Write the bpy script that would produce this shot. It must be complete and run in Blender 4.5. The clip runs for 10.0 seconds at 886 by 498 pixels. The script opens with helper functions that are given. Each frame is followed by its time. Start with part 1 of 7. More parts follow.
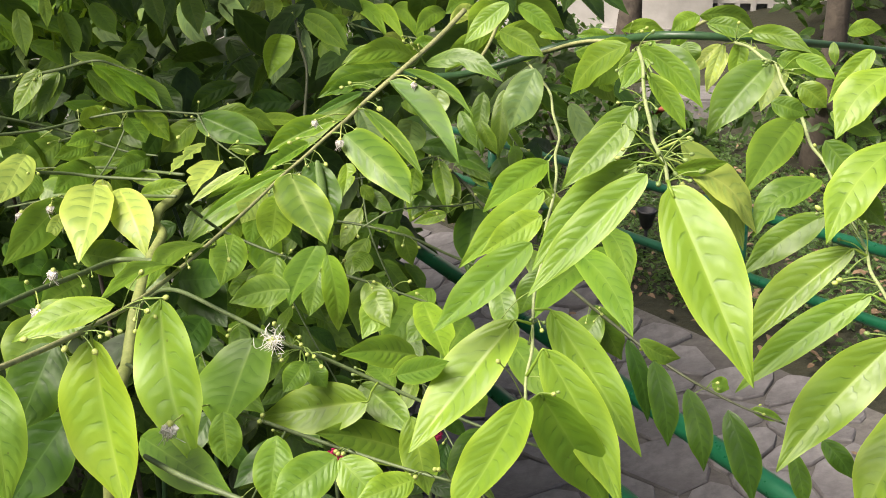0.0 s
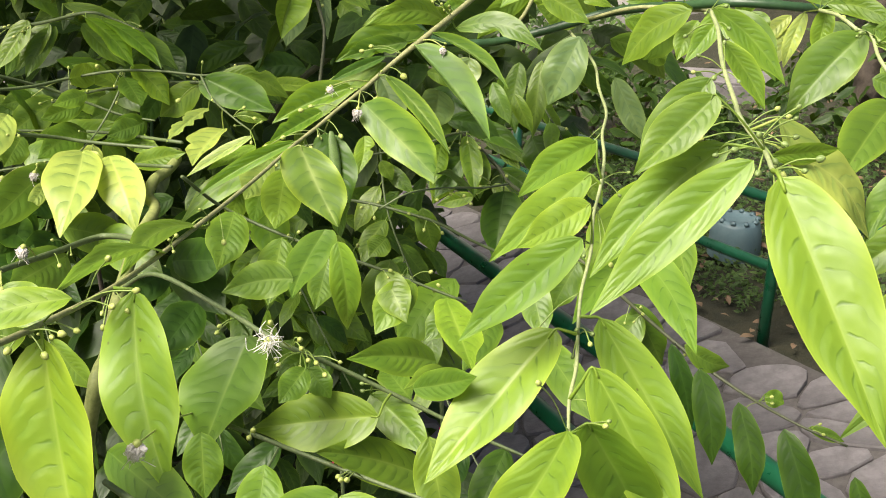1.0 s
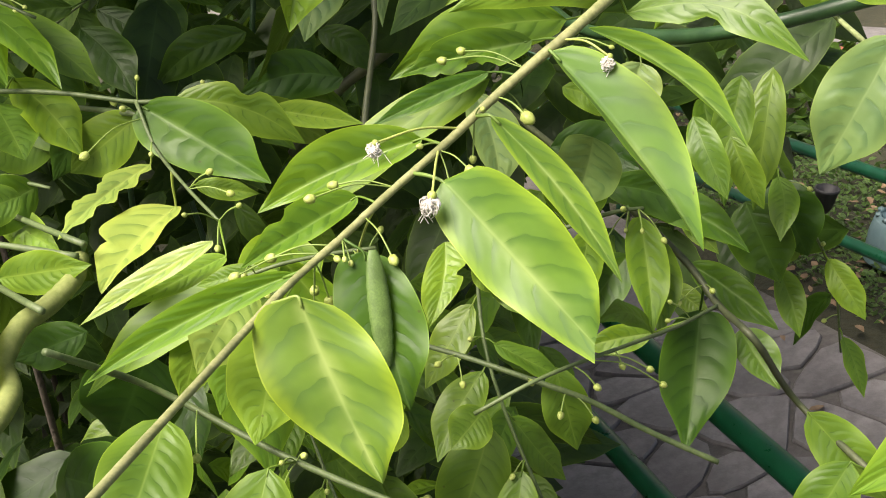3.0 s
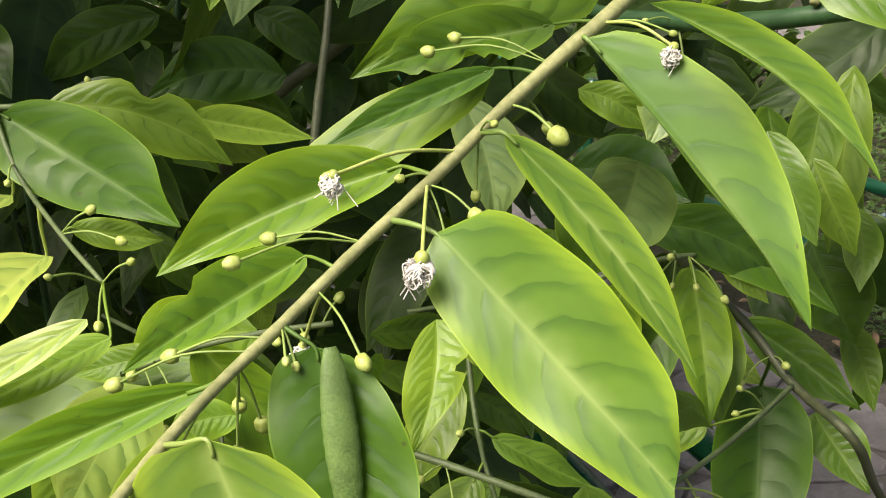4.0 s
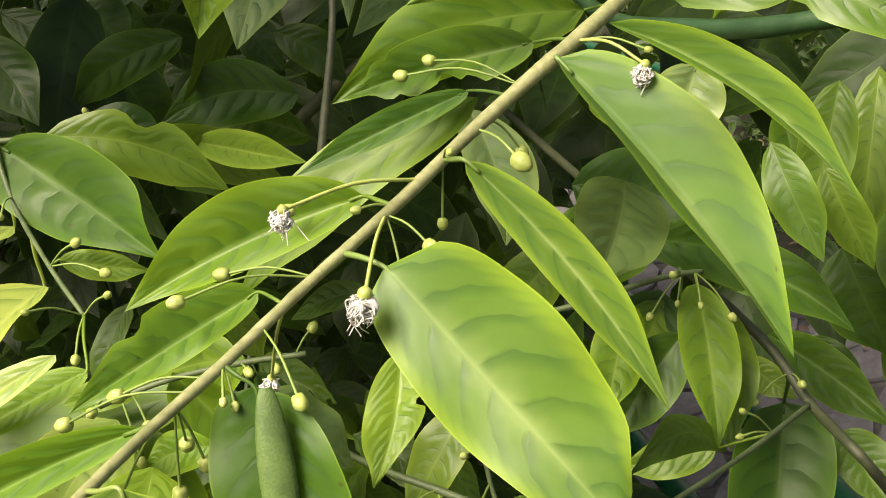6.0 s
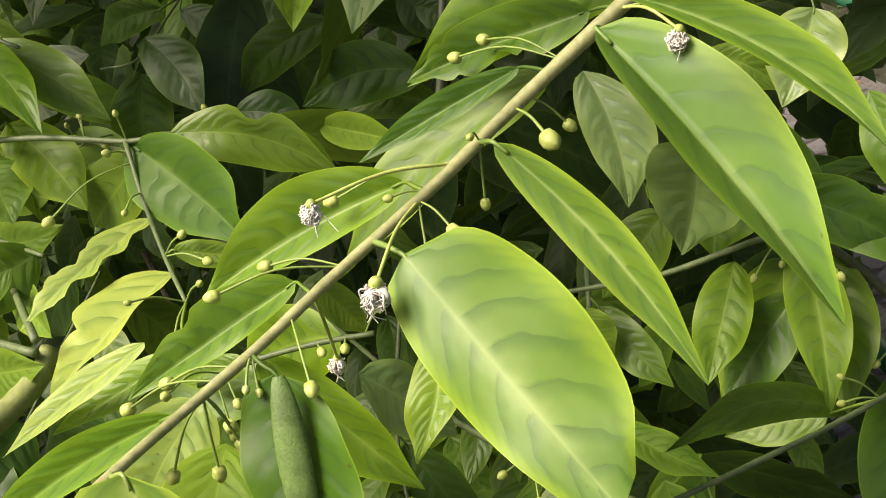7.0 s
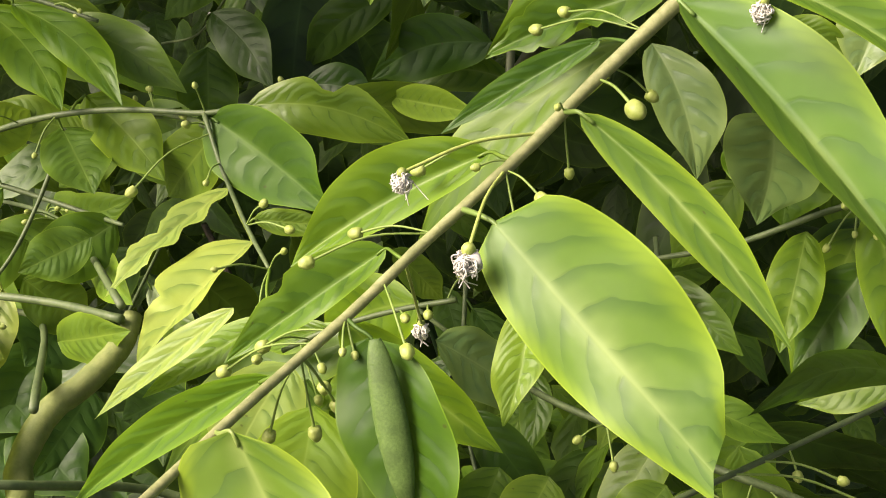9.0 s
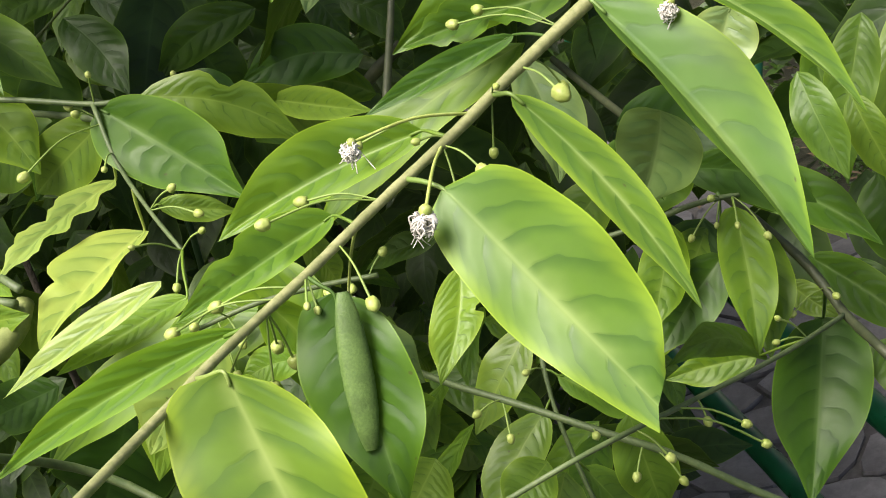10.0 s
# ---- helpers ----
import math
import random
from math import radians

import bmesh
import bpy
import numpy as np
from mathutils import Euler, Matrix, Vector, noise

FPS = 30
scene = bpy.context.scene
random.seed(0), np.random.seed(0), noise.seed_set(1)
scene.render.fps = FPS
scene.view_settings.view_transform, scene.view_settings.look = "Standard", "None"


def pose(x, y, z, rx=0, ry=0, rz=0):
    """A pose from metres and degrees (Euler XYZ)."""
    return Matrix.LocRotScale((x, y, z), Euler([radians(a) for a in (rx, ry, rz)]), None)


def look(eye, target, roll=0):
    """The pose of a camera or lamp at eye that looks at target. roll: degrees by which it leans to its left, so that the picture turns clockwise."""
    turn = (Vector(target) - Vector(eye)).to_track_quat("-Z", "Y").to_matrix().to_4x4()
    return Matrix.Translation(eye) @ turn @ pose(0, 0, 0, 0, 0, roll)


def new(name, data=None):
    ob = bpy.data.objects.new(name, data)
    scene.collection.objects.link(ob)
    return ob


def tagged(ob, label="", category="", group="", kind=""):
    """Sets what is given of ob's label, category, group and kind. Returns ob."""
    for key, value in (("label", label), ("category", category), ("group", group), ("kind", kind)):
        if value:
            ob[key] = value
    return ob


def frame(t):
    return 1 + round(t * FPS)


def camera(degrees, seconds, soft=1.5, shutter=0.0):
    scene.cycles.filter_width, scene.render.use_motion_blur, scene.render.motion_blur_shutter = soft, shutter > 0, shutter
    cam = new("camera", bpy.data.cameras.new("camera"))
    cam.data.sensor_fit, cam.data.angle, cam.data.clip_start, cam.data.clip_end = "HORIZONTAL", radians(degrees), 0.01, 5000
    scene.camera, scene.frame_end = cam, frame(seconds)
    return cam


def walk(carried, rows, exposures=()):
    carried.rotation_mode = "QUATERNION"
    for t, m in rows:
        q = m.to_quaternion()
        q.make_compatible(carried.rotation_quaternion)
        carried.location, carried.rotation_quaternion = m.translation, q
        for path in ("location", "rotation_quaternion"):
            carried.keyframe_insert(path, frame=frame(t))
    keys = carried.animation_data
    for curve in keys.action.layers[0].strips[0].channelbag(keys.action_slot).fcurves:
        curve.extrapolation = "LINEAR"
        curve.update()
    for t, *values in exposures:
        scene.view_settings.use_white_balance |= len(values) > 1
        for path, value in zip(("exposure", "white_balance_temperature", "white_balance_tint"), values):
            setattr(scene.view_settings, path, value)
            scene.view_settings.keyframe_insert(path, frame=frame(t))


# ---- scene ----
cam = camera(40, 10.0, 1.0)
PATH = [
    (0, (0.0792, -0.3789, 1.5782), (0.0419, 0.0835, 1.3918), 0.03),
    (0.5, (0.0933, -0.3477, 1.5843), (0.0507, 0.1125, 1.3936), 0.07),
    (1, (0.0569, -0.2203, 1.5243), (0.0128, 0.2380, 1.3294), 1.70),
    (1.5, (0.0459, -0.1366, 1.5027), (-0.0137, 0.3201, 1.3081), 2.16),
    (2, (0.0522, -0.1246, 1.5215), (-0.0231, 0.3321, 1.3325), 1.99),
    (2.5, (0.0198, 0.1731, 1.4623), (-0.0698, 0.6216, 1.2602), 1.08),
    (2.7, (-0.0245, 0.3440, 1.4145), (-0.1077, 0.7889, 1.2020), 0.94),
    (3.8, (-0.0951, 0.6233, 1.3530), (-0.1568, 1.0693, 1.1355), 1.36),
    (4, (-0.1131, 0.6916, 1.3201), (-0.1670, 1.1394, 1.1045), 2.01),
    (4.5, (-0.1148, 0.7042, 1.3149), (-0.1716, 1.1535, 1.1030), 1.72),
    (5, (-0.1113, 0.7083, 1.3146), (-0.1714, 1.1566, 1.1015), 1.52),
    (6.3, (-0.0274, 0.7195, 1.3340), (-0.1623, 1.1466, 1.1118), -4.48),
    (6.5, (-0.0031, 0.7267, 1.3350), (-0.1664, 1.1429, 1.1111), -6.80),
    (7, (0.0394, 0.7447, 1.3384), (-0.1814, 1.1310, 1.1103), -12.18),
    (7.5, (0.0521, 0.7529, 1.3369), (-0.2032, 1.1162, 1.1071), -15.30),
    (8, (0.0525, 0.7520, 1.3404), (-0.2091, 1.1099, 1.1091), -15.79),
    (8.5, (0.0459, 0.7463, 1.3424), (-0.2111, 1.1066, 1.1097), -15.24),
    (9, (0.0260, 0.7259, 1.3447), (-0.2058, 1.1020, 1.1107), -12.87),
    (9.5, (-0.0041, 0.6980, 1.3398), (-0.1930, 1.0997, 1.1097), -9.19),
    (10, (-0.0374, 0.6560, 1.3358), (-0.1680, 1.0827, 1.1103), -5.82),
]
walk(cam, [(t, look(eye, target, roll)) for t, eye, target, roll in PATH], [(0.0, 1.02, 6850, 15), (2.0, 1.06, 6850, 15), (2.5, 1.22, 6900, 15), (4.0, 0.94, 6950, 15), (4.5, 0.94, 7100, 16), (6.3, 0.97, 7350, 17), (9.0, 1.02, 7400, 17), (9.5, 1.01, 7100, 16), (10.0, 0.98, 6600, 13)])

# ---- light ----
world = bpy.data.worlds.new("sky")
scene.world = world
world.use_nodes = True
wn = world.node_tree.nodes
sky = wn.new("ShaderNodeTexSky")
sky.sky_type = "NISHITA"
sky.sun_disc = False
sky.sun_elevation, sky.sun_rotation = radians(53), radians(227)
sky.air_density, sky.dust_density = 1.0, 6.0
wn["Background"].inputs["Strength"].default_value = 0.072
world.node_tree.links.new(sky.outputs["Color"], wn["Background"].inputs["Color"])
sun_data = bpy.data.lights.new("sun", "SUN")
sun_data.energy, sun_data.angle, sun_data.color = 4.4, radians(34), (1.0, 0.96, 0.88)
sun = new("sun", sun_data)
sun.matrix_world = look((-3.15, -2.9, 5.6), (0, 0, 0))

# ---- materials ----


def nodes_of(name):
    m = bpy.data.materials.new(name)
    m.use_nodes = True
    t = m.node_tree
    return m, t.nodes, t.links, t.nodes["Principled BSDF"]


def calc(nodes, links, op, a, b=None, c=None):
    n = nodes.new("ShaderNodeMath")
    n.operation = op
    for k, v in enumerate((a, b, c)):
        if v is None:
            continue
        if isinstance(v, (int, float)):
            n.inputs[k].default_value = v
        else:
            links.new(v, n.inputs[k])
    return n.outputs[0]


def blend(nodes, links, fac, a, b, mode="MIX"):
    n = nodes.new("ShaderNodeMix")
    n.data_type, n.blend_type = "RGBA", mode
    for sock, v in ((n.inputs[0], fac), (n.inputs[6], a), (n.inputs[7], b)):
        if isinstance(v, (int, float)):
            sock.default_value = v
        elif isinstance(v, tuple):
            sock.default_value = (*v, 1)
        else:
            links.new(v, sock)
    return n.outputs[2]


def fuzz(nodes, links, scale, detail=4.0, coords=None, rough=0.55):
    n = nodes.new("ShaderNodeTexNoise")
    n.inputs["Scale"].default_value = scale
    n.inputs["Detail"].default_value = detail
    n.inputs["Roughness"].default_value = rough
    if coords is None:
        coords = nodes.new("ShaderNodeTexCoord").outputs["Object"]
    links.new(coords, n.inputs["Vector"])
    return n.outputs["Fac"]


def ramp(nodes, links, fac, lo, hi):
    n = nodes.new("ShaderNodeMapRange")
    n.interpolation_type = "SMOOTHSTEP"
    n.inputs["From Min"].default_value, n.inputs["From Max"].default_value = lo, hi
    links.new(fac, n.inputs["Value"])
    return n.outputs[0]


def leaf_material(name, col, edge, vein, glow, thin=0.28, gloss=0.42, spread=0.35, islands=False, pale=0.2, relief=0.75, wax=0.55, quilt_shade=0.8, pucker_shade=0.25, veins=7.2):
    """Leaf skin: UV u runs from base to tip, v from edge to edge (0 to 1, midrib at 0.5)."""
    m, nodes, links, bsdf = nodes_of(name)

    def f(op, *args):
        return calc(nodes, links, op, *args)

    uv = nodes.new("ShaderNodeUVMap")
    sep = nodes.new("ShaderNodeSeparateXYZ")
    links.new(uv.outputs[0], sep.inputs[0])
    u, v = sep.outputs[0], sep.outputs[1]
    side = f("ABSOLUTE", f("MULTIPLY_ADD", v, 2.0, -1.0))
    if islands:
        rnd = nodes.new("ShaderNodeNewGeometry").outputs["Random Per Island"]
    else:
        rnd = nodes.new("ShaderNodeObjectInfo").outputs["Random"]
    shift = nodes.new("ShaderNodeCombineXYZ")
    links.new(f("MULTIPLY_ADD", rnd, 37.0, u), shift.inputs[0])
    links.new(f("MULTIPLY", v, 0.45), shift.inputs[1])
    links.new(f("MULTIPLY", rnd, 11.0), shift.inputs[2])
    co = shift.outputs[0]
    # side veins leave the midrib almost square and sweep towards the tip, looping before the margin
    warp = f("MULTIPLY_ADD", fuzz(nodes, links, 3.2, 3, co), 0.20, -0.10)
    bow = f("POWER", side, 2.2)
    phase = f("ADD", f("MULTIPLY_ADD", bow, -0.15, f("MULTIPLY_ADD", side, -0.07, u)), warp)
    flip = f("GREATER_THAN", v, 0.5)
    phase = f("MULTIPLY_ADD", phase, veins, f("MULTIPLY", flip, 0.45))
    cell = f("FRACT", phase)
    saw = f("PINGPONG", phase, 0.5)
    crease = ramp(nodes, links, saw, 0.075, 0.0)
    reach = f("MULTIPLY", ramp(nodes, links, side, 0.86, 0.6), ramp(nodes, links, side, 0.0, 0.12))
    crease = f("MULTIPLY", crease, reach)
    rib = ramp(nodes, links, side, 0.05, 0.0)
    rib_sheen = ramp(nodes, links, f("MULTIPLY_ADD", fuzz(nodes, links, 6.0, 3, co), 0.3, side), 0.50, 0.08)
    blot = fuzz(nodes, links, 2.6, 3, co)
    fine = fuzz(nodes, links, 26.0, 5, co, 0.65)
    # colour: deeper between the veins, thin and yellow at the margin, with vein shade painted in
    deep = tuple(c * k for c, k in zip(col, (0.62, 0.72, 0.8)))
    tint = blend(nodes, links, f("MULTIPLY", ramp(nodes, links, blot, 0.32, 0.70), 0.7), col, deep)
    tint = blend(nodes, links, f("MULTIPLY", fine, 0.22), tint, tuple(c * 0.55 for c in col))
    loop = f("MULTIPLY_ADD", f("SINE", f("MULTIPLY", saw, 2 * math.pi)), 0.07, f("MULTIPLY_ADD", blot, 0.25, side))
    rim = ramp(nodes, links, loop, 0.86, 1.12)
    tint = blend(nodes, links, f("MULTIPLY", rim, 0.45), tint, edge)
    # pale sheen along the midrib is painted into the leaf colour
    tint = blend(nodes, links, f("MULTIPLY", f("MULTIPLY", rib_sheen, pale), ramp(nodes, links, blot, 0.7, 0.3)), tint, vein)
    # shade on one side of each quilted vein, painted into the colour
    tint = blend(nodes, links, f("MULTIPLY", f("MULTIPLY", f("MULTIPLY", ramp(nodes, links, cell, 0.50, 0.0), reach), ramp(nodes, links, blot, 0.15, 0.5)), quilt_shade), tint, tuple(c * k for c, k in zip(col, (0.42, 0.55, 0.62))))
    # short puckers beside the midrib, their shade painted dark into the colour
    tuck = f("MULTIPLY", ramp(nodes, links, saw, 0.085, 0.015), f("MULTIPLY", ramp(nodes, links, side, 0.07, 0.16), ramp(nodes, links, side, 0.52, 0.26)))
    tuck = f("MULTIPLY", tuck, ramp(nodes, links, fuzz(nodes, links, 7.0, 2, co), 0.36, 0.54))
    tint = blend(nodes, links, f("MULTIPLY", tuck, pucker_shade), tint, tuple(c * k for c, k in zip(col, (0.30, 0.42, 0.5))))
    # the sunk vein creases get painted shade as well
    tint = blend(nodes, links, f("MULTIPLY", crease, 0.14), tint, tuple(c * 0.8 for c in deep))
    tint = blend(nodes, links, f("MULTIPLY", rib, 0.22), tint, vein)
    tint = blend(nodes, links, f("MULTIPLY", ramp(nodes, links, side, 0.965, 0.99), 0.5), tint, glow)
    spots = nodes.new("ShaderNodeTexVoronoi")
    spots.inputs["Scale"].default_value = 13.0
    links.new(co, spots.inputs["Vector"])
    pick = nodes.new("ShaderNodeSeparateColor")
    links.new(spots.outputs["Color"], pick.inputs[0])
    mark = f("MULTIPLY", ramp(nodes, links, spots.outputs["Distance"], 0.15, 0.07), f("GREATER_THAN", pick.outputs[0], 0.94))
    tint = blend(nodes, links, f("MULTIPLY", mark, 0.7), tint, (0.05, 0.035, 0.015))
    hue = nodes.new("ShaderNodeHueSaturation")
    links.new(tint, hue.inputs["Color"])
    links.new(f("MULTIPLY_ADD", rnd, spread, 1.0 - spread * 0.5), hue.inputs["Value"])
    links.new(f("MULTIPLY_ADD", rnd, -0.020, 0.510), hue.inputs["Hue"])
    skin = hue.outputs[0]
    links.new(skin, bsdf.inputs["Base Color"])
    links.new(f("ADD", f("MULTIPLY_ADD", fine, 0.20, gloss - 0.14), f("MULTIPLY", ramp(nodes, links, blot, 0.3, 0.7), 0.10)), bsdf.inputs["Roughness"])
    bsdf.inputs["Specular IOR Level"].default_value = wax
    # relief: quilted between the veins, sunk midrib, fine grain
    puff = f("MULTIPLY_ADD", f("COSINE", f("MULTIPLY", f("POWER", cell, 0.85), 2 * math.pi)), -0.5, 0.5)
    puff = f("MULTIPLY", puff, f("MULTIPLY", f("MULTIPLY", ramp(nodes, links, side, 0.02, 0.3), ramp(nodes, links, side, 0.92, 0.45)), ramp(nodes, links, fuzz(nodes, links, 4.0, 2, co), 0.25, 0.7)))
    wave = f("MULTIPLY", fuzz(nodes, links, 5.0, 2, co), 0.6)
    tall = f("MULTIPLY_ADD", puff, 1.5, f("ADD", wave, f("MULTIPLY_ADD", rib, -0.16, f("MULTIPLY_ADD", crease, -0.05, f("MULTIPLY_ADD", tuck, -0.35, f("MULTIPLY", fine, 0.09))))))
    bump = nodes.new("ShaderNodeBump")
    bump.inputs["Strength"].default_value = relief
    bump.inputs["Distance"].default_value = 0.0020
    links.new(tall, bump.inputs["Height"])
    links.new(bump.outputs[0], bsdf.inputs["Normal"])
    through_light = nodes.new("ShaderNodeBsdfTranslucent")
    links.new(blend(nodes, links, 0.55, skin, glow), through_light.inputs["Color"])
    links.new(bump.outputs[0], through_light.inputs["Normal"])
    mixed = nodes.new("ShaderNodeMixShader")
    mixed.inputs[0].default_value = thin
    links.new(bsdf.outputs[0], mixed.inputs[1])
    links.new(through_light.outputs[0], mixed.inputs[2])
    links.new(mixed.outputs[0], nodes["Material Output"].inputs[0])
    return m


def rough_material(name, a, b, scale, rough=0.7, bumps=0.3, depth=0.004, metal=0.0, vary=0.0, coarse=None):
    m, nodes, links, bsdf = nodes_of(name)
    coords = nodes.new("ShaderNodeTexCoord").outputs["Object"]
    fine = fuzz(nodes, links, scale, 6, coords, 0.65)
    big = fuzz(nodes, links, coarse or scale * 0.13, 3, coords)
    col = blend(nodes, links, ramp(nodes, links, fine, 0.3, 0.7), a, b)
    col = blend(nodes, links, calc(nodes, links, "MULTIPLY", ramp(nodes, links, big, 0.4, 0.7), 0.5), col, tuple(x * 0.55 for x in a))
    if vary:
        hue = nodes.new("ShaderNodeHueSaturation")
        links.new(col, hue.inputs["Color"])
        rnd = nodes.new("ShaderNodeObjectInfo").outputs["Random"]
        links.new(calc(nodes, links, "MULTIPLY_ADD", rnd, vary, 1 - vary / 2), hue.inputs["Value"])
        col = hue.outputs[0]
    links.new(col, bsdf.inputs["Base Color"])
    links.new(calc(nodes, links, "MULTIPLY_ADD", fine, 0.25, rough - 0.12), bsdf.inputs["Roughness"])
    bsdf.inputs["Metallic"].default_value = metal
    bump = nodes.new("ShaderNodeBump")
    bump.inputs["Strength"].default_value = bumps
    bump.inputs["Distance"].default_value = depth
    links.new(fine, bump.inputs["Height"])
    links.new(bump.outputs[0], bsdf.inputs["Normal"])
    return m


VEIN = (0.30, 0.42, 0.08)
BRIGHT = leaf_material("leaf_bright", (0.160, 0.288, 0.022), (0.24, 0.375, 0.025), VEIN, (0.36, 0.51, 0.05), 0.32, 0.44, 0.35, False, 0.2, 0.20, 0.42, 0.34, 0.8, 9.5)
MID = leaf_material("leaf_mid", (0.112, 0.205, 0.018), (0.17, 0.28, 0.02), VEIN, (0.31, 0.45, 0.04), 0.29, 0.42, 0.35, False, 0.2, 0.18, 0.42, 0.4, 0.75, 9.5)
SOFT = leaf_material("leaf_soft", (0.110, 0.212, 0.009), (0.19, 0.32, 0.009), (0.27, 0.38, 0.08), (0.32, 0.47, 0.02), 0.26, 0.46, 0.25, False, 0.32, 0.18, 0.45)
# front leaves, with the strongest painted sheen along the midrib
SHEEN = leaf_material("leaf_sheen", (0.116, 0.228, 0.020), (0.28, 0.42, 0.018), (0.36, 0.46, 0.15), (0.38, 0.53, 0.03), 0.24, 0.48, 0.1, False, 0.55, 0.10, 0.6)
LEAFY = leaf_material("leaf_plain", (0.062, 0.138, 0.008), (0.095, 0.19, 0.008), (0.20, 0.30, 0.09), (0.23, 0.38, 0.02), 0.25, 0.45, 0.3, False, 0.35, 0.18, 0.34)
# dark leaf tone; also stands in for shade behind the front branches
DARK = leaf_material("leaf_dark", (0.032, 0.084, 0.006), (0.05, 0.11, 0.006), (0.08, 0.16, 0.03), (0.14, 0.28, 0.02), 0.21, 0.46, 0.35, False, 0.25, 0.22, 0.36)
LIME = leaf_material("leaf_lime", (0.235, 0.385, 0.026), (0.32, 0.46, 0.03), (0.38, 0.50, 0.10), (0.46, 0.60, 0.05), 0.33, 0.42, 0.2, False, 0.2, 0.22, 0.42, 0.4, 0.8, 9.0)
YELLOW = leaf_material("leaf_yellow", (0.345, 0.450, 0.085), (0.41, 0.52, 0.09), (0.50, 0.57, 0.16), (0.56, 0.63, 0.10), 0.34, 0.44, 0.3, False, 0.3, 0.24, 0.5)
PALE = leaf_material("leaf_pale", (0.190, 0.290, 0.085), (0.24, 0.34, 0.08), (0.34, 0.43, 0.17), (0.33, 0.44, 0.08), 0.26, 0.42, 0.35, False, 0.2, 0.25)
# filling leaf: shade inside the thicket is put into its dark colour
FILL = leaf_material("leaf_fill_shaded", (0.025, 0.060, 0.006), (0.045, 0.09, 0.007), (0.09, 0.17, 0.04), (0.17, 0.30, 0.02), 0.21, 0.48, 0.7, True, 0.2, 0.2, 0.3)
STEM = rough_material("stem_tan", (0.185, 0.205, 0.075), (0.305, 0.312, 0.145), 260, 0.6, 0.35, 0.0006)
SHOOT = rough_material("shoot_green", (0.215, 0.270, 0.105), (0.340, 0.390, 0.180), 300, 0.55, 0.3, 0.0004)
TWIG = rough_material("twig_green", (0.066, 0.104, 0.036), (0.112, 0.150, 0.056), 300, 0.55, 0.3, 0.0005)
CANE = rough_material("cane_green", (0.020, 0.060, 0.022), (0.035, 0.085, 0.03), 200, 0.4, 0.2, 0.0005)
DUSK = rough_material("stem_dusky", (0.045, 0.058, 0.026), (0.08, 0.092, 0.042), 220, 0.55, 0.3, 0.0005)
WOOD = rough_material("stem_olive", (0.130, 0.165, 0.040), (0.215, 0.248, 0.075), 180, 0.65, 0.4, 0.0008)
STALK = rough_material("bud_stalk", (0.16, 0.25, 0.045), (0.24, 0.33, 0.075), 300, 0.55, 0.2, 0.0004)
BUD = rough_material("bud_skin", (0.27, 0.35, 0.06), (0.42, 0.47, 0.15), 420, 0.5, 0.2, 0.0004)
YOUNG = rough_material("young_bud_skin", (0.130, 0.205, 0.050), (0.215, 0.290, 0.090), 420, 0.5, 0.2, 0.0003)
THREAD = rough_material("stamen_white", (0.75, 0.74, 0.66), (0.85, 0.84, 0.78), 500, 0.6, 0.1, 0.0002)
WITHER = rough_material("stamen_withered", (0.52, 0.49, 0.44), (0.74, 0.72, 0.66), 700, 0.7, 0.2, 0.0002)
ROLLED = rough_material("leaf_underside", (0.075, 0.140, 0.028), (0.12, 0.20, 0.048), 900, 0.55, 0.5, 0.0006)
# greenish soil, its colour darkened to hold the shade over the bed
SOIL = rough_material("soil", (0.022, 0.025, 0.011), (0.040, 0.039, 0.020), 22, 0.95, 0.8, 0.02, coarse=1.3)
STONE = rough_material("flagstone", (0.120, 0.113, 0.112), (0.205, 0.196, 0.194), 26, 0.62, 0.6, 0.008, vary=0.35, coarse=4)
JOINT = rough_material("joint_mortar", (0.085, 0.08, 0.073), (0.135, 0.127, 0.116), 40, 0.9, 0.7, 0.006)
RAIL = rough_material("green_enamel", (0.004, 0.072, 0.030), (0.006, 0.092, 0.042), 30, 0.30, 0.08, 0.001)
CONCRETE = rough_material("concrete", (0.24, 0.23, 0.215), (0.36, 0.35, 0.33), 18, 0.85, 0.4, 0.004)
RENDERED = rough_material("wall_plaster", (0.40, 0.385, 0.36), (0.49, 0.475, 0.45), 9, 0.85, 0.2, 0.004)
DRUM = rough_material("blue_plastic", (0.085, 0.150, 0.165), (0.12, 0.19, 0.20), 14, 0.5, 0.15, 0.002)
CLAY = rough_material("red_clay", (0.22, 0.055, 0.035), (0.30, 0.08, 0.05), 40, 0.8, 0.3, 0.002)
LITTER = rough_material("dry_leaf", (0.145, 0.090, 0.048), (0.26, 0.18, 0.105), 30, 0.8, 0.3, 0.002)
PETAL = rough_material("pink_petal", (0.55, 0.015, 0.090), (0.70, 0.035, 0.16), 90, 0.6, 0.2, 0.001)
PANE = rough_material("window_glass", (0.14, 0.15, 0.17), (0.19, 0.20, 0.22), 3, 0.15, 0.0, 0.001)
IRON = rough_material("black_iron", (0.015, 0.015, 0.016), (0.03, 0.03, 0.032), 60, 0.5, 0.1, 0.001)
# lighter copy of the filling leaf, sunlight put into its colour
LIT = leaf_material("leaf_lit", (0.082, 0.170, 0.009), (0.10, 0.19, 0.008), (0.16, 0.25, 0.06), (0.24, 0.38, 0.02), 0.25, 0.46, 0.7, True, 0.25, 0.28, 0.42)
BARK = rough_material("bark", (0.045, 0.036, 0.028), (0.085, 0.07, 0.052), 18, 0.9, 0.9, 0.012)
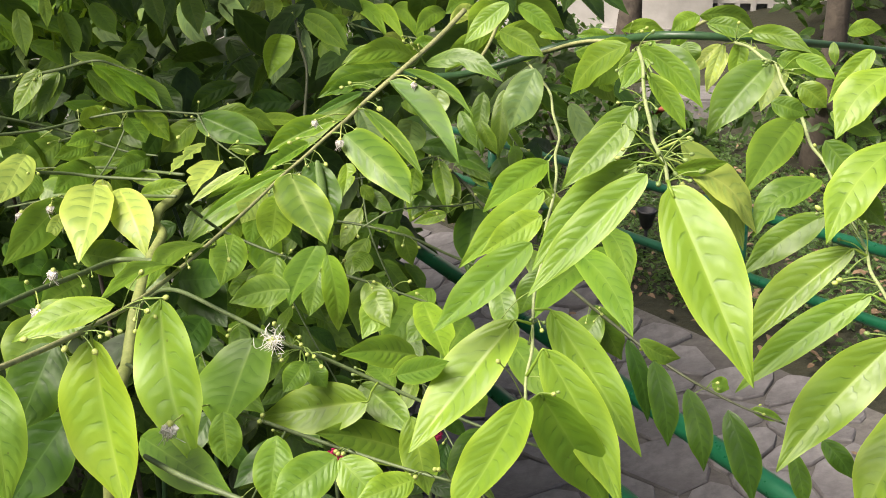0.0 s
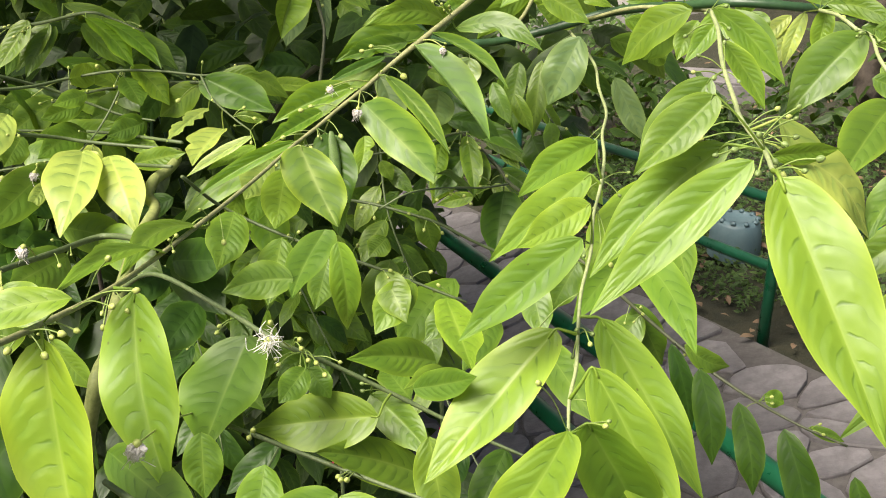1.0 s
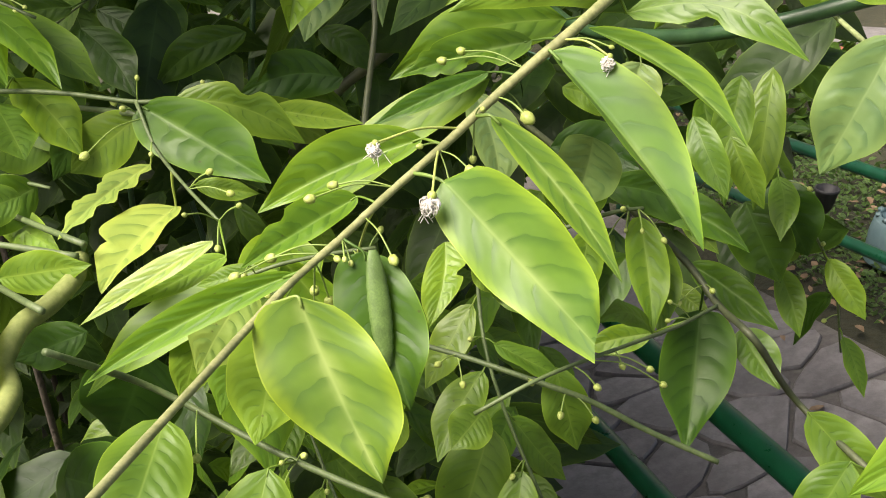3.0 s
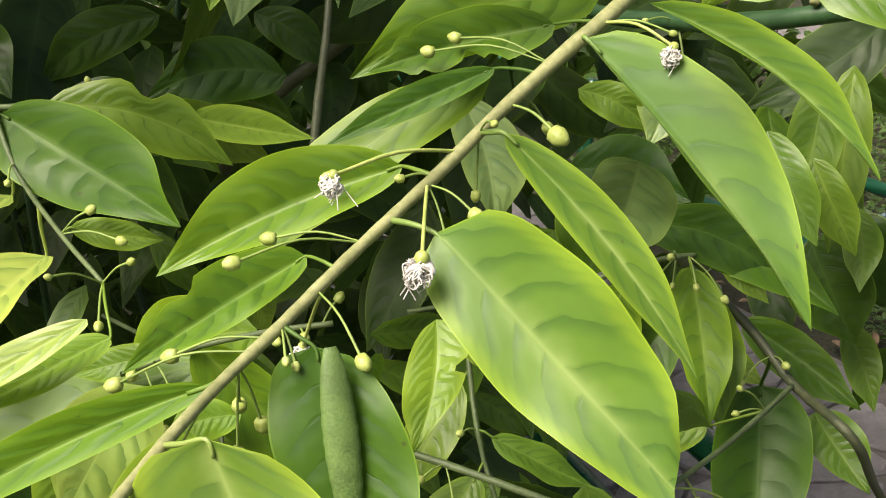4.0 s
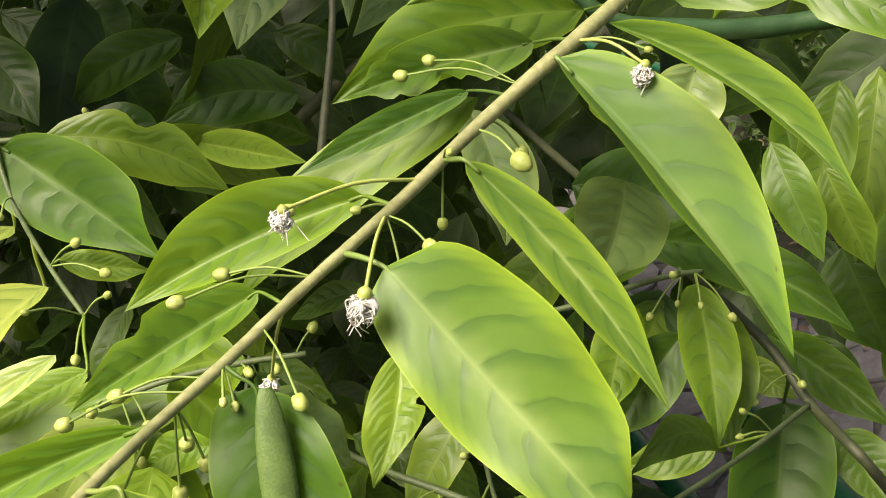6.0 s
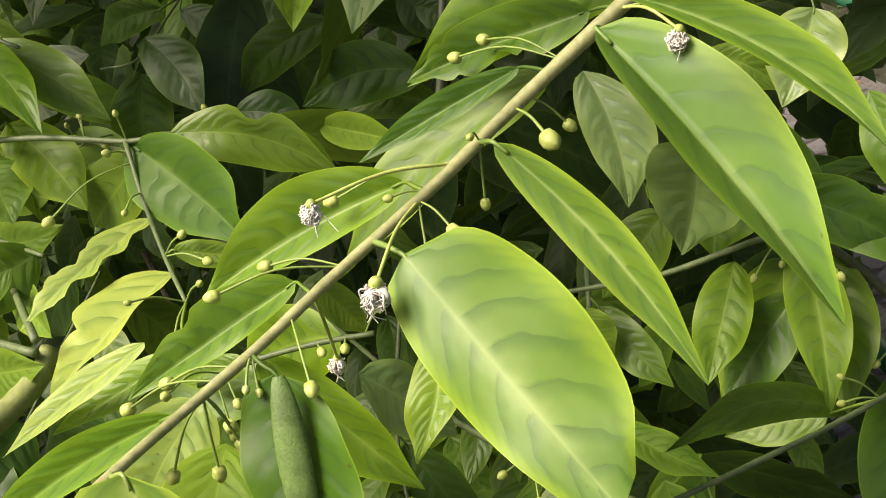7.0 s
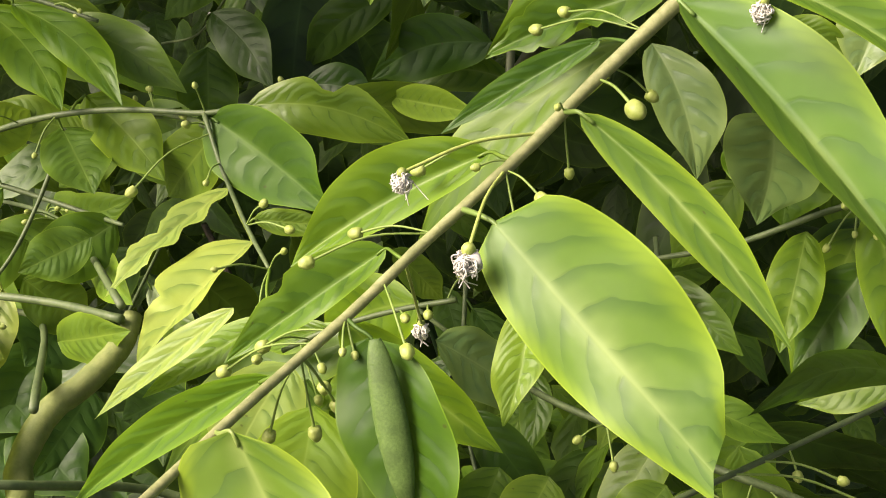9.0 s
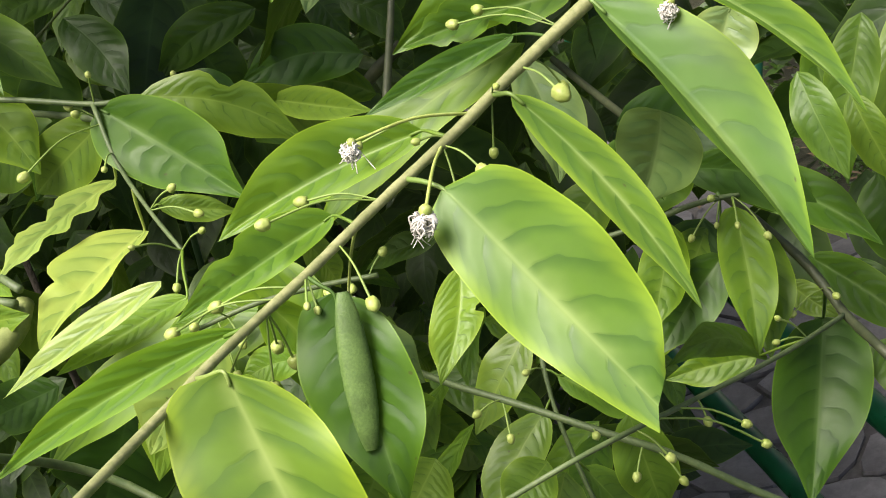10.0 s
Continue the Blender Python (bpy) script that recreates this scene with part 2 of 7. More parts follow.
HEDGE = leaf_material("hedge_leaf", (0.075, 0.150, 0.030), (0.10, 0.18, 0.03), (0.12, 0.2, 0.05), (0.22, 0.34, 0.04), 0.30, 0.4, 0.8, True)

# ---- builders ----
tally = [0]


def part(name, bm, material, parent=None, label="", smooth=True):
    me = bpy.data.meshes.new(name)
    bm.to_mesh(me)
    bm.free()
    me.materials.append(material)
    if smooth:
        me.polygons.foreach_set("use_smooth", [True] * len(me.polygons))
    ob = new(name, me)
    ob.parent = parent
    if label:
        tagged(ob, label)
    return ob


def tube(bm, pts, radii, seg=8, cap=True):
    """A round tube along pts, each a Vector, with a radius at each."""
    rings, s, n = [], None, len(pts)
    for i, p in enumerate(pts):
        d = (pts[min(i + 1, n - 1)] - pts[max(i - 1, 0)]).normalized()
        s = d.orthogonal().normalized() if s is None else (s - d * s.dot(d)).normalized()
        w = d.cross(s)
        rings.append([bm.verts.new(p + (s * math.cos(k * math.tau / seg) + w * math.sin(k * math.tau / seg)) * radii[i]) for k in range(seg)])
    for a, b in zip(rings, rings[1:]):
        for k in range(seg):
            bm.faces.new((a[k], a[(k + 1) % seg], b[(k + 1) % seg], b[k]))
    if cap:
        bm.faces.new(rings[0][::-1])
        bm.faces.new(rings[-1])


def glide(points, steps=5):
    """A smooth line (Catmull-Rom) through points of any length of tuple."""
    p = [Vector(q) for q in points] if len(points[0]) == 3 else [np.array(q) for q in points]
    p = [p[0] * 2 - p[1], *p, p[-1] * 2 - p[-2]]
    line = []
    for i in range(1, len(p) - 2):
        for k in range(steps):
            t = k / steps
            line.append(0.5 * (p[i] * 2 + (p[i + 1] - p[i - 1]) * t + (p[i - 1] * 2 - p[i] * 5 + p[i + 1] * 4 - p[i + 2]) * t * t + (p[i] * 3 - p[i - 1] - p[i + 1] * 3 + p[i + 2]) * t ** 3))
    line.append(p[-2])
    return line


def outline(u):
    """Half width of a leaf along its length: broad below the middle, drawn out into a point."""
    a = max(0.0, math.sin(math.pi * min(1.0, u ** 0.90))) ** 0.60
    t = min(1.0, max(0.0, (u - 0.66) / 0.34))
    return a * (1 - 0.54 * t * t * (3 - 2 * t))


ACROSS = (-1.0, -0.72, -0.38, 0.0, 0.38, 0.72, 1.0)


def blade(length, width, bend=0.0, sag=0.04, fold=0.25, bite=0, curl=0.0, rows=16, across=ACROSS, cut=1.0):
    """Verts, UVs and faces of one leaf blade: x across, y along, z up."""
    tally[0] += 1
    rng = random.Random(tally[0])
    ph, ph2 = rng.uniform(0, 6.28), rng.uniform(0, 6.28)
    twist = rng.uniform(-0.32, 0.32)
    gap_at, gap_side = rng.uniform(0.35, 0.7), rng.choice((-1, 1))
    verts, uvs = [], []
    for i in range(rows + 1):
        u = i / rows
        h = width / 2 * max(outline(u * cut), 0.012)
        x0 = bend * length * math.sin(math.pi * u)
        z0 = sag * length * math.sin(math.pi * u) - curl * length * u * u
        for v in across:
            hv = h
            if bite and v * gap_side > 0:
                n = abs(u - gap_at) / (0.13 if bite == 1 else 0.2)
                if n < 1:
                    hv *= 1 - (0.45 if bite == 1 else 0.62) * (1 - n * n) * (0.8 + 0.4 * math.sin(23 * u + ph))
            if bite >= 2 and u > 0.82:
                hv *= 1.0 + 0.25 * math.sin(31 * u + ph) * abs(v)
            if bite == 3 and v * gap_side < 0:
                hv *= 0.75 + 0.25 * math.sin(19 * u + ph2)
            s = abs(v)
            along = u * length
            if cut < 1 and u > 0.8:
                along += (u - 0.8) * length * 0.22 * v
            z = h * fold * (1.15 * s - 0.75 * s * s)
            z += h * 0.11 * s * s * math.sin(u * 13 + ph + (1.7 if v > 0 else 0)) + v * hv * twist * (u - 0.35)
            z += length * 0.010 * math.sin(u * 7 + ph2) * (0.4 + s)
            verts.append((x0 + v * hv, along, z0 + z))
            uvs.append((u, v * 0.5 + 0.5))
    k = len(across)
    faces = [(i * k + j, i * k + j + 1, (i + 1) * k + j + 1, (i + 1) * k + j) for i in range(rows) for j in range(k - 1)]
    return verts, uvs, faces


def leaf_mesh(name, verts, uvs, faces, material):
    me = bpy.data.meshes.new(name)
    me.from_pydata(verts, [], faces)
    layer = me.uv_layers.new(name="UVMap")
    loop = np.empty(len(me.loops), dtype=np.int32)
    me.loops.foreach_get("vertex_index", loop)
    layer.data.foreach_set("uv", np.array(uvs, dtype=np.float32)[loop].ravel())
    me.polygons.foreach_set("use_smooth", [True] * len(me.polygons))
    me.materials.append(material)
    return me


def placed(base, tip, turn):
    """The frame of a leaf: y from base to tip, z its upper side, turned from facing up and outward by turn degrees."""
    base, tip = Vector(base), Vector(tip)
    y = (tip - base).normalized()
    r = Vector((0, -0.6, 0.8))
    r = (r - y * r.dot(y)).normalized()
    s = y.cross(r)
    z = r * math.cos(radians(turn)) + s * math.sin(radians(turn))
    x = y.cross(z)
    m = Matrix((x, y, z)).transposed().to_4x4()
    m.translation = base
    return m, (tip - base).length


def nearest_on(spray, p):
    line = SPINES[spray.name]
    return min(line, key=lambda q: (q - p).length)


SPINES = {}
AXILS = []
shrub = tagged(new("shrub"), "glossy green leafy shrub with arching branches and small round buds", "shrub")


def branch(points, material=None):
    line = glide(points, 6)
    pts = [Vector(q[:3]) for q in line]
    rng = random.Random(len(SPINES))
    rad = [q[3] * (1 + 0.06 * rng.uniform(-1, 1)) for q in line]
    bm = bmesh.new()
    tube(bm, pts, rad, 10)
    ob = part("branch", bm, material or TWIG, shrub)
    SPINES[ob.name] = pts
    return ob


def leaf(spray, base, tip, width, turn, material, bend=0.0, sag=0.04, fold=0.25, bite=0, curl=0.0, cut=1.0):
    m, length = placed(base, tip, turn)
    verts, uvs, faces = blade(length, width, bend, sag, fold, bite, curl, cut=cut)
    # the stalk, bound to the nearest point of the branch
    at = nearest_on(spray, Vector(base))
    reach = m.inverted() @ at
    if reach.length < 0.03:
        n0 = len(verts)
        r = max(0.0007, min(0.0013, length * 0.010)) if reach.length < 0.022 else 0.0006
        mid = reach * 0.5 + Vector((0, 0.0, 0.12 * reach.length))
        line = [reach, mid, Vector((0, 0, 0)), Vector((0, length * 0.06, 0.001))]
        bm = bmesh.new()
        tube(bm, line, [r * 1.1, r, r, r * 0.5], 6)
        bm.verts.index_update()
        verts += [tuple(v.co) for v in bm.verts]
        uvs += [(0.02, 0.5)] * len(bm.verts)
        faces += [tuple(v.index + n0 for v in f.verts) for f in bm.faces]
        bm.free()
    if reach.length < 0.03:
        AXILS.append((spray, at, (Vector(tip) - Vector(base)).normalized()))
    ob = new("leaf", leaf_mesh("leaf", verts, uvs, faces, material))
    ob.parent = spray
    ob.matrix_world = m
    return ob


def margin(u, peak=0.42, drawn=0.42, foot=0.66):
    """Half width of a well-grown leaf, 1 at its widest: rounded foot, drawn-out point."""
    a = max(0.0, math.sin(math.pi * min(1.0, u ** (math.log(0.5) / math.log(peak))))) ** (foot if u < peak else 0.72)
    t = min(1.0, max(0.0, (u - 0.62) / 0.38))
    return a * (1 - drawn * t * t * (3 - 2 * t))


WIDE = (-1.0, -0.86, -0.64, -0.36, -0.12, 0.0, 0.12, 0.36, 0.64, 0.86, 1.0)


def arched_leaf(spray, base, mid, tip, left, right, material, bite=0, cut=1.0, peak=0.42, cup=0.14, fold=0.2, foot=0.66, wavy=1.0, rows=26):
    """A leaf whose midrib runs through base, mid and tip; left and right are its margins beside mid."""
    tally[0] += 1
    rng = random.Random(tally[0])
    base, mid, tip, left, right = (Vector(p) for p in (base, mid, tip, left, right))
    length = (mid - base).length + (tip - mid).length
    k = (mid - base).length / length
    bow = (mid - base.lerp(tip, k)) / (2 * k * (1 - k))
    ctrl = base.lerp(tip, 0.5) + bow * 0.5
    lv, rv = left - mid, right - mid
    up = (tip - base).cross(rv - lv).normalized()
    if up.dot(Vector((0, -0.6, 0.8))) < 0:
        up = -up
    ph, ph2, ph3 = (rng.uniform(0, 6.28) for _ in range(3))
    gap_at, gap_side = rng.uniform(0.42, 0.66), rng.choice((-1, 1))
    half = (lv.length + rv.length) / 2
    at = nearest_on(spray, base)
    verts, uvs = [], []
    for i in range(rows + 1):
        u = i / rows
        c = base * (1 - u) ** 2 + ctrl * 2 * u * (1 - u) + tip * u * u
        d = ((ctrl - base) * (1 - u) + (tip - ctrl) * u).normalized()
        h = max(margin(u * cut, peak, 0.36 if cut < 1 else 0.42, foot), 0.012) / margin(k * cut, peak, 0.42, foot)
        for v in WIDE:
            s, side = abs(v), (rv if v > 0 else lv)
            hv = h
            if bite and v * gap_side > 0:
                n = abs(u - gap_at) / (0.07 if bite == 1 else 0.16)
                if n < 1:
                    hv *= 1 - (0.42 if bite == 1 else 0.6) * (1 - n * n) * (0.8 + 0.3 * math.sin(47 * u + ph))
            if bite >= 2 and u > 0.70:
                hv *= 1.0 + 0.22 * math.sin(37 * u + ph) * s
            if bite == 3 and v * gap_side < 0:
                hv *= 0.75 + 0.25 * math.sin(27 * u + ph2)
            p = c + side * (s * hv)
            if cut < 1 and u > 0.8:
                p += d * ((u - 0.8) * length * 0.30 * v)
            swell = cup * (s - 0.85 * s * s) * h
            ripple = 0.055 * s * s * math.sin(u * 15 + ph + (1.9 if v > 0 else 0)) + 0.03 * math.sin(u * 6 + ph3) * (0.3 + s)
            p += up * half * (swell + fold * (s - 0.5) * h + wavy * ripple * min(1.0, 5 * u))
            verts.append(p)
            uvs.append((u, v * 0.5 + 0.5))
    n = len(WIDE)
    faces = [(i * n + j, i * n + j + 1, (i + 1) * n + j + 1, (i + 1) * n + j) for i in range(rows) for j in range(n - 1)]
    if (rv - lv).cross(tip - base).dot(up) < 0:
        faces = [f[::-1] for f in faces]
    if (at - base).length < 0.04:
        AXILS.append((spray, at, (mid - base).normalized()))
        n0 = len(verts)
        r = max(0.0007, min(0.0013, length * 0.010))
        bm = bmesh.new()
        tube(bm, glide([at, at.lerp(base, 0.5) + up * 0.1 * (at - base).length, base, base.lerp(ctrl, 0.12) - up * 0.0006], 4), [r * (1.15 - 0.045 * i) for i in range(13)], 6)
        bm.verts.index_update()
        verts += [v.co.copy() for v in bm.verts]
        uvs += [(0.02, 0.5)] * len(bm.verts)
        faces += [tuple(v.index + n0 for v in f.verts) for f in bm.faces]
        bm.free()
    ob = new("leaf", leaf_mesh("leaf", [tuple(p - base) for p in verts], uvs, faces, material))
    ob.parent = spray
    ob.location = base
    return ob


def rolled_leaf(spray, base, tip, width, turn):
    m, length = placed(base, tip, turn)
    verts, uvs, faces = [], [], []
    rows, seg = 20, 12
    for i in range(rows + 1):
        u = i / rows
        r = width / 2 * max(0.05, math.sin(math.pi * min(1, u * 0.94 + 0.03)) ** 0.45)
        for k in range(seg + 1):
            a = math.pi * (k / seg * 1.5 - 0.25)
            verts.append((math.cos(a) * r, u * length, math.sin(a) * r * 0.55 + 0.004 + 0.0006 * math.sin(u * 60)))
            uvs.append((u, k / seg))
    for i in range(rows):
        for k in range(seg):
            a = i * (seg + 1) + k
            faces.append((a, a + 1, a + seg + 2, a + seg + 1))
    ob = new("rolled_leaf", leaf_mesh("rolled_leaf", verts, uvs, faces, ROLLED))
    ob.parent = spray
    ob.matrix_world = m
    return tagged(ob, "leaf rolled lengthwise showing its matt dark underside")


def bud(spray, foot, place, radius, skin=None):
    """A round ribbed bud with a pointed cap on a thin curved stalk."""
    foot, place = nearest_on(spray, Vector(foot)), Vector(place)
    d = (place - foot).normalized()
    place = foot + d * min(0.052, (place - foot).length)
    if skin is None:
        radius *= 0.8 if place.y < 0.9 else 0.88
    bm = bmesh.new()
    bmesh.ops.create_uvsphere(bm, u_segments=15, v_segments=8, radius=radius)
    for v in bm.verts:
        a = math.atan2(v.co.y, v.co.x)
        k = 1 + 0.05 * math.cos(5 * a)
        v.co.x, v.co.y, v.co.z = v.co.x * k, v.co.y * k, v.co.z * 1.12
        if v.co.z > radius * 0.8:
            v.co.z += radius * 0.18
        elif v.co.z < -radius * 0.75:
            v.co.x, v.co.y = v.co.x * 1.25, v.co.y * 1.25
    bmesh.ops.transform(bm, matrix=Matrix.Translation(place) @ d.to_track_quat("Z", "Y").to_matrix().to_4x4(), verts=bm.verts)
    n = len(bm.faces)
    mid = (foot + place) / 2 + Vector((0, 0, 0.10 * (place - foot).length))
    r = max(0.00042, radius * 0.15)
    tube(bm, glide([foot, mid, place], 4), [r * (0.9 + 0.05 * i) for i in range(9)], 6, False)
    bm.faces.ensure_lookup_table()
    for f in bm.faces[n:]:
        f.material_index = 1
    ob = part("bud", bm, skin or BUD, spray)
    ob.data.materials.append(STALK)
    return ob


FRESH, OLD = 1, 0


def flower(spray, foot, place, radius, kind):
    foot, place = nearest_on(spray, Vector(foot)), Vector(place)
    rng = random.Random(int(abs(place.x) * 1e4))
    if kind == OLD:
        radius *= 1.22
    bm = bmesh.new()
    tube(bm, glide([foot, (foot + place) / 2 + Vector((0, 0, 0.004)), place], 4), [0.0007] * 9, 6, False)
    bmesh.ops.create_uvsphere(bm, u_segments=10, v_segments=6, radius=radius * 0.42, matrix=Matrix.Translation(place))
    head = part("flower", bm, BUD, spray, "white thready flower" if kind else "withered grey-white flower")
    bm = bmesh.new()
    if kind:
        for k in range(60):
            d = Vector((rng.gauss(0, 1), rng.gauss(-0.5, 1), rng.gauss(0.25, 0.9))).normalized()
            s = Vector((rng.gauss(0, 1), rng.gauss(0, 1), rng.gauss(0, 1))) * radius * 0.35
            a, c = place + d * radius * 0.2, place + d * radius * rng.uniform(0.8, 2.0)
            tube(bm, glide([a, (a + c) / 2 + s, c], 3), [0.00036 * (1 - 0.07 * i) for i in range(7)], 4, False)
    else:
        # a tangle of curled threads hanging from the spent calyx, with a few loose ends
        mass = place + Vector((-0.15, -0.2, -0.75)) * radius
        for k in range(34):
            pts = [place + Vector((rng.gauss(0, 0.2), rng.gauss(0, 0.2), -0.2)) * radius]
            for q in range(4):
                d = Vector((rng.gauss(0, 1), rng.gauss(-0.2, 1), rng.gauss(0, 1))).normalized()
                pts.append(mass + d * radius * rng.uniform(0.55, 0.95))
            if k % 6 == 0:
                pts[-1] = mass + Vector((rng.gauss(0, 0.8), rng.gauss(0, 0.5), -1.5)) * radius
            line = glide(pts, 5)
            tube(bm, line, [0.00034 * (1 - 0.4 * i / len(line)) for i in range(len(line))], 5, False)
        for k in range(3):
            a = rng.uniform(0, math.tau)
            m = Matrix.Translation(place + Vector((0.5 * math.cos(a), 0.4 * math.sin(a), -0.35)) * radius) @ Matrix.Rotation(a, 4, "Z") @ Matrix.Rotation(rng.uniform(0.3, 1.2), 4, "Y")
            bmesh.ops.create_uvsphere(bm, u_segments=8, v_segments=6, radius=radius, matrix=m @ Matrix.Diagonal((0.5, 0.3, 0.12, 1)))
    part("stamen_tuft", bm, THREAD if kind else WITHER, head)
    return head

# ---- the shrub's branches and leaves ----
spray = branch([(-0.029, 1.340, 1.250, 0.0038), (-0.062, 1.282, 1.222, 0.0036), (-0.102, 1.196, 1.198, 0.0034), (-0.125, 1.166, 1.182, 0.0031), (-0.147, 1.136, 1.166, 0.0027), (-0.164, 1.107, 1.153, 0.0025), (-0.177, 1.082, 1.145, 0.0023), (-0.190, 1.057, 1.137, 0.0022), (-0.205, 1.026, 1.127, 0.0021), (-0.222, 0.979, 1.119, 0.0020), (-0.234, 0.887, 1.118, 0.0019), (-0.240, 0.735, 1.133, 0.0021), (-0.242, 0.541, 1.161, 0.0020), (-0.246, 0.411, 1.189, 0.0020), (-0.254, 0.312, 1.213, 0.0020), (-0.263, 0.214, 1.240, 0.0020)], STEM)
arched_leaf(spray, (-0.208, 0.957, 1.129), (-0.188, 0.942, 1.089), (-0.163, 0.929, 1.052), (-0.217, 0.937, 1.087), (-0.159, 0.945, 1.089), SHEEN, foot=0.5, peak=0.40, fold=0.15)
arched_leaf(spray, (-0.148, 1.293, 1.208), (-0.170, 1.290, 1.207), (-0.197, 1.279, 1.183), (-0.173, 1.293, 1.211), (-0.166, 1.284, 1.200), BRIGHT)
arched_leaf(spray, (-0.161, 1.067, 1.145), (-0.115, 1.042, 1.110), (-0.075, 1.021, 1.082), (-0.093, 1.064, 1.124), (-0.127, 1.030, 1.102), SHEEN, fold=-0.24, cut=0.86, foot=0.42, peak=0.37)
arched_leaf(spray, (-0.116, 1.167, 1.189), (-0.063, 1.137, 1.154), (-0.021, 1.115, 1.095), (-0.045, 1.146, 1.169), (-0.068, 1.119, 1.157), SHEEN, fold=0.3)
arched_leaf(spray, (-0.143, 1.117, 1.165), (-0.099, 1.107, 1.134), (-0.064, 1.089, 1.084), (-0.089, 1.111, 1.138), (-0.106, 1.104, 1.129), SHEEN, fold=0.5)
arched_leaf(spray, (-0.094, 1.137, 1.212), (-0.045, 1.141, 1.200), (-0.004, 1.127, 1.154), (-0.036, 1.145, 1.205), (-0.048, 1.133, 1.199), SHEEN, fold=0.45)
arched_leaf(spray, (-0.180, 1.111, 1.151), (-0.227, 1.098, 1.139), (-0.267, 1.079, 1.112), (-0.239, 1.105, 1.152), (-0.220, 1.093, 1.131), SOFT, fold=0.5)
arched_leaf(spray, (-0.205, 1.061, 1.135), (-0.230, 1.038, 1.126), (-0.254, 1.011, 1.112), (-0.239, 1.043, 1.134), (-0.223, 1.036, 1.121), SOFT, bite=1, fold=0.5)
arched_leaf(spray, (-0.220, 0.997, 1.120), (-0.271, 0.992, 1.100), (-0.331, 0.979, 1.053), (-0.279, 0.996, 1.105), (-0.264, 0.989, 1.096), SOFT, fold=0.5)
arched_leaf(spray, (-0.130, 1.201, 1.185), (-0.169, 1.189, 1.180), (-0.205, 1.172, 1.167), (-0.177, 1.194, 1.190), (-0.163, 1.183, 1.170), LEAFY, bite=2, fold=0.4)
arched_leaf(spray, (-0.152, 1.171, 1.173), (-0.184, 1.155, 1.162), (-0.216, 1.137, 1.146), (-0.190, 1.157, 1.166), (-0.179, 1.153, 1.158), LEAFY, fold=0.4)
leaf(spray, (-0.158, 1.219, 1.154), (-0.260, 1.164, 1.072), 0.0341, -8, SOFT, bend=0.06, fold=0.30)
arched_leaf(spray, (-0.193, 1.021, 1.123), (-0.181, 1.005, 1.097), (-0.161, 0.982, 1.058), (-0.203, 1.004, 1.095), (-0.159, 1.007, 1.099), LEAFY, foot=0.5)
rolled_leaf(spray, (-0.188, 1.017, 1.126), (-0.176, 0.994, 1.074), 0.0118, -20)
arched_leaf(spray, (-0.258, 1.092, 1.078), (-0.231, 1.093, 1.044), (-0.196, 1.097, 1.009), (-0.220, 1.101, 1.047), (-0.241, 1.082, 1.035), SOFT)
leaf(spray, (-0.297, 1.130, 1.023), (-0.268, 1.080, 0.934), 0.0509, -10, SOFT, sag=0.05, fold=0.20)
leaf(spray, (-0.259, 1.118, 1.054), (-0.379, 1.069, 0.985), 0.0365, -4, SOFT, bend=0.08, sag=0.05, fold=0.30)
leaf(spray, (-0.314, 1.108, 1.033), (-0.319, 1.072, 0.984), 0.0298, -28, BRIGHT, sag=0.03, fold=0.20)
leaf(spray, (-0.281, 1.085, 1.048), (-0.286, 1.049, 0.996), 0.0297, -26, BRIGHT, sag=0.03, fold=0.20)
leaf(spray, (-0.361, 1.122, 0.986), (-0.383, 1.107, 0.927), 0.0673, -34, DARK, sag=0.03, fold=0.20)
leaf(spray, (-0.405, 1.129, 0.994), (-0.458, 1.125, 0.968), 0.0299, -32, DARK, sag=0.03, fold=0.20)
leaf(spray, (-0.246, 1.135, 1.060), (-0.307, 1.134, 1.028), 0.0420, -31, SOFT, bend=0.10, sag=0.03, fold=0.20)
leaf(spray, (-0.236, 1.077, 1.056), (-0.265, 1.069, 1.045), 0.0173, -26, BRIGHT, bend=0.10, sag=0.03, fold=0.20)
arched_leaf(spray, (-0.162, 1.084, 1.102), (-0.156, 1.063, 1.088), (-0.164, 1.048, 1.067), (-0.167, 1.059, 1.085), (-0.145, 1.068, 1.091), BRIGHT, bite=1)
leaf(spray, (-0.244, 1.041, 1.071), (-0.246, 0.994, 1.018), 0.0467, -26, BRIGHT, sag=0.03, fold=0.15)
leaf(spray, (-0.267, 1.061, 1.075), (-0.287, 1.023, 1.039), 0.0388, -31, YELLOW, bend=0.04, sag=0.03, fold=0.20)
leaf(spray, (-0.236, 1.126, 1.046), (-0.205, 1.148, 0.999), 0.0352, -26, PALE, fold=0.20)
leaf(spray, (-0.088, 1.244, 1.201), (-0.176, 1.172, 1.207), 0.0331, -44, BRIGHT, bend=0.14, sag=0.10)
leaf(spray, (-0.112, 1.224, 1.193), (-0.217, 1.193, 1.157), 0.0370, -39, SOFT, bend=0.10)
leaf(spray, (-0.076, 1.240, 1.195), (0.032, 1.198, 1.183), 0.0296, 24, MID, bend=-0.14, sag=0.08, bite=1)
arched_leaf(spray, (-0.242, 0.401, 1.185), (-0.233, 0.379, 1.136), (-0.210, 0.350, 1.071), (-0.265, 0.381, 1.131), (-0.208, 0.377, 1.139), LIME, peak=0.46)
arched_leaf(spray, (-0.225, 0.510, 1.168), (-0.221, 0.473, 1.110), (-0.182, 0.436, 1.057), (-0.248, 0.474, 1.105), (-0.194, 0.473, 1.117), LIME, peak=0.46)
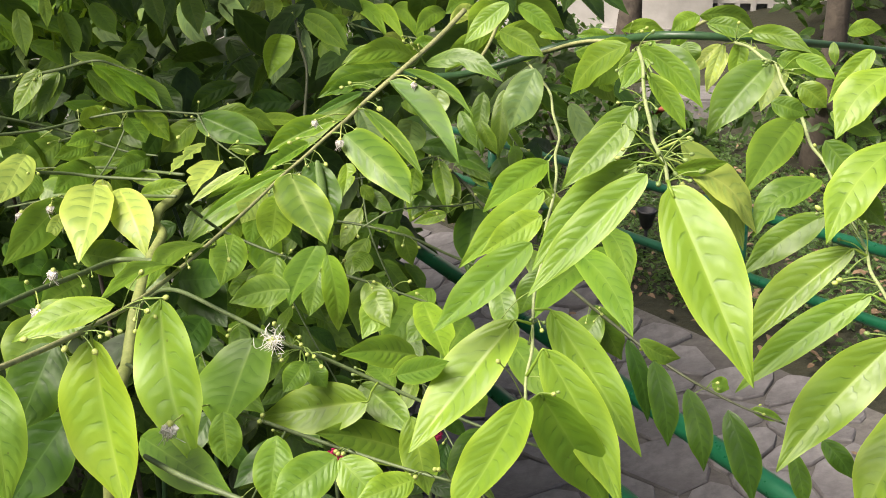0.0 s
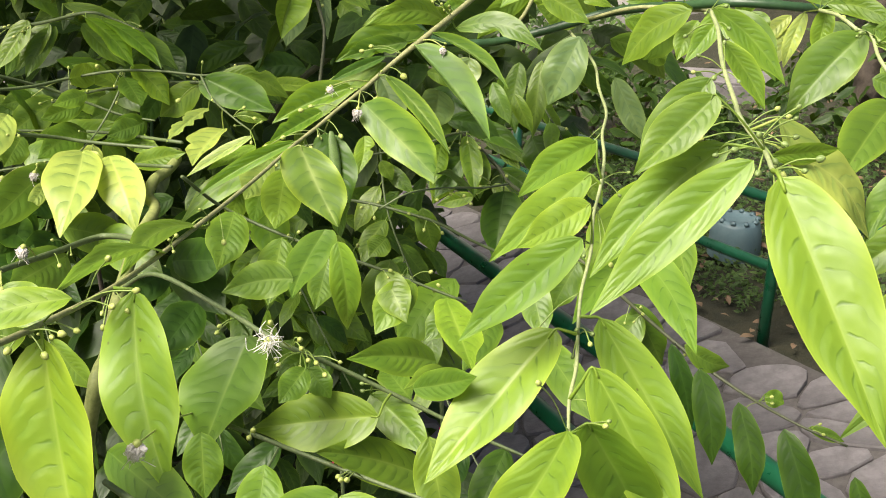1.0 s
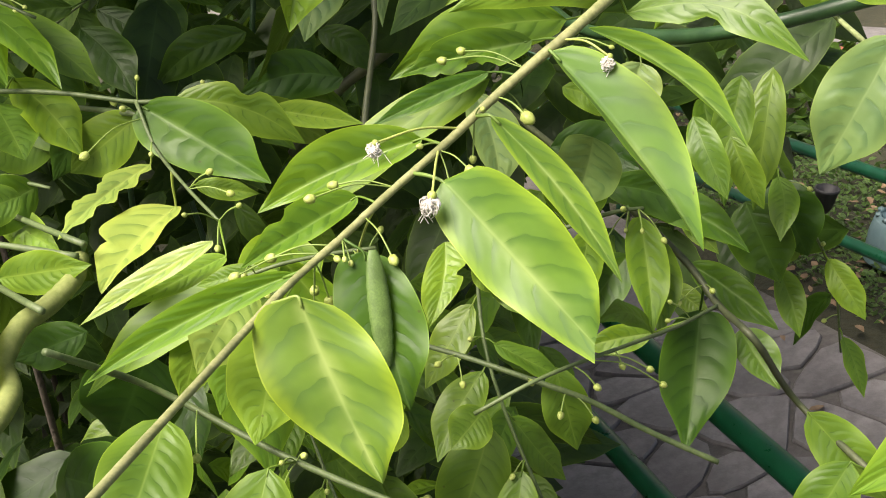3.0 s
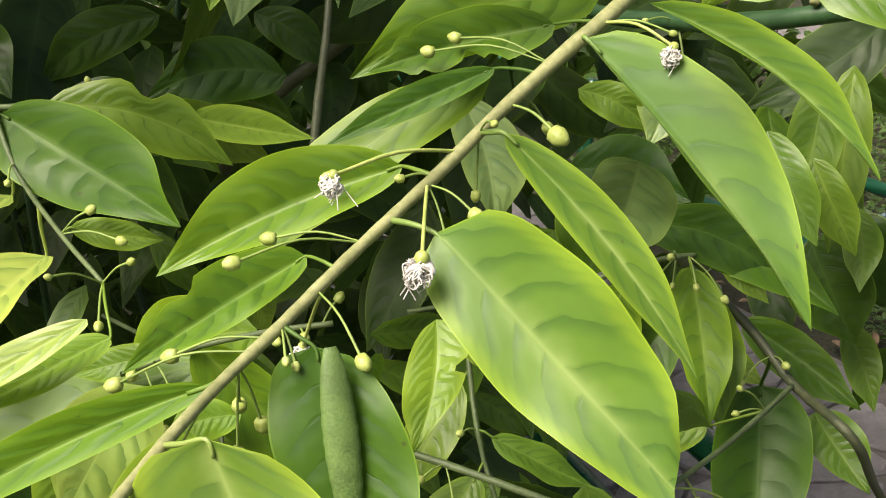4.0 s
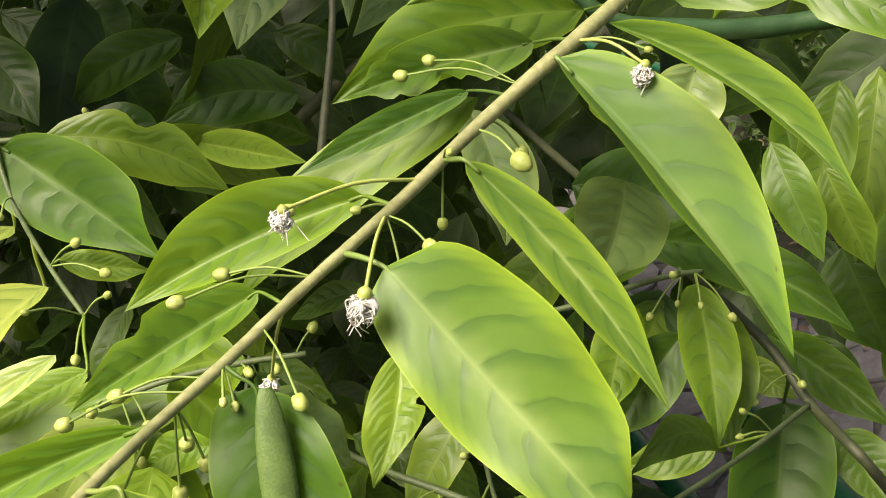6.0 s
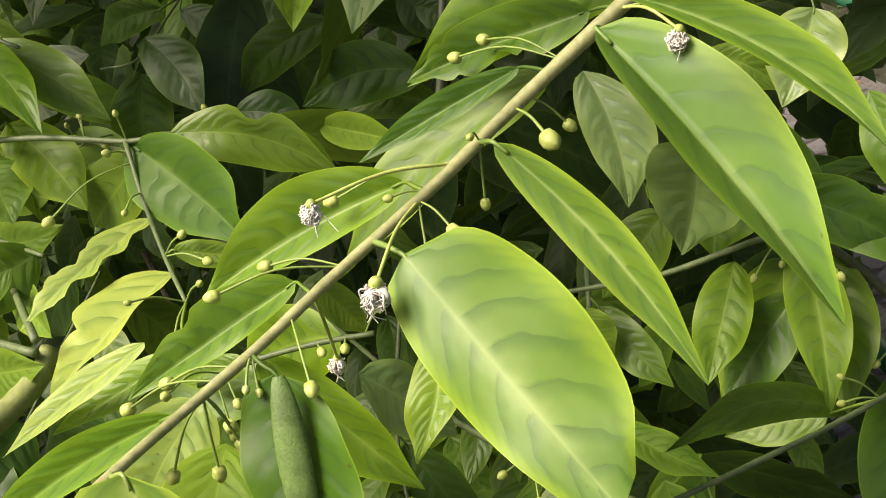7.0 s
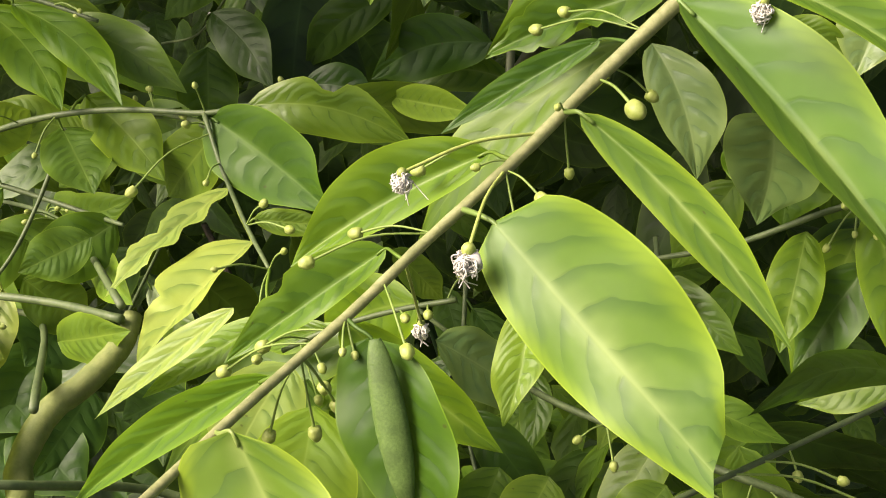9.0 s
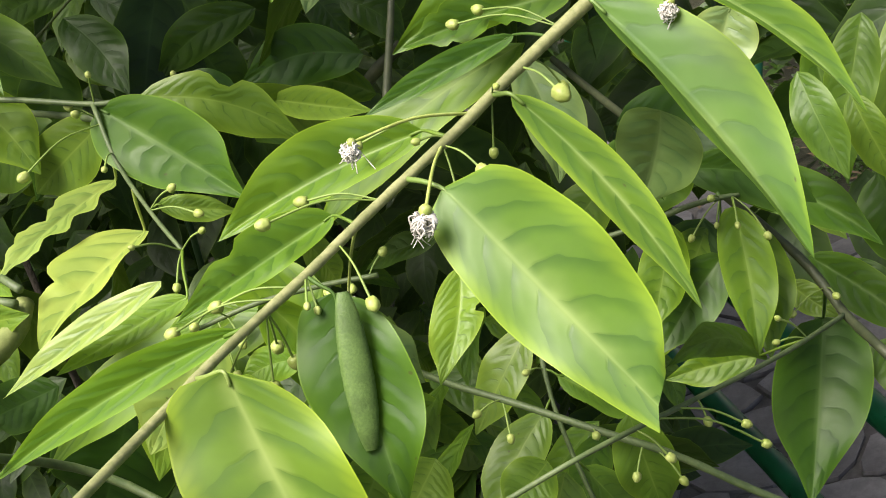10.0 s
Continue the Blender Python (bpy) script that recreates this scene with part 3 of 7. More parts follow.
leaf(spray, (-0.225, 0.410, 1.208), (-0.292, 0.378, 1.190), 0.0258, -3, BRIGHT, bend=0.05, sag=0.06, fold=0.40)
leaf(spray, (-0.240, 0.735, 1.126), (-0.256, 0.567, 1.152), 0.0255, -10, MID, bend=0.06, sag=0.06, fold=0.40)
leaf(spray, (-0.246, 0.641, 1.142), (-0.246, 0.432, 1.202), 0.0248, -12, BRIGHT, sag=0.05, fold=0.40, bite=1)
leaf(spray, (-0.302, 0.359, 1.178), (-0.277, 0.307, 1.099), 0.0376, -20, BRIGHT, sag=0.08)
leaf(spray, (-0.274, 0.410, 1.176), (-0.297, 0.374, 1.117), 0.0450, -14, DARK)
leaf(spray, (-0.308, 0.498, 1.064), (-0.358, 0.465, 0.991), 0.0577, -21, DARK)
bud(spray, (-0.152, 1.183, 1.170), (-0.180, 1.171, 1.178), 0.0030)
bud(spray, (-0.152, 1.183, 1.172), (-0.170, 1.180, 1.182), 0.0030)
bud(spray, (-0.159, 1.168, 1.149), (-0.128, 1.156, 1.154), 0.0029)
bud(spray, (-0.183, 1.111, 1.130), (-0.149, 1.085, 1.145), 0.0030)
bud(spray, (-0.181, 1.111, 1.130), (-0.158, 1.078, 1.136), 0.0030)
bud(spray, (-0.200, 1.080, 1.127), (-0.219, 1.064, 1.139), 0.0030)
bud(spray, (-0.200, 1.080, 1.127), (-0.224, 1.037, 1.142), 0.0030)
bud(spray, (-0.206, 1.054, 1.114), (-0.176, 1.016, 1.122), 0.0030)
bud(spray, (-0.230, 1.039, 1.096), (-0.240, 1.018, 1.116), 0.0030)
bud(spray, (-0.233, 1.033, 1.100), (-0.258, 1.013, 1.106), 0.0031)
bud(spray, (-0.235, 1.023, 1.091), (-0.218, 1.019, 1.099), 0.0030)
bud(spray, (-0.235, 1.023, 1.090), (-0.208, 1.011, 1.098), 0.0030)
bud(spray, (-0.237, 1.022, 1.090), (-0.214, 1.002, 1.092), 0.0030)
bud(spray, (-0.237, 1.022, 1.090), (-0.235, 1.001, 1.088), 0.0030)
bud(spray, (-0.179, 1.134, 1.137), (-0.205, 1.096, 1.150), 0.0030)
bud(spray, (-0.159, 1.167, 1.148), (-0.123, 1.123, 1.163), 0.0043)
bud(spray, (-0.238, 0.394, 1.193), (-0.234, 0.385, 1.182), 0.0028)
bud(spray, (-0.236, 0.395, 1.195), (-0.225, 0.391, 1.194), 0.0028)
bud(spray, (-0.243, 0.393, 1.192), (-0.254, 0.380, 1.186), 0.0029)
bud(spray, (-0.205, 0.454, 1.198), (-0.201, 0.418, 1.201), 0.0027)
bud(spray, (-0.200, 0.459, 1.198), (-0.190, 0.441, 1.204), 0.0027)
bud(spray, (-0.243, 0.764, 1.114), (-0.226, 0.731, 1.112), 0.0029)
bud(spray, (-0.223, 0.467, 1.190), (-0.220, 0.458, 1.214), 0.0027)
bud(spray, (-0.282, 0.372, 1.183), (-0.280, 0.373, 1.196), 0.0030)
flower(spray, (-0.179, 1.135, 1.138), (-0.198, 1.073, 1.161), 0.0040, OLD)
flower(spray, (-0.181, 1.109, 1.129), (-0.163, 1.049, 1.144), 0.0053, OLD)
flower(spray, (-0.119, 1.192, 1.183), (-0.082, 1.160, 1.190), 0.0040, OLD)
flower(spray, (-0.213, 1.077, 1.100), (-0.213, 1.084, 1.085), 0.0035, OLD)

spray = branch([(-0.782, 0.918, 1.141, 0.0020), (-0.651, 1.015, 1.141, 0.0021), (-0.576, 1.112, 1.127, 0.0019), (-0.538, 1.164, 1.127, 0.0018), (-0.482, 1.173, 1.137, 0.0018), (-0.434, 1.183, 1.137, 0.0017), (-0.380, 1.185, 1.134, 0.0015), (-0.358, 1.192, 1.135, 0.0013), (-0.340, 1.213, 1.124, 0.0008)])
arched_leaf(spray, (-0.315, 1.262, 1.108), (-0.277, 1.242, 1.112), (-0.239, 1.216, 1.119), (-0.275, 1.247, 1.120), (-0.280, 1.238, 1.104), MID, fold=0.4)
arched_leaf(spray, (-0.378, 1.186, 1.131), (-0.330, 1.161, 1.121), (-0.274, 1.127, 1.110), (-0.311, 1.165, 1.138), (-0.351, 1.158, 1.106), LEAFY)
leaf(spray, (-0.358, 1.192, 1.135), (-0.278, 1.214, 1.103), 0.0306, 29, MID, bend=-0.10, fold=0.30, bite=1)
leaf(spray, (-0.349, 1.221, 1.117), (-0.285, 1.306, 1.068), 0.0295, 56, MID, bend=-0.08, fold=0.30)
leaf(spray, (-0.474, 1.175, 1.130), (-0.446, 1.155, 1.100), 0.0375, -34, MID, fold=0.20)
leaf(spray, (-0.470, 1.196, 1.140), (-0.420, 1.182, 1.095), 0.0345, -16, SOFT, bend=-0.03, fold=0.20)
leaf(spray, (-0.531, 1.148, 1.131), (-0.519, 1.203, 1.126), 0.0302, 70, BRIGHT)
leaf(spray, (-0.506, 1.137, 1.116), (-0.531, 1.095, 1.113), 0.0227, -39, BRIGHT)
leaf(spray, (-0.495, 1.210, 1.109), (-0.543, 1.188, 1.137), 0.0274, -4, MID)
bud(spray, (-0.352, 1.163, 1.114), (-0.352, 1.198, 1.106), 0.0033)
bud(spray, (-0.497, 1.156, 1.132), (-0.494, 1.146, 1.149), 0.0032)
flower(spray, (-0.707, 1.470, 0.984), (-0.706, 1.414, 1.023), 0.0055, FRESH)

spray = branch([(-0.380, 1.184, 1.134, 0.0013), (-0.359, 1.161, 1.112, 0.0012), (-0.327, 1.129, 1.101, 0.0011), (-0.299, 1.103, 1.094, 0.0010)])
leaf(spray, (-0.324, 1.132, 1.103), (-0.286, 1.140, 1.097), 0.0136, 37, MID)
arched_leaf(spray, (-0.369, 1.172, 1.097), (-0.388, 1.133, 1.092), (-0.397, 1.093, 1.077), (-0.399, 1.136, 1.094), (-0.378, 1.129, 1.089), YELLOW, bite=3)
arched_leaf(spray, (-0.345, 1.150, 1.079), (-0.360, 1.105, 1.075), (-0.358, 1.063, 1.061), (-0.383, 1.111, 1.076), (-0.341, 1.098, 1.081), YELLOW, bite=1)
arched_leaf(spray, (-0.287, 1.060, 1.102), (-0.317, 1.047, 1.086), (-0.354, 1.026, 1.060), (-0.325, 1.050, 1.088), (-0.307, 1.046, 1.086), YELLOW)
arched_leaf(spray, (-0.287, 1.079, 1.084), (-0.311, 1.058, 1.076), (-0.333, 1.037, 1.066), (-0.318, 1.062, 1.080), (-0.303, 1.055, 1.073), BRIGHT)
leaf(spray, (-0.445, 1.142, 1.081), (-0.476, 1.113, 1.074), 0.0278, -42, MID)
leaf(spray, (-0.443, 1.160, 1.080), (-0.482, 1.125, 1.064), 0.0379, -46, LEAFY, fold=0.15)
bud(spray, (-0.474, 1.127, 1.090), (-0.404, 1.097, 1.111), 0.0032)

spray = branch([(-0.709, 1.029, 1.187, 0.0019), (-0.627, 1.079, 1.157, 0.0020), (-0.566, 1.151, 1.118, 0.0017), (-0.521, 1.161, 1.100, 0.0016), (-0.475, 1.165, 1.084, 0.0015), (-0.429, 1.151, 1.084, 0.0011)])
leaf(spray, (-0.486, 1.122, 1.064), (-0.465, 1.134, 1.024), 0.0336, -25, MID)
# dark leaves added here to stand in for the gap's deep shade
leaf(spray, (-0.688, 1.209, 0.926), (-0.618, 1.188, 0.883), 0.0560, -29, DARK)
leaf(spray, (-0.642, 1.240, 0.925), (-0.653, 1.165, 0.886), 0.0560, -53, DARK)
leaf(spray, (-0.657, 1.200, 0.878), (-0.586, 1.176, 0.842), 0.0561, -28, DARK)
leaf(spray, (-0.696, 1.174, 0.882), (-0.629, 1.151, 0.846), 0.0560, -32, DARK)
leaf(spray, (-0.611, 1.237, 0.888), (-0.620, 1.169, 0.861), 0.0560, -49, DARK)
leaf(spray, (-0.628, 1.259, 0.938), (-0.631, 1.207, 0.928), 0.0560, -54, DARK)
leaf(spray, (-0.520, 1.160, 1.099), (-0.565, 1.131, 1.083), 0.0267, -48, BRIGHT)

spray = branch([(-0.785, 0.927, 1.152, 0.0025), (-0.632, 0.989, 1.119, 0.0024), (-0.569, 1.016, 1.103, 0.0024), (-0.526, 1.079, 1.080, 0.0022), (-0.496, 1.093, 1.072, 0.0022), (-0.440, 1.096, 1.069, 0.0021), (-0.381, 1.084, 1.072, 0.0023)])
leaf(spray, (-0.566, 1.050, 1.113), (-0.566, 0.953, 1.081), 0.0445, -24, YELLOW)
leaf(spray, (-0.750, 1.256, 1.089), (-0.675, 1.215, 1.054), 0.0384, 6, BRIGHT)
leaf(spray, (-0.522, 1.164, 1.062), (-0.555, 1.092, 1.047), 0.0405, -43, BRIGHT, bend=0.05)
leaf(spray, (-0.619, 1.192, 1.040), (-0.629, 1.153, 1.011), 0.0370, -37, MID)

spray = branch([(-0.472, 1.176, 1.129, 0.0013), (-0.482, 1.147, 1.097, 0.0012), (-0.493, 1.120, 1.073, 0.0011), (-0.500, 1.079, 1.060, 0.0011)])
leaf(spray, (-0.500, 1.077, 1.057), (-0.467, 1.077, 1.044), 0.0301, 15, YELLOW)
leaf(spray, (-0.494, 1.113, 1.062), (-0.491, 1.068, 1.027), 0.0325, -27, YELLOW, bite=2)

spray = branch([(-0.384, 1.095, 1.067, 0.0044), (-0.382, 1.080, 1.060, 0.0058), (-0.387, 1.056, 1.054, 0.0062), (-0.394, 1.035, 1.051, 0.0064), (-0.393, 1.009, 1.041, 0.0064), (-0.378, 0.987, 1.035, 0.0064), (-0.380, 0.938, 1.022, 0.0064), (-0.370, 0.842, 0.996, 0.0068), (-0.360, 0.778, 0.968, 0.0072), (-0.355, 0.729, 0.953, 0.0078), (-0.385, 0.749, 0.803, 0.0085), (-0.415, 0.789, 0.353, 0.0110), (-0.435, 0.829, -0.377, 0.0140)], WOOD)
arched_leaf(spray, (-0.498, 1.091, 1.062), (-0.461, 0.965, 1.058), (-0.470, 0.942, 1.013), (-0.493, 0.978, 1.056), (-0.433, 0.958, 1.062), YELLOW, peak=0.5)
arched_leaf(spray, (-0.453, 1.056, 1.069), (-0.404, 0.971, 1.056), (-0.393, 0.968, 1.012), (-0.429, 0.975, 1.051), (-0.382, 0.973, 1.065), YELLOW, peak=0.5)
leaf(spray, (-0.436, 1.089, 1.050), (-0.368, 1.076, 1.072), 0.0268, 36, MID)
leaf(spray, (-0.548, 1.094, 1.018), (-0.553, 1.046, 0.996), 0.0188, -32, YELLOW)

spray = branch([(-0.334, 0.953, 1.088, 0.0020), (-0.310, 1.018, 1.030, 0.0020), (-0.227, 1.004, 1.003, 0.0019), (-0.128, 0.989, 0.981, 0.0017), (-0.031, 0.981, 0.952, 0.0015)])
leaf(spray, (-0.284, 0.971, 1.045), (-0.287, 0.908, 1.004), 0.0458, -20, MID)
leaf(spray, (-0.235, 0.981, 1.014), (-0.239, 0.926, 0.958), 0.0422, -14, MID)
leaf(spray, (-0.125, 0.989, 0.980), (-0.092, 0.943, 0.941), 0.0378, 8, MID)
leaf(spray, (-0.090, 0.986, 0.971), (-0.125, 0.937, 0.927), 0.0414, -17, BRIGHT, bend=0.05)
leaf(spray, (-0.041, 0.981, 0.952), (-0.073, 0.952, 0.915), 0.0312, -16, MID)
bud(spray, (-0.283, 0.998, 1.031), (-0.261, 0.949, 1.024), 0.0027)
bud(spray, (-0.159, 0.976, 0.995), (-0.149, 0.967, 1.017), 0.0027)
bud(spray, (-0.089, 0.972, 0.977), (-0.069, 0.962, 0.994), 0.0027)

spray = branch([(-0.345, 0.852, 1.057, 0.0029), (-0.413, 0.919, 1.028, 0.0033), (-0.425, 0.825, 1.048, 0.0032), (-0.425, 0.717, 1.077, 0.0029), (-0.438, 0.617, 1.095, 0.0026)])
leaf(spray, (-0.426, 0.857, 1.031), (-0.445, 0.764, 1.036), 0.0462, -37, MID)
leaf(spray, (-0.441, 0.989, 1.002), (-0.354, 0.933, 0.983), 0.0493, 17, MID)
leaf(spray, (-0.402, 0.694, 1.061), (-0.426, 0.632, 1.022), 0.0534, -22, MID)
leaf(spray, (-0.401, 0.661, 1.085), (-0.342, 0.636, 1.071), 0.0377, 12, MID)
leaf(spray, (-0.482, 0.975, 1.012), (-0.416, 1.008, 0.986), 0.0460, 25, MID)
bud(spray, (-0.425, 0.824, 1.045), (-0.404, 0.790, 1.051), 0.0029)
bud(spray, (-0.425, 0.717, 1.077), (-0.426, 0.702, 1.093), 0.0029)
flower(spray, (-0.428, 0.783, 1.057), (-0.417, 0.748, 1.087), 0.0056, OLD)
flower(spray, (-0.419, 0.719, 1.076), (-0.398, 0.661, 1.085), 0.0066, OLD)

spray = branch([(-0.363, 1.006, 1.079, 0.0021), (-0.485, 1.121, 1.036, 0.0019), (-0.562, 1.145, 1.023, 0.0017), (-0.657, 1.169, 0.997, 0.0015)])
leaf(spray, (-0.562, 1.144, 1.022), (-0.581, 0.974, 0.992), 0.0524, -37, MID)
leaf(spray, (-0.615, 1.185, 1.024), (-0.553, 1.168, 1.009), 0.0427, 22, MID)
flower(spray, (-0.594, 1.134, 1.020), (-0.599, 1.086, 1.022), 0.0065, OLD)
flower(spray, (-0.578, 1.133, 1.027), (-0.563, 1.097, 1.028), 0.0054, OLD)

spray = branch([(-0.374, 1.081, 1.082, 0.0021), (-0.508, 1.187, 1.053, 0.0019), (-0.616, 1.257, 1.027, 0.0017), (-0.742, 1.317, 1.001, 0.0015)])
leaf(spray, (-0.562, 1.222, 1.040), (-0.603, 1.180, 1.015), 0.0447, -40, MID)
leaf(spray, (-0.599, 1.257, 1.036), (-0.505, 1.239, 1.052), 0.0298, 37, MID, bend=0.10)
leaf(spray, (-0.479, 1.169, 1.056), (-0.411, 1.122, 1.053), 0.0245, 24, BRIGHT)
leaf(spray, (-0.636, 1.233, 1.030), (-0.688, 1.193, 1.004), 0.0362, -42, MID)
leaf(spray, (-0.503, 1.309, 1.062), (-0.578, 1.318, 1.028), 0.0470, -41, MID)
leaf(spray, (-0.682, 1.412, 1.029), (-0.757, 1.420, 1.007), 0.0328, -41, MID)
flower(spray, (-0.636, 1.233, 1.030), (-0.624, 1.190, 1.037), 0.0054, OLD)

spray = branch([(-0.381, 1.187, 1.125, 0.0020), (-0.496, 1.277, 1.092, 0.0020), (-0.623, 1.374, 1.042, 0.0020), (-0.734, 1.439, 0.994, 0.0019), (-0.854, 1.492, 0.950, 0.0018)])
leaf(spray, (-0.511, 1.317, 1.078), (-0.653, 1.407, 1.036), 0.0361, -43, MID, bend=-0.10)
leaf(spray, (-0.558, 1.327, 1.071), (-0.463, 1.292, 1.055), 0.0352, 28, MID)
leaf(spray, (-0.664, 1.406, 1.025), (-0.726, 1.376, 0.979), 0.0487, -41, MID)
leaf(spray, (-0.386, 1.199, 1.119), (-0.441, 1.202, 1.073), 0.0367, -38, MID)
leaf(spray, (-0.734, 1.440, 0.997), (-0.832, 1.498, 0.984), 0.0339, -33, MID)

spray = branch([(-0.344, 0.774, 1.035, 0.0022), (-0.284, 0.712, 1.086, 0.0021), (-0.209, 0.646, 1.093, 0.0021), (-0.145, 0.596, 1.090, 0.0021), (-0.097, 0.610, 1.062, 0.0020), (-0.024, 0.612, 1.027, 0.0018), (0.030, 0.599, 1.011, 0.0016), (0.090, 0.579, 1.002, 0.0014)])
arched_leaf(spray, (-0.037, 0.557, 1.081), (-0.015, 0.547, 1.091), (0.012, 0.519, 1.116), (-0.017, 0.554, 1.100), (-0.012, 0.538, 1.083), MID)
arched_leaf(spray, (-0.163, 0.722, 1.086), (-0.199, 0.712, 1.089), (-0.220, 0.697, 1.080), (-0.202, 0.722, 1.101), (-0.195, 0.702, 1.077), MID)
arched_leaf(spray, (-0.181, 0.637, 1.073), (-0.197, 0.595, 1.041), (-0.190, 0.533, 1.027), (-0.232, 0.602, 1.037), (-0.164, 0.590, 1.047), MID)
arched_leaf(spray, (-0.033, 0.681, 1.038), (-0.066, 0.638, 1.068), (-0.097, 0.614, 1.070), (-0.067, 0.649, 1.077), (-0.063, 0.626, 1.057), BRIGHT)
arched_leaf(spray, (-0.066, 0.581, 1.041), (-0.118, 0.590, 1.028), (-0.170, 0.594, 1.012), (-0.123, 0.603, 1.045), (-0.112, 0.575, 1.009), MID)
arched_leaf(spray, (-0.080, 0.629, 1.032), (-0.049, 0.605, 1.025), (-0.022, 0.574, 1.011), (-0.040, 0.611, 1.034), (-0.061, 0.600, 1.014), MID)
leaf(spray, (-0.121, 0.577, 1.080), (-0.136, 0.549, 1.064), 0.0223, -19, MID)
leaf(spray, (-0.005, 0.600, 1.067), (-0.044, 0.562, 1.077), 0.0196, -8, MID, bend=0.10)
leaf(spray, (-0.123, 0.594, 1.071), (-0.104, 0.587, 1.050), 0.0203, 8, BRIGHT)
leaf(spray, (-0.051, 0.657, 1.014), (-0.091, 0.750, 0.996), 0.0254, -15, MID)
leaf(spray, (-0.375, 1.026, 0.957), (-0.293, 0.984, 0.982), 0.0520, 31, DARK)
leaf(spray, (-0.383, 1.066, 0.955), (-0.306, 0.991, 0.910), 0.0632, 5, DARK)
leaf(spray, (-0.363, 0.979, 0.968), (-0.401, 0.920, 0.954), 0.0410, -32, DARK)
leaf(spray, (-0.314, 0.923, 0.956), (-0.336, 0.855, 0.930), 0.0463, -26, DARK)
arched_leaf(spray, (-0.117, 0.684, 1.140), (-0.105, 0.661, 1.115), (-0.112, 0.699, 1.052), (-0.117, 0.663, 1.115), (-0.091, 0.657, 1.125), BRIGHT)
arched_leaf(spray, (-0.147, 0.783, 1.109), (-0.160, 0.753, 1.094), (-0.160, 0.700, 1.078), (-0.176, 0.755, 1.095), (-0.139, 0.760, 1.096), MID)
leaf(spray, (-0.154, 0.831, 1.059), (-0.160, 0.794, 1.022), 0.0274, -14, MID)
bud(spray, (-0.136, 0.568, 1.109), (-0.096, 0.494, 1.159), 0.0027)
bud(spray, (-0.063, 0.443, 1.150), (-0.074, 0.433, 1.149), 0.0025)
bud(spray, (-0.062, 0.443, 1.150), (-0.052, 0.433, 1.142), 0.0025)
bud(spray, (-0.067, 0.445, 1.154), (-0.073, 0.442, 1.169), 0.0025)
bud(spray, (-0.024, 0.433, 1.138), (-0.018, 0.417, 1.109), 0.0025)
bud(spray, (-0.152, 0.586, 1.099), (-0.143, 0.560, 1.125), 0.0028)
flower(spray, (-0.135, 0.566, 1.104), (-0.149, 0.575, 1.101), 0.0090, FRESH)

spray = branch([(-0.334, 0.707, 1.002, 0.0020), (-0.263, 0.625, 1.027, 0.0019), (-0.212, 0.587, 1.028, 0.0019), (-0.168, 0.568, 1.026, 0.0018), (-0.112, 0.565, 1.008, 0.0018), (-0.037, 0.545, 0.997, 0.0016), (0.014, 0.527, 0.995, 0.0014)])
leaf(spray, (-0.106, 0.392, 1.115), (-0.108, 0.362, 1.071), 0.0296, -11, BRIGHT)
leaf(spray, (-0.061, 0.387, 1.102), (-0.106, 0.360, 1.075), 0.0348, -17, BRIGHT)
leaf(spray, (-0.059, 0.386, 1.101), (-0.020, 0.366, 1.072), 0.0328, 7, BRIGHT)
arched_leaf(spray, (-0.027, 0.598, 0.977), (-0.070, 0.581, 1.008), (-0.110, 0.553, 1.022), (-0.072, 0.589, 1.023), (-0.066, 0.571, 0.990), MID)
leaf(spray, (-0.003, 0.383, 1.088), (-0.044, 0.363, 1.080), 0.0246, -17, BRIGHT)
leaf(spray, (-0.150, 0.408, 1.124), (-0.145, 0.393, 1.085), 0.0250, -12, MID)
leaf(spray, (-0.297, 0.730, 0.975), (-0.283, 0.671, 0.932), 0.0405, -15, PALE)
leaf(spray, (-0.247, 0.496, 1.045), (-0.138, 0.384, 1.064), 0.0384, 15, MID, fold=0.20)
leaf(spray, (-0.025, 0.566, 1.036), (-0.008, 0.541, 0.971), 0.0349, 3, MID)
leaf(spray, (0.009, 0.744, 0.969), (0.033, 0.735, 0.942), 0.0322, 15, MID)
leaf(spray, (0.031, 0.649, 0.979), (0.009, 0.592, 0.939), 0.0320, -5, DARK)
bud(spray, (-0.153, 0.402, 1.132), (-0.129, 0.389, 1.126), 0.0027)
bud(spray, (-0.104, 0.393, 1.120), (-0.117, 0.380, 1.113), 0.0027)
bud(spray, (-0.104, 0.393, 1.120), (-0.108, 0.376, 1.106), 0.0027)
bud(spray, (-0.102, 0.392, 1.119), (-0.089, 0.379, 1.106), 0.0027)
bud(spray, (-0.058, 0.389, 1.108), (-0.068, 0.373, 1.097), 0.0027)
bud(spray, (-0.058, 0.388, 1.106), (-0.046, 0.373, 1.093), 0.0027)
bud(spray, (-0.037, 0.387, 1.105), (-0.028, 0.391, 1.123), 0.0027)
bud(spray, (-0.031, 0.388, 1.104), (-0.015, 0.392, 1.122), 0.0027)
bud(spray, (-0.136, 0.399, 1.130), (-0.119, 0.399, 1.147), 0.0027)
bud(spray, (-0.254, 0.546, 1.022), (-0.232, 0.463, 1.083), 0.0027)
flower(spray, (-0.249, 0.531, 1.031), (-0.193, 0.412, 1.109), 0.0060, OLD)

spray = branch([(-0.210, 0.397, 1.089, 0.0021), (-0.174, 0.373, 1.088, 0.0023), (-0.123, 0.350, 1.085, 0.0022), (-0.085, 0.337, 1.080, 0.0023)])

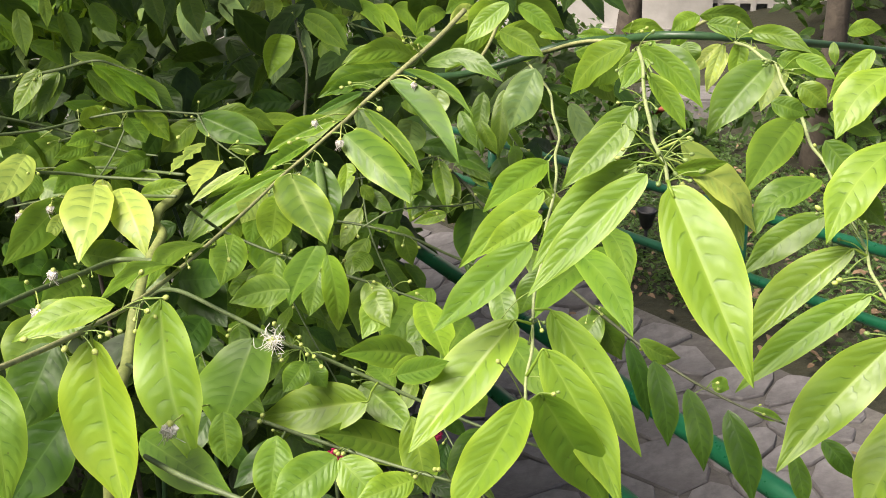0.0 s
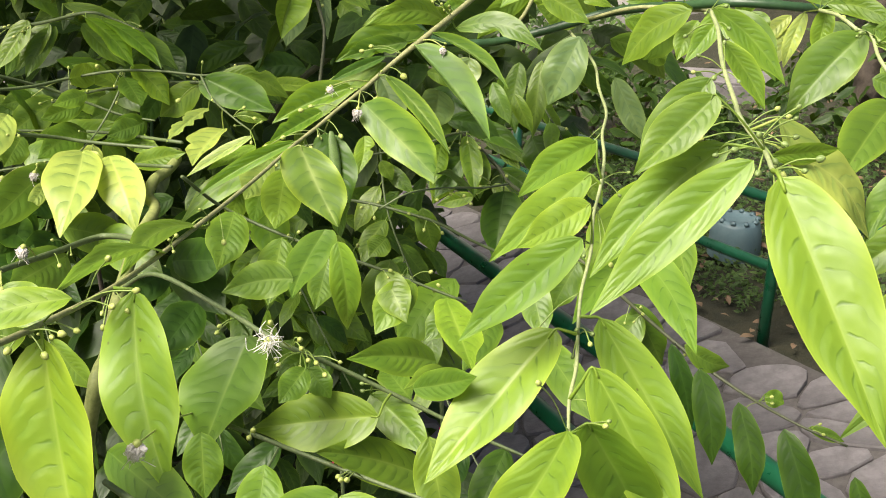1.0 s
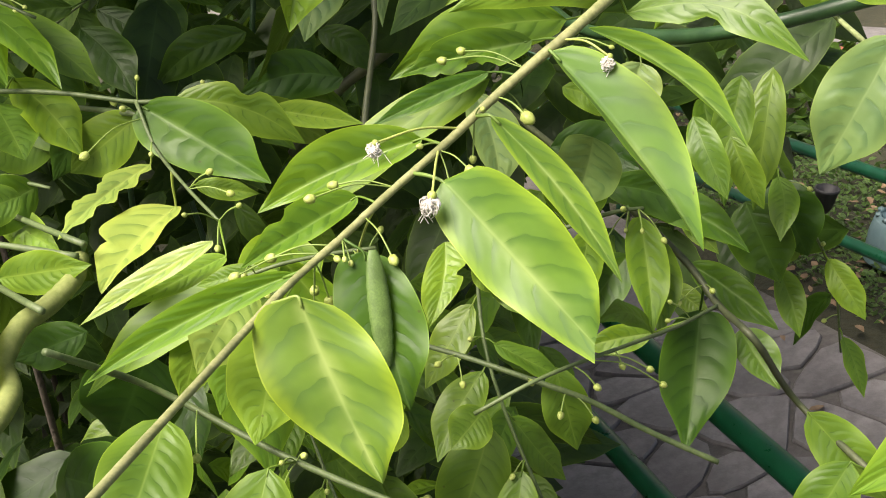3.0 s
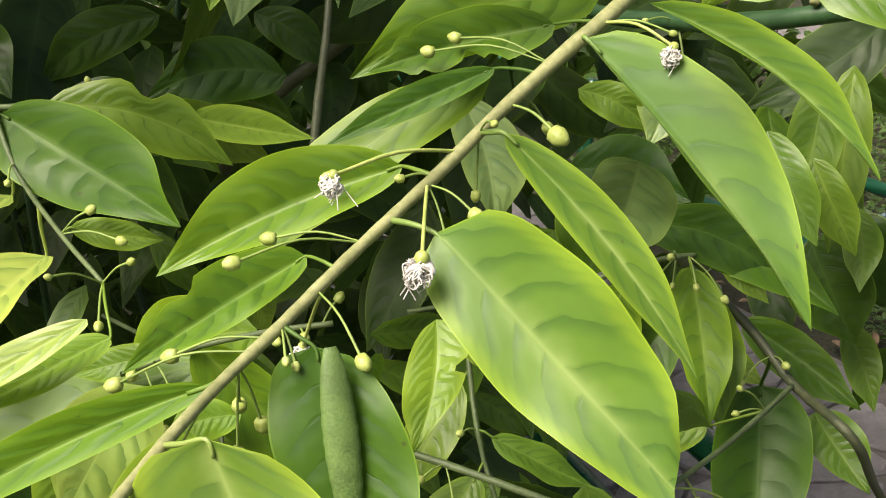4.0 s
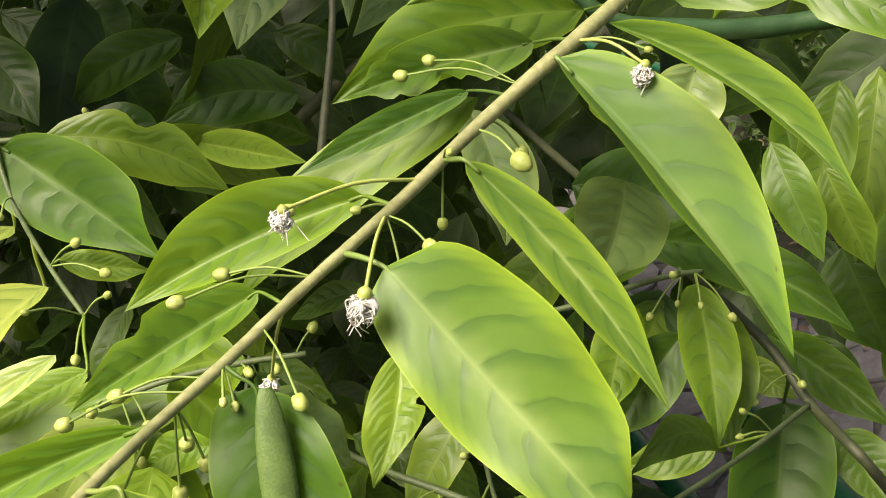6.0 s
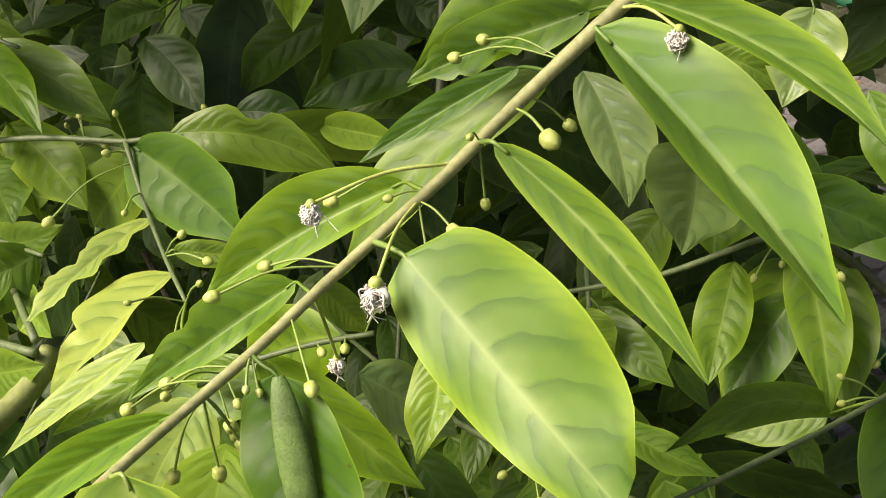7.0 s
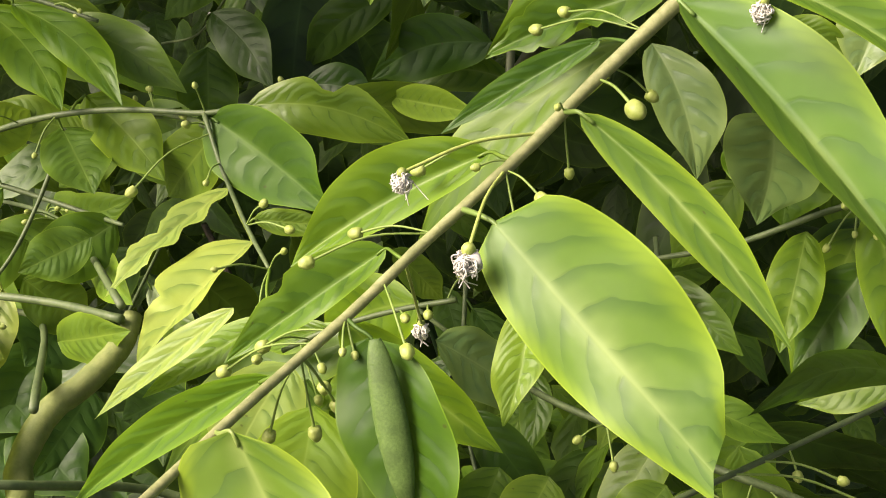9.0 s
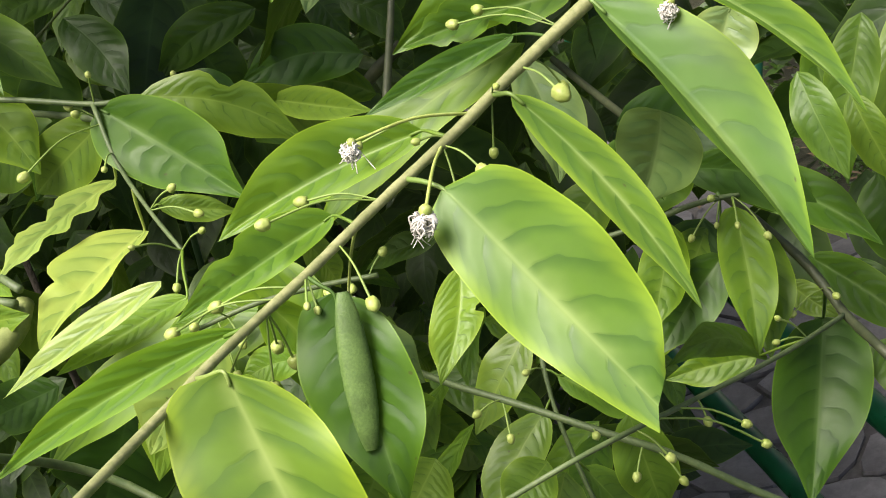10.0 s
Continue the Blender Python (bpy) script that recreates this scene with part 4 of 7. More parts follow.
spray = branch([(0.059, 1.350, 1.177, 0.0018), (0.078, 1.279, 1.172, 0.0018), (0.094, 1.208, 1.167, 0.0018), (0.098, 1.116, 1.164, 0.0017), (0.105, 1.024, 1.163, 0.0017), (0.100, 0.953, 1.161, 0.0016), (0.101, 0.882, 1.161, 0.0016), (0.097, 0.805, 1.160, 0.0016), (0.090, 0.729, 1.159, 0.0015), (0.088, 0.662, 1.156, 0.0014), (0.081, 0.595, 1.151, 0.0014), (0.080, 0.567, 1.135, 0.0014), (0.080, 0.539, 1.119, 0.0014), (0.076, 0.499, 1.115, 0.0013), (0.076, 0.460, 1.112, 0.0012)], SHOOT)
arched_leaf(spray, (-0.032, 0.747, 1.066), (-0.012, 0.659, 1.075), (0.005, 0.585, 1.083), (-0.029, 0.675, 1.066), (0.009, 0.637, 1.086), BRIGHT)
arched_leaf(spray, (0.026, 1.213, 1.248), (0.050, 1.212, 1.240), (0.084, 1.207, 1.216), (0.056, 1.220, 1.251), (0.043, 1.203, 1.226), MID)
arched_leaf(spray, (0.049, 1.227, 1.279), (0.079, 1.225, 1.266), (0.104, 1.219, 1.238), (0.082, 1.231, 1.276), (0.072, 1.219, 1.256), BRIGHT)
leaf(spray, (0.074, 1.178, 1.207), (0.042, 1.164, 1.127), 0.0491, -12, PALE, fold=0.35)
arched_leaf(spray, (0.091, 0.824, 1.194), (0.055, 0.854, 1.165), (0.023, 0.860, 1.123), (0.044, 0.865, 1.174), (0.066, 0.843, 1.157), BRIGHT)
arched_leaf(spray, (0.087, 0.806, 1.169), (0.050, 0.776, 1.145), (0.005, 0.730, 1.111), (0.038, 0.786, 1.156), (0.063, 0.769, 1.137), BRIGHT)
arched_leaf(spray, (0.085, 0.676, 1.189), (0.060, 0.660, 1.177), (0.030, 0.639, 1.163), (0.054, 0.670, 1.188), (0.068, 0.652, 1.167), BRIGHT)
arched_leaf(spray, (0.077, 0.534, 1.218), (0.041, 0.533, 1.182), (-0.003, 0.526, 1.138), (0.028, 0.542, 1.191), (0.054, 0.526, 1.177), BRIGHT)
arched_leaf(spray, (0.064, 0.561, 1.136), (0.024, 0.530, 1.093), (-0.020, 0.492, 1.043), (0.003, 0.545, 1.099), (0.046, 0.519, 1.091), BRIGHT)
arched_leaf(spray, (0.074, 0.409, 1.145), (0.057, 0.403, 1.102), (0.022, 0.393, 1.047), (0.035, 0.413, 1.095), (0.079, 0.393, 1.110), BRIGHT)
arched_leaf(spray, (0.087, 0.450, 1.127), (0.118, 0.460, 1.073), (0.146, 0.461, 1.016), (0.138, 0.466, 1.078), (0.095, 0.454, 1.068), BRIGHT)
arched_leaf(spray, (0.089, 0.497, 1.142), (0.127, 0.474, 1.095), (0.154, 0.442, 1.032), (0.145, 0.478, 1.103), (0.109, 0.469, 1.086), BRIGHT)
arched_leaf(spray, (0.095, 0.576, 1.140), (0.134, 0.547, 1.093), (0.174, 0.512, 1.037), (0.152, 0.550, 1.101), (0.116, 0.542, 1.085), BRIGHT)
leaf(spray, (0.158, 0.945, 1.126), (0.090, 0.805, 1.064), 0.0373, 14, BRIGHT, bend=0.05)
leaf(spray, (0.165, 0.867, 1.084), (0.080, 0.743, 1.052), 0.0399, 11, BRIGHT, bend=0.06)
leaf(spray, (-0.053, 1.087, 0.931), (-0.107, 0.986, 0.877), 0.0519, -4, BRIGHT, bend=0.05)
leaf(spray, (-0.150, 1.223, 0.891), (-0.169, 1.186, 0.809), 0.0525, -11, MID)
leaf(spray, (0.055, 0.768, 1.018), (0.106, 0.661, 1.000), 0.0339, 17, MID)
leaf(spray, (0.037, 0.951, 1.003), (0.056, 0.884, 0.961), 0.0331, 9, MID)
leaf(spray, (0.004, 0.936, 0.963), (-0.021, 0.833, 0.948), 0.0359, -11, MID)
bud(spray, (0.081, 0.757, 1.087), (0.042, 0.728, 1.104), 0.0027)
bud(spray, (0.081, 0.755, 1.086), (0.039, 0.715, 1.091), 0.0027)
bud(spray, (0.084, 0.755, 1.085), (0.113, 0.725, 1.102), 0.0027)
bud(spray, (0.081, 0.751, 1.080), (0.108, 0.659, 1.095), 0.0026)
bud(spray, (0.075, 0.605, 1.116), (0.050, 0.568, 1.130), 0.0025)
bud(spray, (0.075, 0.582, 1.111), (0.097, 0.454, 1.165), 0.0024)
bud(spray, (0.074, 0.455, 1.162), (0.054, 0.443, 1.158), 0.0023)
bud(spray, (0.072, 0.438, 1.153), (0.097, 0.426, 1.140), 0.0024)
bud(spray, (0.067, 0.420, 1.142), (0.073, 0.414, 1.137), 0.0025)
bud(spray, (0.088, 0.963, 1.075), (0.050, 0.925, 1.071), 0.0027)
bud(spray, (0.091, 0.964, 1.083), (0.053, 0.931, 1.083), 0.0027)
bud(spray, (0.099, 0.993, 1.112), (0.061, 0.973, 1.106), 0.0027)

spray = branch([(0.171, 0.770, 1.326, 0.0018), (0.172, 0.715, 1.323, 0.0017), (0.169, 0.659, 1.318, 0.0017), (0.167, 0.604, 1.316, 0.0016), (0.167, 0.549, 1.314, 0.0016), (0.164, 0.496, 1.318, 0.0015), (0.165, 0.444, 1.322, 0.0014), (0.164, 0.397, 1.329, 0.0013), (0.161, 0.351, 1.334, 0.0012)], SHOOT)
arched_leaf(spray, (0.175, 0.773, 1.327), (0.209, 0.767, 1.310), (0.234, 0.753, 1.273), (0.217, 0.771, 1.317), (0.202, 0.761, 1.300), BRIGHT)
arched_leaf(spray, (0.181, 0.732, 1.308), (0.203, 0.725, 1.287), (0.215, 0.716, 1.262), (0.194, 0.722, 1.284), (0.212, 0.727, 1.291), BRIGHT)
arched_leaf(spray, (0.191, 0.817, 1.323), (0.177, 0.813, 1.298), (0.158, 0.808, 1.272), (0.169, 0.817, 1.303), (0.184, 0.809, 1.293), BRIGHT)
arched_leaf(spray, (0.159, 0.321, 1.341), (0.179, 0.281, 1.303), (0.206, 0.246, 1.247), (0.161, 0.279, 1.297), (0.198, 0.288, 1.315), BRIGHT)
arched_leaf(spray, (0.144, 0.307, 1.353), (0.112, 0.294, 1.325), (0.076, 0.277, 1.285), (0.103, 0.301, 1.332), (0.121, 0.290, 1.321), BRIGHT)
arched_leaf(spray, (0.145, 0.399, 1.331), (0.108, 0.390, 1.307), (0.078, 0.373, 1.261), (0.099, 0.397, 1.316), (0.117, 0.384, 1.300), BRIGHT)
arched_leaf(spray, (0.136, 0.399, 1.357), (0.118, 0.388, 1.341), (0.096, 0.372, 1.320), (0.108, 0.393, 1.347), (0.129, 0.384, 1.338), MID)
arched_leaf(spray, (0.158, 0.609, 1.312), (0.145, 0.602, 1.293), (0.111, 0.583, 1.248), (0.131, 0.609, 1.300), (0.158, 0.596, 1.287), MID)
leaf(spray, (0.184, 0.437, 1.316), (0.236, 0.441, 1.267), 0.0324, -7, YELLOW, bend=-0.10, sag=0.08)
leaf(spray, (0.179, 0.459, 1.329), (0.229, 0.447, 1.251), 0.0344, -18, YELLOW, bend=-0.08)
leaf(spray, (0.173, 0.428, 1.317), (0.211, 0.439, 1.320), 0.0127, 55, BRIGHT, fold=0.50)
leaf(spray, (0.173, 0.942, 1.291), (0.115, 0.984, 1.224), 0.0380, -19, MID, bend=0.08)
leaf(spray, (0.188, 0.905, 1.298), (0.246, 0.865, 1.247), 0.0354, 22, MID, bend=-0.12)
leaf(spray, (0.179, 0.747, 1.308), (0.213, 0.728, 1.259), 0.0168, 12, BRIGHT, bend=-0.10)
leaf(spray, (0.188, 1.070, 1.268), (0.136, 1.124, 1.234), 0.0277, -55, MID)
leaf(spray, (0.116, 0.710, 1.143), (0.167, 0.579, 1.114), 0.0324, 12, BRIGHT, bend=-0.06)
leaf(spray, (0.147, 0.823, 1.130), (0.171, 0.706, 1.102), 0.0294, 5, MID, bend=-0.06)
bud(spray, (0.165, 0.598, 1.323), (0.143, 0.583, 1.322), 0.0017)
bud(spray, (0.159, 0.523, 1.330), (0.142, 1.071, 1.170), 0.0017)
bud(spray, (0.160, 0.505, 1.329), (0.141, 0.497, 1.324), 0.0017)
bud(spray, (0.161, 0.483, 1.328), (0.141, 0.469, 1.318), 0.0019)
bud(spray, (0.163, 0.474, 1.326), (0.181, 0.473, 1.331), 0.0019)
bud(spray, (0.163, 0.440, 1.318), (0.138, 0.432, 1.313), 0.0021)
bud(spray, (0.164, 0.439, 1.316), (0.143, 0.430, 1.308), 0.0021)
bud(spray, (0.166, 0.435, 1.317), (0.190, 0.433, 1.316), 0.0022)
bud(spray, (0.167, 0.435, 1.316), (0.187, 0.431, 1.313), 0.0022)
bud(spray, (0.164, 0.469, 1.325), (0.187, 0.468, 1.328), 0.0019)
bud(spray, (0.165, 0.445, 1.319), (0.135, 0.435, 1.322), 0.0021)
bud(spray, (0.171, 0.418, 1.315), (0.178, 0.413, 1.311), 0.0024)

spray = branch([(0.278, 0.880, 1.309, 0.0016), (0.287, 0.854, 1.311, 0.0016), (0.291, 0.828, 1.311, 0.0016), (0.298, 0.816, 1.307, 0.0016), (0.308, 0.805, 1.304, 0.0016), (0.310, 0.779, 1.293, 0.0016), (0.317, 0.754, 1.282, 0.0016), (0.320, 0.717, 1.273, 0.0016), (0.321, 0.681, 1.262, 0.0015), (0.323, 0.626, 1.261, 0.0014), (0.320, 0.571, 1.258, 0.0014), (0.318, 0.515, 1.254, 0.0013), (0.318, 0.460, 1.251, 0.0012), (0.314, 0.426, 1.247, 0.0012), (0.315, 0.392, 1.245, 0.0012), (0.314, 0.359, 1.243, 0.0011), (0.310, 0.325, 1.240, 0.0011)], SHOOT)
arched_leaf(spray, (0.250, 0.891, 1.326), (0.277, 0.887, 1.326), (0.300, 0.881, 1.315), (0.279, 0.892, 1.334), (0.275, 0.881, 1.317), MID)
arched_leaf(spray, (0.364, 0.678, 1.348), (0.348, 0.677, 1.330), (0.330, 0.675, 1.301), (0.341, 0.681, 1.336), (0.356, 0.672, 1.326), BRIGHT)
arched_leaf(spray, (0.321, 0.784, 1.316), (0.342, 0.779, 1.313), (0.358, 0.772, 1.299), (0.346, 0.783, 1.320), (0.339, 0.773, 1.305), BRIGHT)
arched_leaf(spray, (0.270, 0.903, 1.302), (0.261, 0.898, 1.280), (0.256, 0.893, 1.252), (0.253, 0.900, 1.279), (0.269, 0.897, 1.281), YELLOW)
arched_leaf(spray, (0.286, 0.887, 1.311), (0.284, 0.883, 1.288), (0.280, 0.878, 1.266), (0.274, 0.884, 1.288), (0.293, 0.881, 1.290), BRIGHT)
arched_leaf(spray, (0.301, 0.804, 1.306), (0.268, 0.782, 1.282), (0.243, 0.778, 1.238), (0.251, 0.792, 1.292), (0.285, 0.774, 1.276), MID)
arched_leaf(spray, (0.319, 0.748, 1.264), (0.288, 0.689, 1.254), (0.262, 0.652, 1.222), (0.271, 0.697, 1.262), (0.306, 0.689, 1.250), MID)
leaf(spray, (0.285, 0.476, 1.296), (0.233, 0.439, 1.263), 0.0255, 0, MID, bend=0.14, bite=2)
arched_leaf(spray, (0.302, 0.524, 1.252), (0.272, 0.523, 1.236), (0.241, 0.517, 1.201), (0.265, 0.530, 1.244), (0.283, 0.516, 1.230), MID)
arched_leaf(spray, (0.306, 0.447, 1.255), (0.268, 0.441, 1.228), (0.232, 0.430, 1.180), (0.253, 0.450, 1.236), (0.279, 0.437, 1.227), MID)
arched_leaf(spray, (0.302, 0.378, 1.250), (0.260, 0.373, 1.222), (0.218, 0.364, 1.180), (0.249, 0.380, 1.228), (0.271, 0.369, 1.220), BRIGHT)
arched_leaf(spray, (0.301, 0.306, 1.252), (0.264, 0.295, 1.219), (0.232, 0.280, 1.171), (0.249, 0.304, 1.227), (0.282, 0.290, 1.218), MID)
leaf(spray, (0.341, 0.483, 1.325), (0.282, 0.428, 1.265), 0.0346, 10, BRIGHT, bend=0.08)
leaf(spray, (0.347, 0.543, 1.364), (0.300, 0.512, 1.317), 0.0321, 4, BRIGHT, bend=0.10)
leaf(spray, (0.342, 0.358, 1.187), (0.296, 0.314, 1.108), 0.0417, 23, BRIGHT)
leaf(spray, (0.307, 0.797, 1.312), (0.342, 0.800, 1.303), 0.0221, 35, MID)
leaf(spray, (0.281, 0.672, 1.302), (0.313, 0.671, 1.291), 0.0200, 33, MID)
leaf(spray, (0.292, 0.510, 1.316), (0.322, 0.500, 1.284), 0.0234, 32, MID)
leaf(spray, (0.299, 0.534, 1.331), (0.338, 0.531, 1.315), 0.0182, 24, MID)
leaf(spray, (0.305, 0.483, 1.290), (0.332, 0.467, 1.266), 0.0206, 39, MID)
bud(spray, (0.277, 0.543, 1.343), (0.267, 0.539, 1.347), 0.0017)
bud(spray, (0.281, 0.500, 1.312), (0.260, 0.497, 1.318), 0.0019)
bud(spray, (0.283, 0.500, 1.313), (0.267, 0.494, 1.311), 0.0019)
bud(spray, (0.288, 0.479, 1.303), (0.307, 0.479, 1.311), 0.0020)
bud(spray, (0.295, 0.478, 1.300), (0.271, 0.473, 1.302), 0.0020)
bud(spray, (0.296, 0.454, 1.283), (0.274, 0.450, 1.288), 0.0021)
bud(spray, (0.296, 0.453, 1.280), (0.279, 0.449, 1.284), 0.0021)
bud(spray, (0.313, 0.406, 1.247), (0.287, 0.401, 1.250), 0.0023)
bud(spray, (0.313, 0.405, 1.245), (0.284, 0.400, 1.248), 0.0023)
bud(spray, (0.319, 0.398, 1.237), (0.303, 0.393, 1.237), 0.0024)

spray = branch([(-0.273, 1.838, 1.162, 0.0055), (-0.141, 1.450, 1.142, 0.0047), (-0.070, 1.340, 1.154, 0.0049), (0.004, 1.276, 1.181, 0.0052), (0.112, 1.257, 1.221, 0.0055), (0.189, 1.152, 1.254, 0.0053), (0.245, 1.099, 1.270, 0.0050), (0.336, 1.121, 1.262, 0.0050), (0.465, 1.264, 1.226, 0.0051), (0.597, 1.385, 1.190, 0.0052)], CANE)
arched_leaf(spray, (-0.020, 1.316, 1.118), (-0.010, 1.303, 1.086), (0.001, 1.289, 1.050), (-0.023, 1.305, 1.092), (0.005, 1.304, 1.084), LEAFY)
arched_leaf(spray, (-0.065, 1.334, 1.136), (-0.070, 1.325, 1.112), (-0.079, 1.314, 1.092), (-0.087, 1.327, 1.118), (-0.050, 1.324, 1.111), PALE)
leaf(spray, (0.275, 1.149, 1.284), (0.239, 1.137, 1.263), 0.0238, -29, BRIGHT, bend=0.10)
leaf(spray, (0.259, 1.133, 1.255), (0.267, 1.124, 1.227), 0.0322, 25, MID)
leaf(spray, (0.307, 1.173, 1.244), (0.274, 1.157, 1.209), 0.0186, -16, YELLOW, bend=0.05)
leaf(spray, (0.316, 1.171, 1.234), (0.290, 1.149, 1.188), 0.0201, -5, YELLOW, bend=0.05)
leaf(spray, (0.391, 1.172, 1.225), (0.360, 1.145, 1.165), 0.0329, -1, YELLOW, bend=0.05)
leaf(spray, (0.355, 1.077, 1.249), (0.314, 1.072, 1.244), 0.0216, -38, PALE, bend=0.05)
leaf(spray, (0.368, 1.098, 1.251), (0.432, 1.097, 1.219), 0.0314, 46, MID, bend=-0.10)
leaf(spray, (0.389, 1.072, 1.219), (0.422, 1.065, 1.193), 0.0310, 44, MID, bend=-0.05)
leaf(spray, (0.441, 1.151, 1.254), (0.445, 1.142, 1.227), 0.0126, 27, MID)
leaf(spray, (0.469, 1.184, 1.222), (0.496, 1.172, 1.185), 0.0288, 43, YELLOW)
leaf(spray, (0.016, 1.443, 1.245), (-0.026, 1.338, 1.206), 0.0325, -31, BRIGHT, bend=0.08)
leaf(spray, (0.081, 1.349, 1.196), (0.018, 1.316, 1.212), 0.0365, -41, MID, bend=-0.08)
leaf(spray, (0.077, 1.359, 1.212), (0.115, 1.355, 1.207), 0.0131, 43, BRIGHT, bend=-0.10)
leaf(spray, (-0.068, 1.485, 1.220), (-0.107, 1.406, 1.199), 0.0286, -40, BRIGHT, bend=0.10)
leaf(spray, (-0.058, 1.459, 1.209), (-0.016, 1.493, 1.223), 0.0259, 40, YELLOW, bend=-0.10)
leaf(spray, (-0.026, 1.511, 1.233), (-0.068, 1.481, 1.217), 0.0297, -39, BRIGHT, bend=0.10)
leaf(spray, (0.128, 1.283, 1.207), (0.185, 1.292, 1.177), 0.0268, 41, BRIGHT, bend=-0.10)
leaf(spray, (0.178, 1.265, 1.223), (0.127, 1.263, 1.233), 0.0200, -43, BRIGHT, bend=0.10)
leaf(spray, (0.207, 1.192, 1.229), (0.185, 1.164, 1.188), 0.0263, -7, BRIGHT, bend=0.05)
leaf(spray, (0.477, 1.235, 1.248), (0.522, 1.242, 1.254), 0.0221, 38, BRIGHT, bend=-0.10)
leaf(spray, (0.007, 1.355, 1.218), (-0.058, 1.354, 1.155), 0.0317, -49, BRIGHT, bend=0.10)
leaf(spray, (0.034, 1.421, 1.246), (-0.011, 1.365, 1.176), 0.0308, -48, BRIGHT, bend=0.12)
leaf(spray, (0.021, 1.432, 1.251), (0.115, 1.462, 1.200), 0.0383, 51, MID, bend=-0.10)
leaf(spray, (0.015, 1.336, 1.213), (0.102, 1.411, 1.181), 0.0342, 46, BRIGHT, bend=-0.14)
leaf(spray, (0.180, 1.149, 1.265), (0.238, 1.173, 1.257), 0.0179, 43, BRIGHT, bend=-0.12)
leaf(spray, (0.275, 1.149, 1.284), (0.352, 1.181, 1.258), 0.0249, 49, MID, bend=-0.14)
leaf(spray, (0.269, 1.144, 1.278), (0.243, 1.168, 1.243), 0.0249, -34, BRIGHT)
leaf(spray, (0.329, 1.124, 1.269), (0.404, 1.086, 1.254), 0.0239, 46, MID, bend=-0.10)
leaf(spray, (0.114, 1.303, 1.177), (0.192, 1.360, 1.114), 0.0408, 45, MID, bend=-0.10, bite=1)
leaf(spray, (0.177, 1.288, 1.182), (0.163, 1.305, 1.149), 0.0398, -25, MID)
leaf(spray, (-0.229, 1.552, 1.193), (-0.287, 1.496, 1.184), 0.0265, -44, BRIGHT)
leaf(spray, (-0.283, 1.481, 1.218), (-0.199, 1.379, 1.158), 0.0375, 29, MID, bend=-0.08)
leaf(spray, (0.124, 1.332, 1.121), (0.169, 1.315, 1.041), 0.0328, 25, PALE)
leaf(spray, (0.002, 1.290, 1.145), (-0.006, 1.261, 1.081), 0.0271, -2, MID)
leaf(spray, (0.028, 1.354, 1.133), (0.023, 1.310, 1.040), 0.0278, 1, MID)
leaf(spray, (0.195, 1.233, 1.232), (0.154, 1.271, 1.161), 0.0424, -35, MID)

spray = branch([(0.029, 1.451, 1.248, 0.0026), (0.008, 1.326, 1.208, 0.0024), (-0.012, 1.277, 1.183, 0.0024)], STEM)

spray = branch([(0.295, 1.186, 1.274, 0.0023), (0.223, 1.151, 1.251, 0.0023), (0.139, 1.164, 1.247, 0.0023), (0.082, 1.250, 1.212, 0.0023)], STEM)
arched_leaf(spray, (0.035, 1.243, 1.279), (0.004, 1.239, 1.261), (-0.023, 1.229, 1.225), (-0.004, 1.246, 1.269), (0.016, 1.229, 1.250), BRIGHT)

spray = branch([(-0.188, 1.450, 1.067, 0.0025), (-0.142, 1.376, 1.064, 0.0025), (-0.079, 1.272, 1.063, 0.0026), (-0.024, 1.258, 1.021, 0.0025), (-0.000, 1.228, 1.004, 0.0025), (0.022, 1.183, 1.004, 0.0025), (0.062, 1.236, 0.930, 0.0024), (0.116, 1.170, 0.913, 0.0025), (0.203, 1.136, 0.854, 0.0023), (0.275, 1.084, 0.822, 0.0021), (0.338, 1.009, 0.820, 0.0017), (0.400, 0.987, 0.805, 0.0014)], DUSK)
arched_leaf(spray, (-0.063, 1.331, 1.043), (-0.092, 1.337, 1.061), (-0.119, 1.338, 1.070), (-0.098, 1.348, 1.078), (-0.081, 1.326, 1.042), DARK)
arched_leaf(spray, (-0.017, 1.310, 0.994), (0.015, 1.297, 0.983), (0.048, 1.277, 0.963), (0.022, 1.303, 0.992), (0.009, 1.288, 0.972), LEAFY, fold=0.3)
arched_leaf(spray, (0.008, 1.361, 0.964), (0.023, 1.352, 0.954), (0.044, 1.340, 0.941), (0.031, 1.357, 0.962), (0.015, 1.345, 0.945), DARK)
arched_leaf(spray, (0.019, 1.257, 0.971), (0.034, 1.242, 0.955), (0.048, 1.230, 0.942), (0.023, 1.240, 0.951), (0.046, 1.247, 0.963), MID)
arched_leaf(spray, (0.054, 1.368, 0.967), (0.066, 1.356, 0.949), (0.073, 1.339, 0.925), (0.057, 1.352, 0.942), (0.076, 1.359, 0.955), BRIGHT)
arched_leaf(spray, (-0.027, 1.333, 0.963), (-0.012, 1.325, 0.954), (0.003, 1.320, 0.948), (-0.008, 1.330, 0.960), (-0.018, 1.321, 0.948), MID)
arched_leaf(spray, (-0.043, 1.397, 1.003), (-0.012, 1.391, 1.000), (0.019, 1.376, 0.979), (-0.008, 1.396, 1.007), (-0.018, 1.386, 0.993), LEAFY)
arched_leaf(spray, (-0.022, 1.391, 0.992), (-0.006, 1.386, 0.985), (0.008, 1.377, 0.972), (-0.001, 1.389, 0.990), (-0.012, 1.382, 0.980), MID)
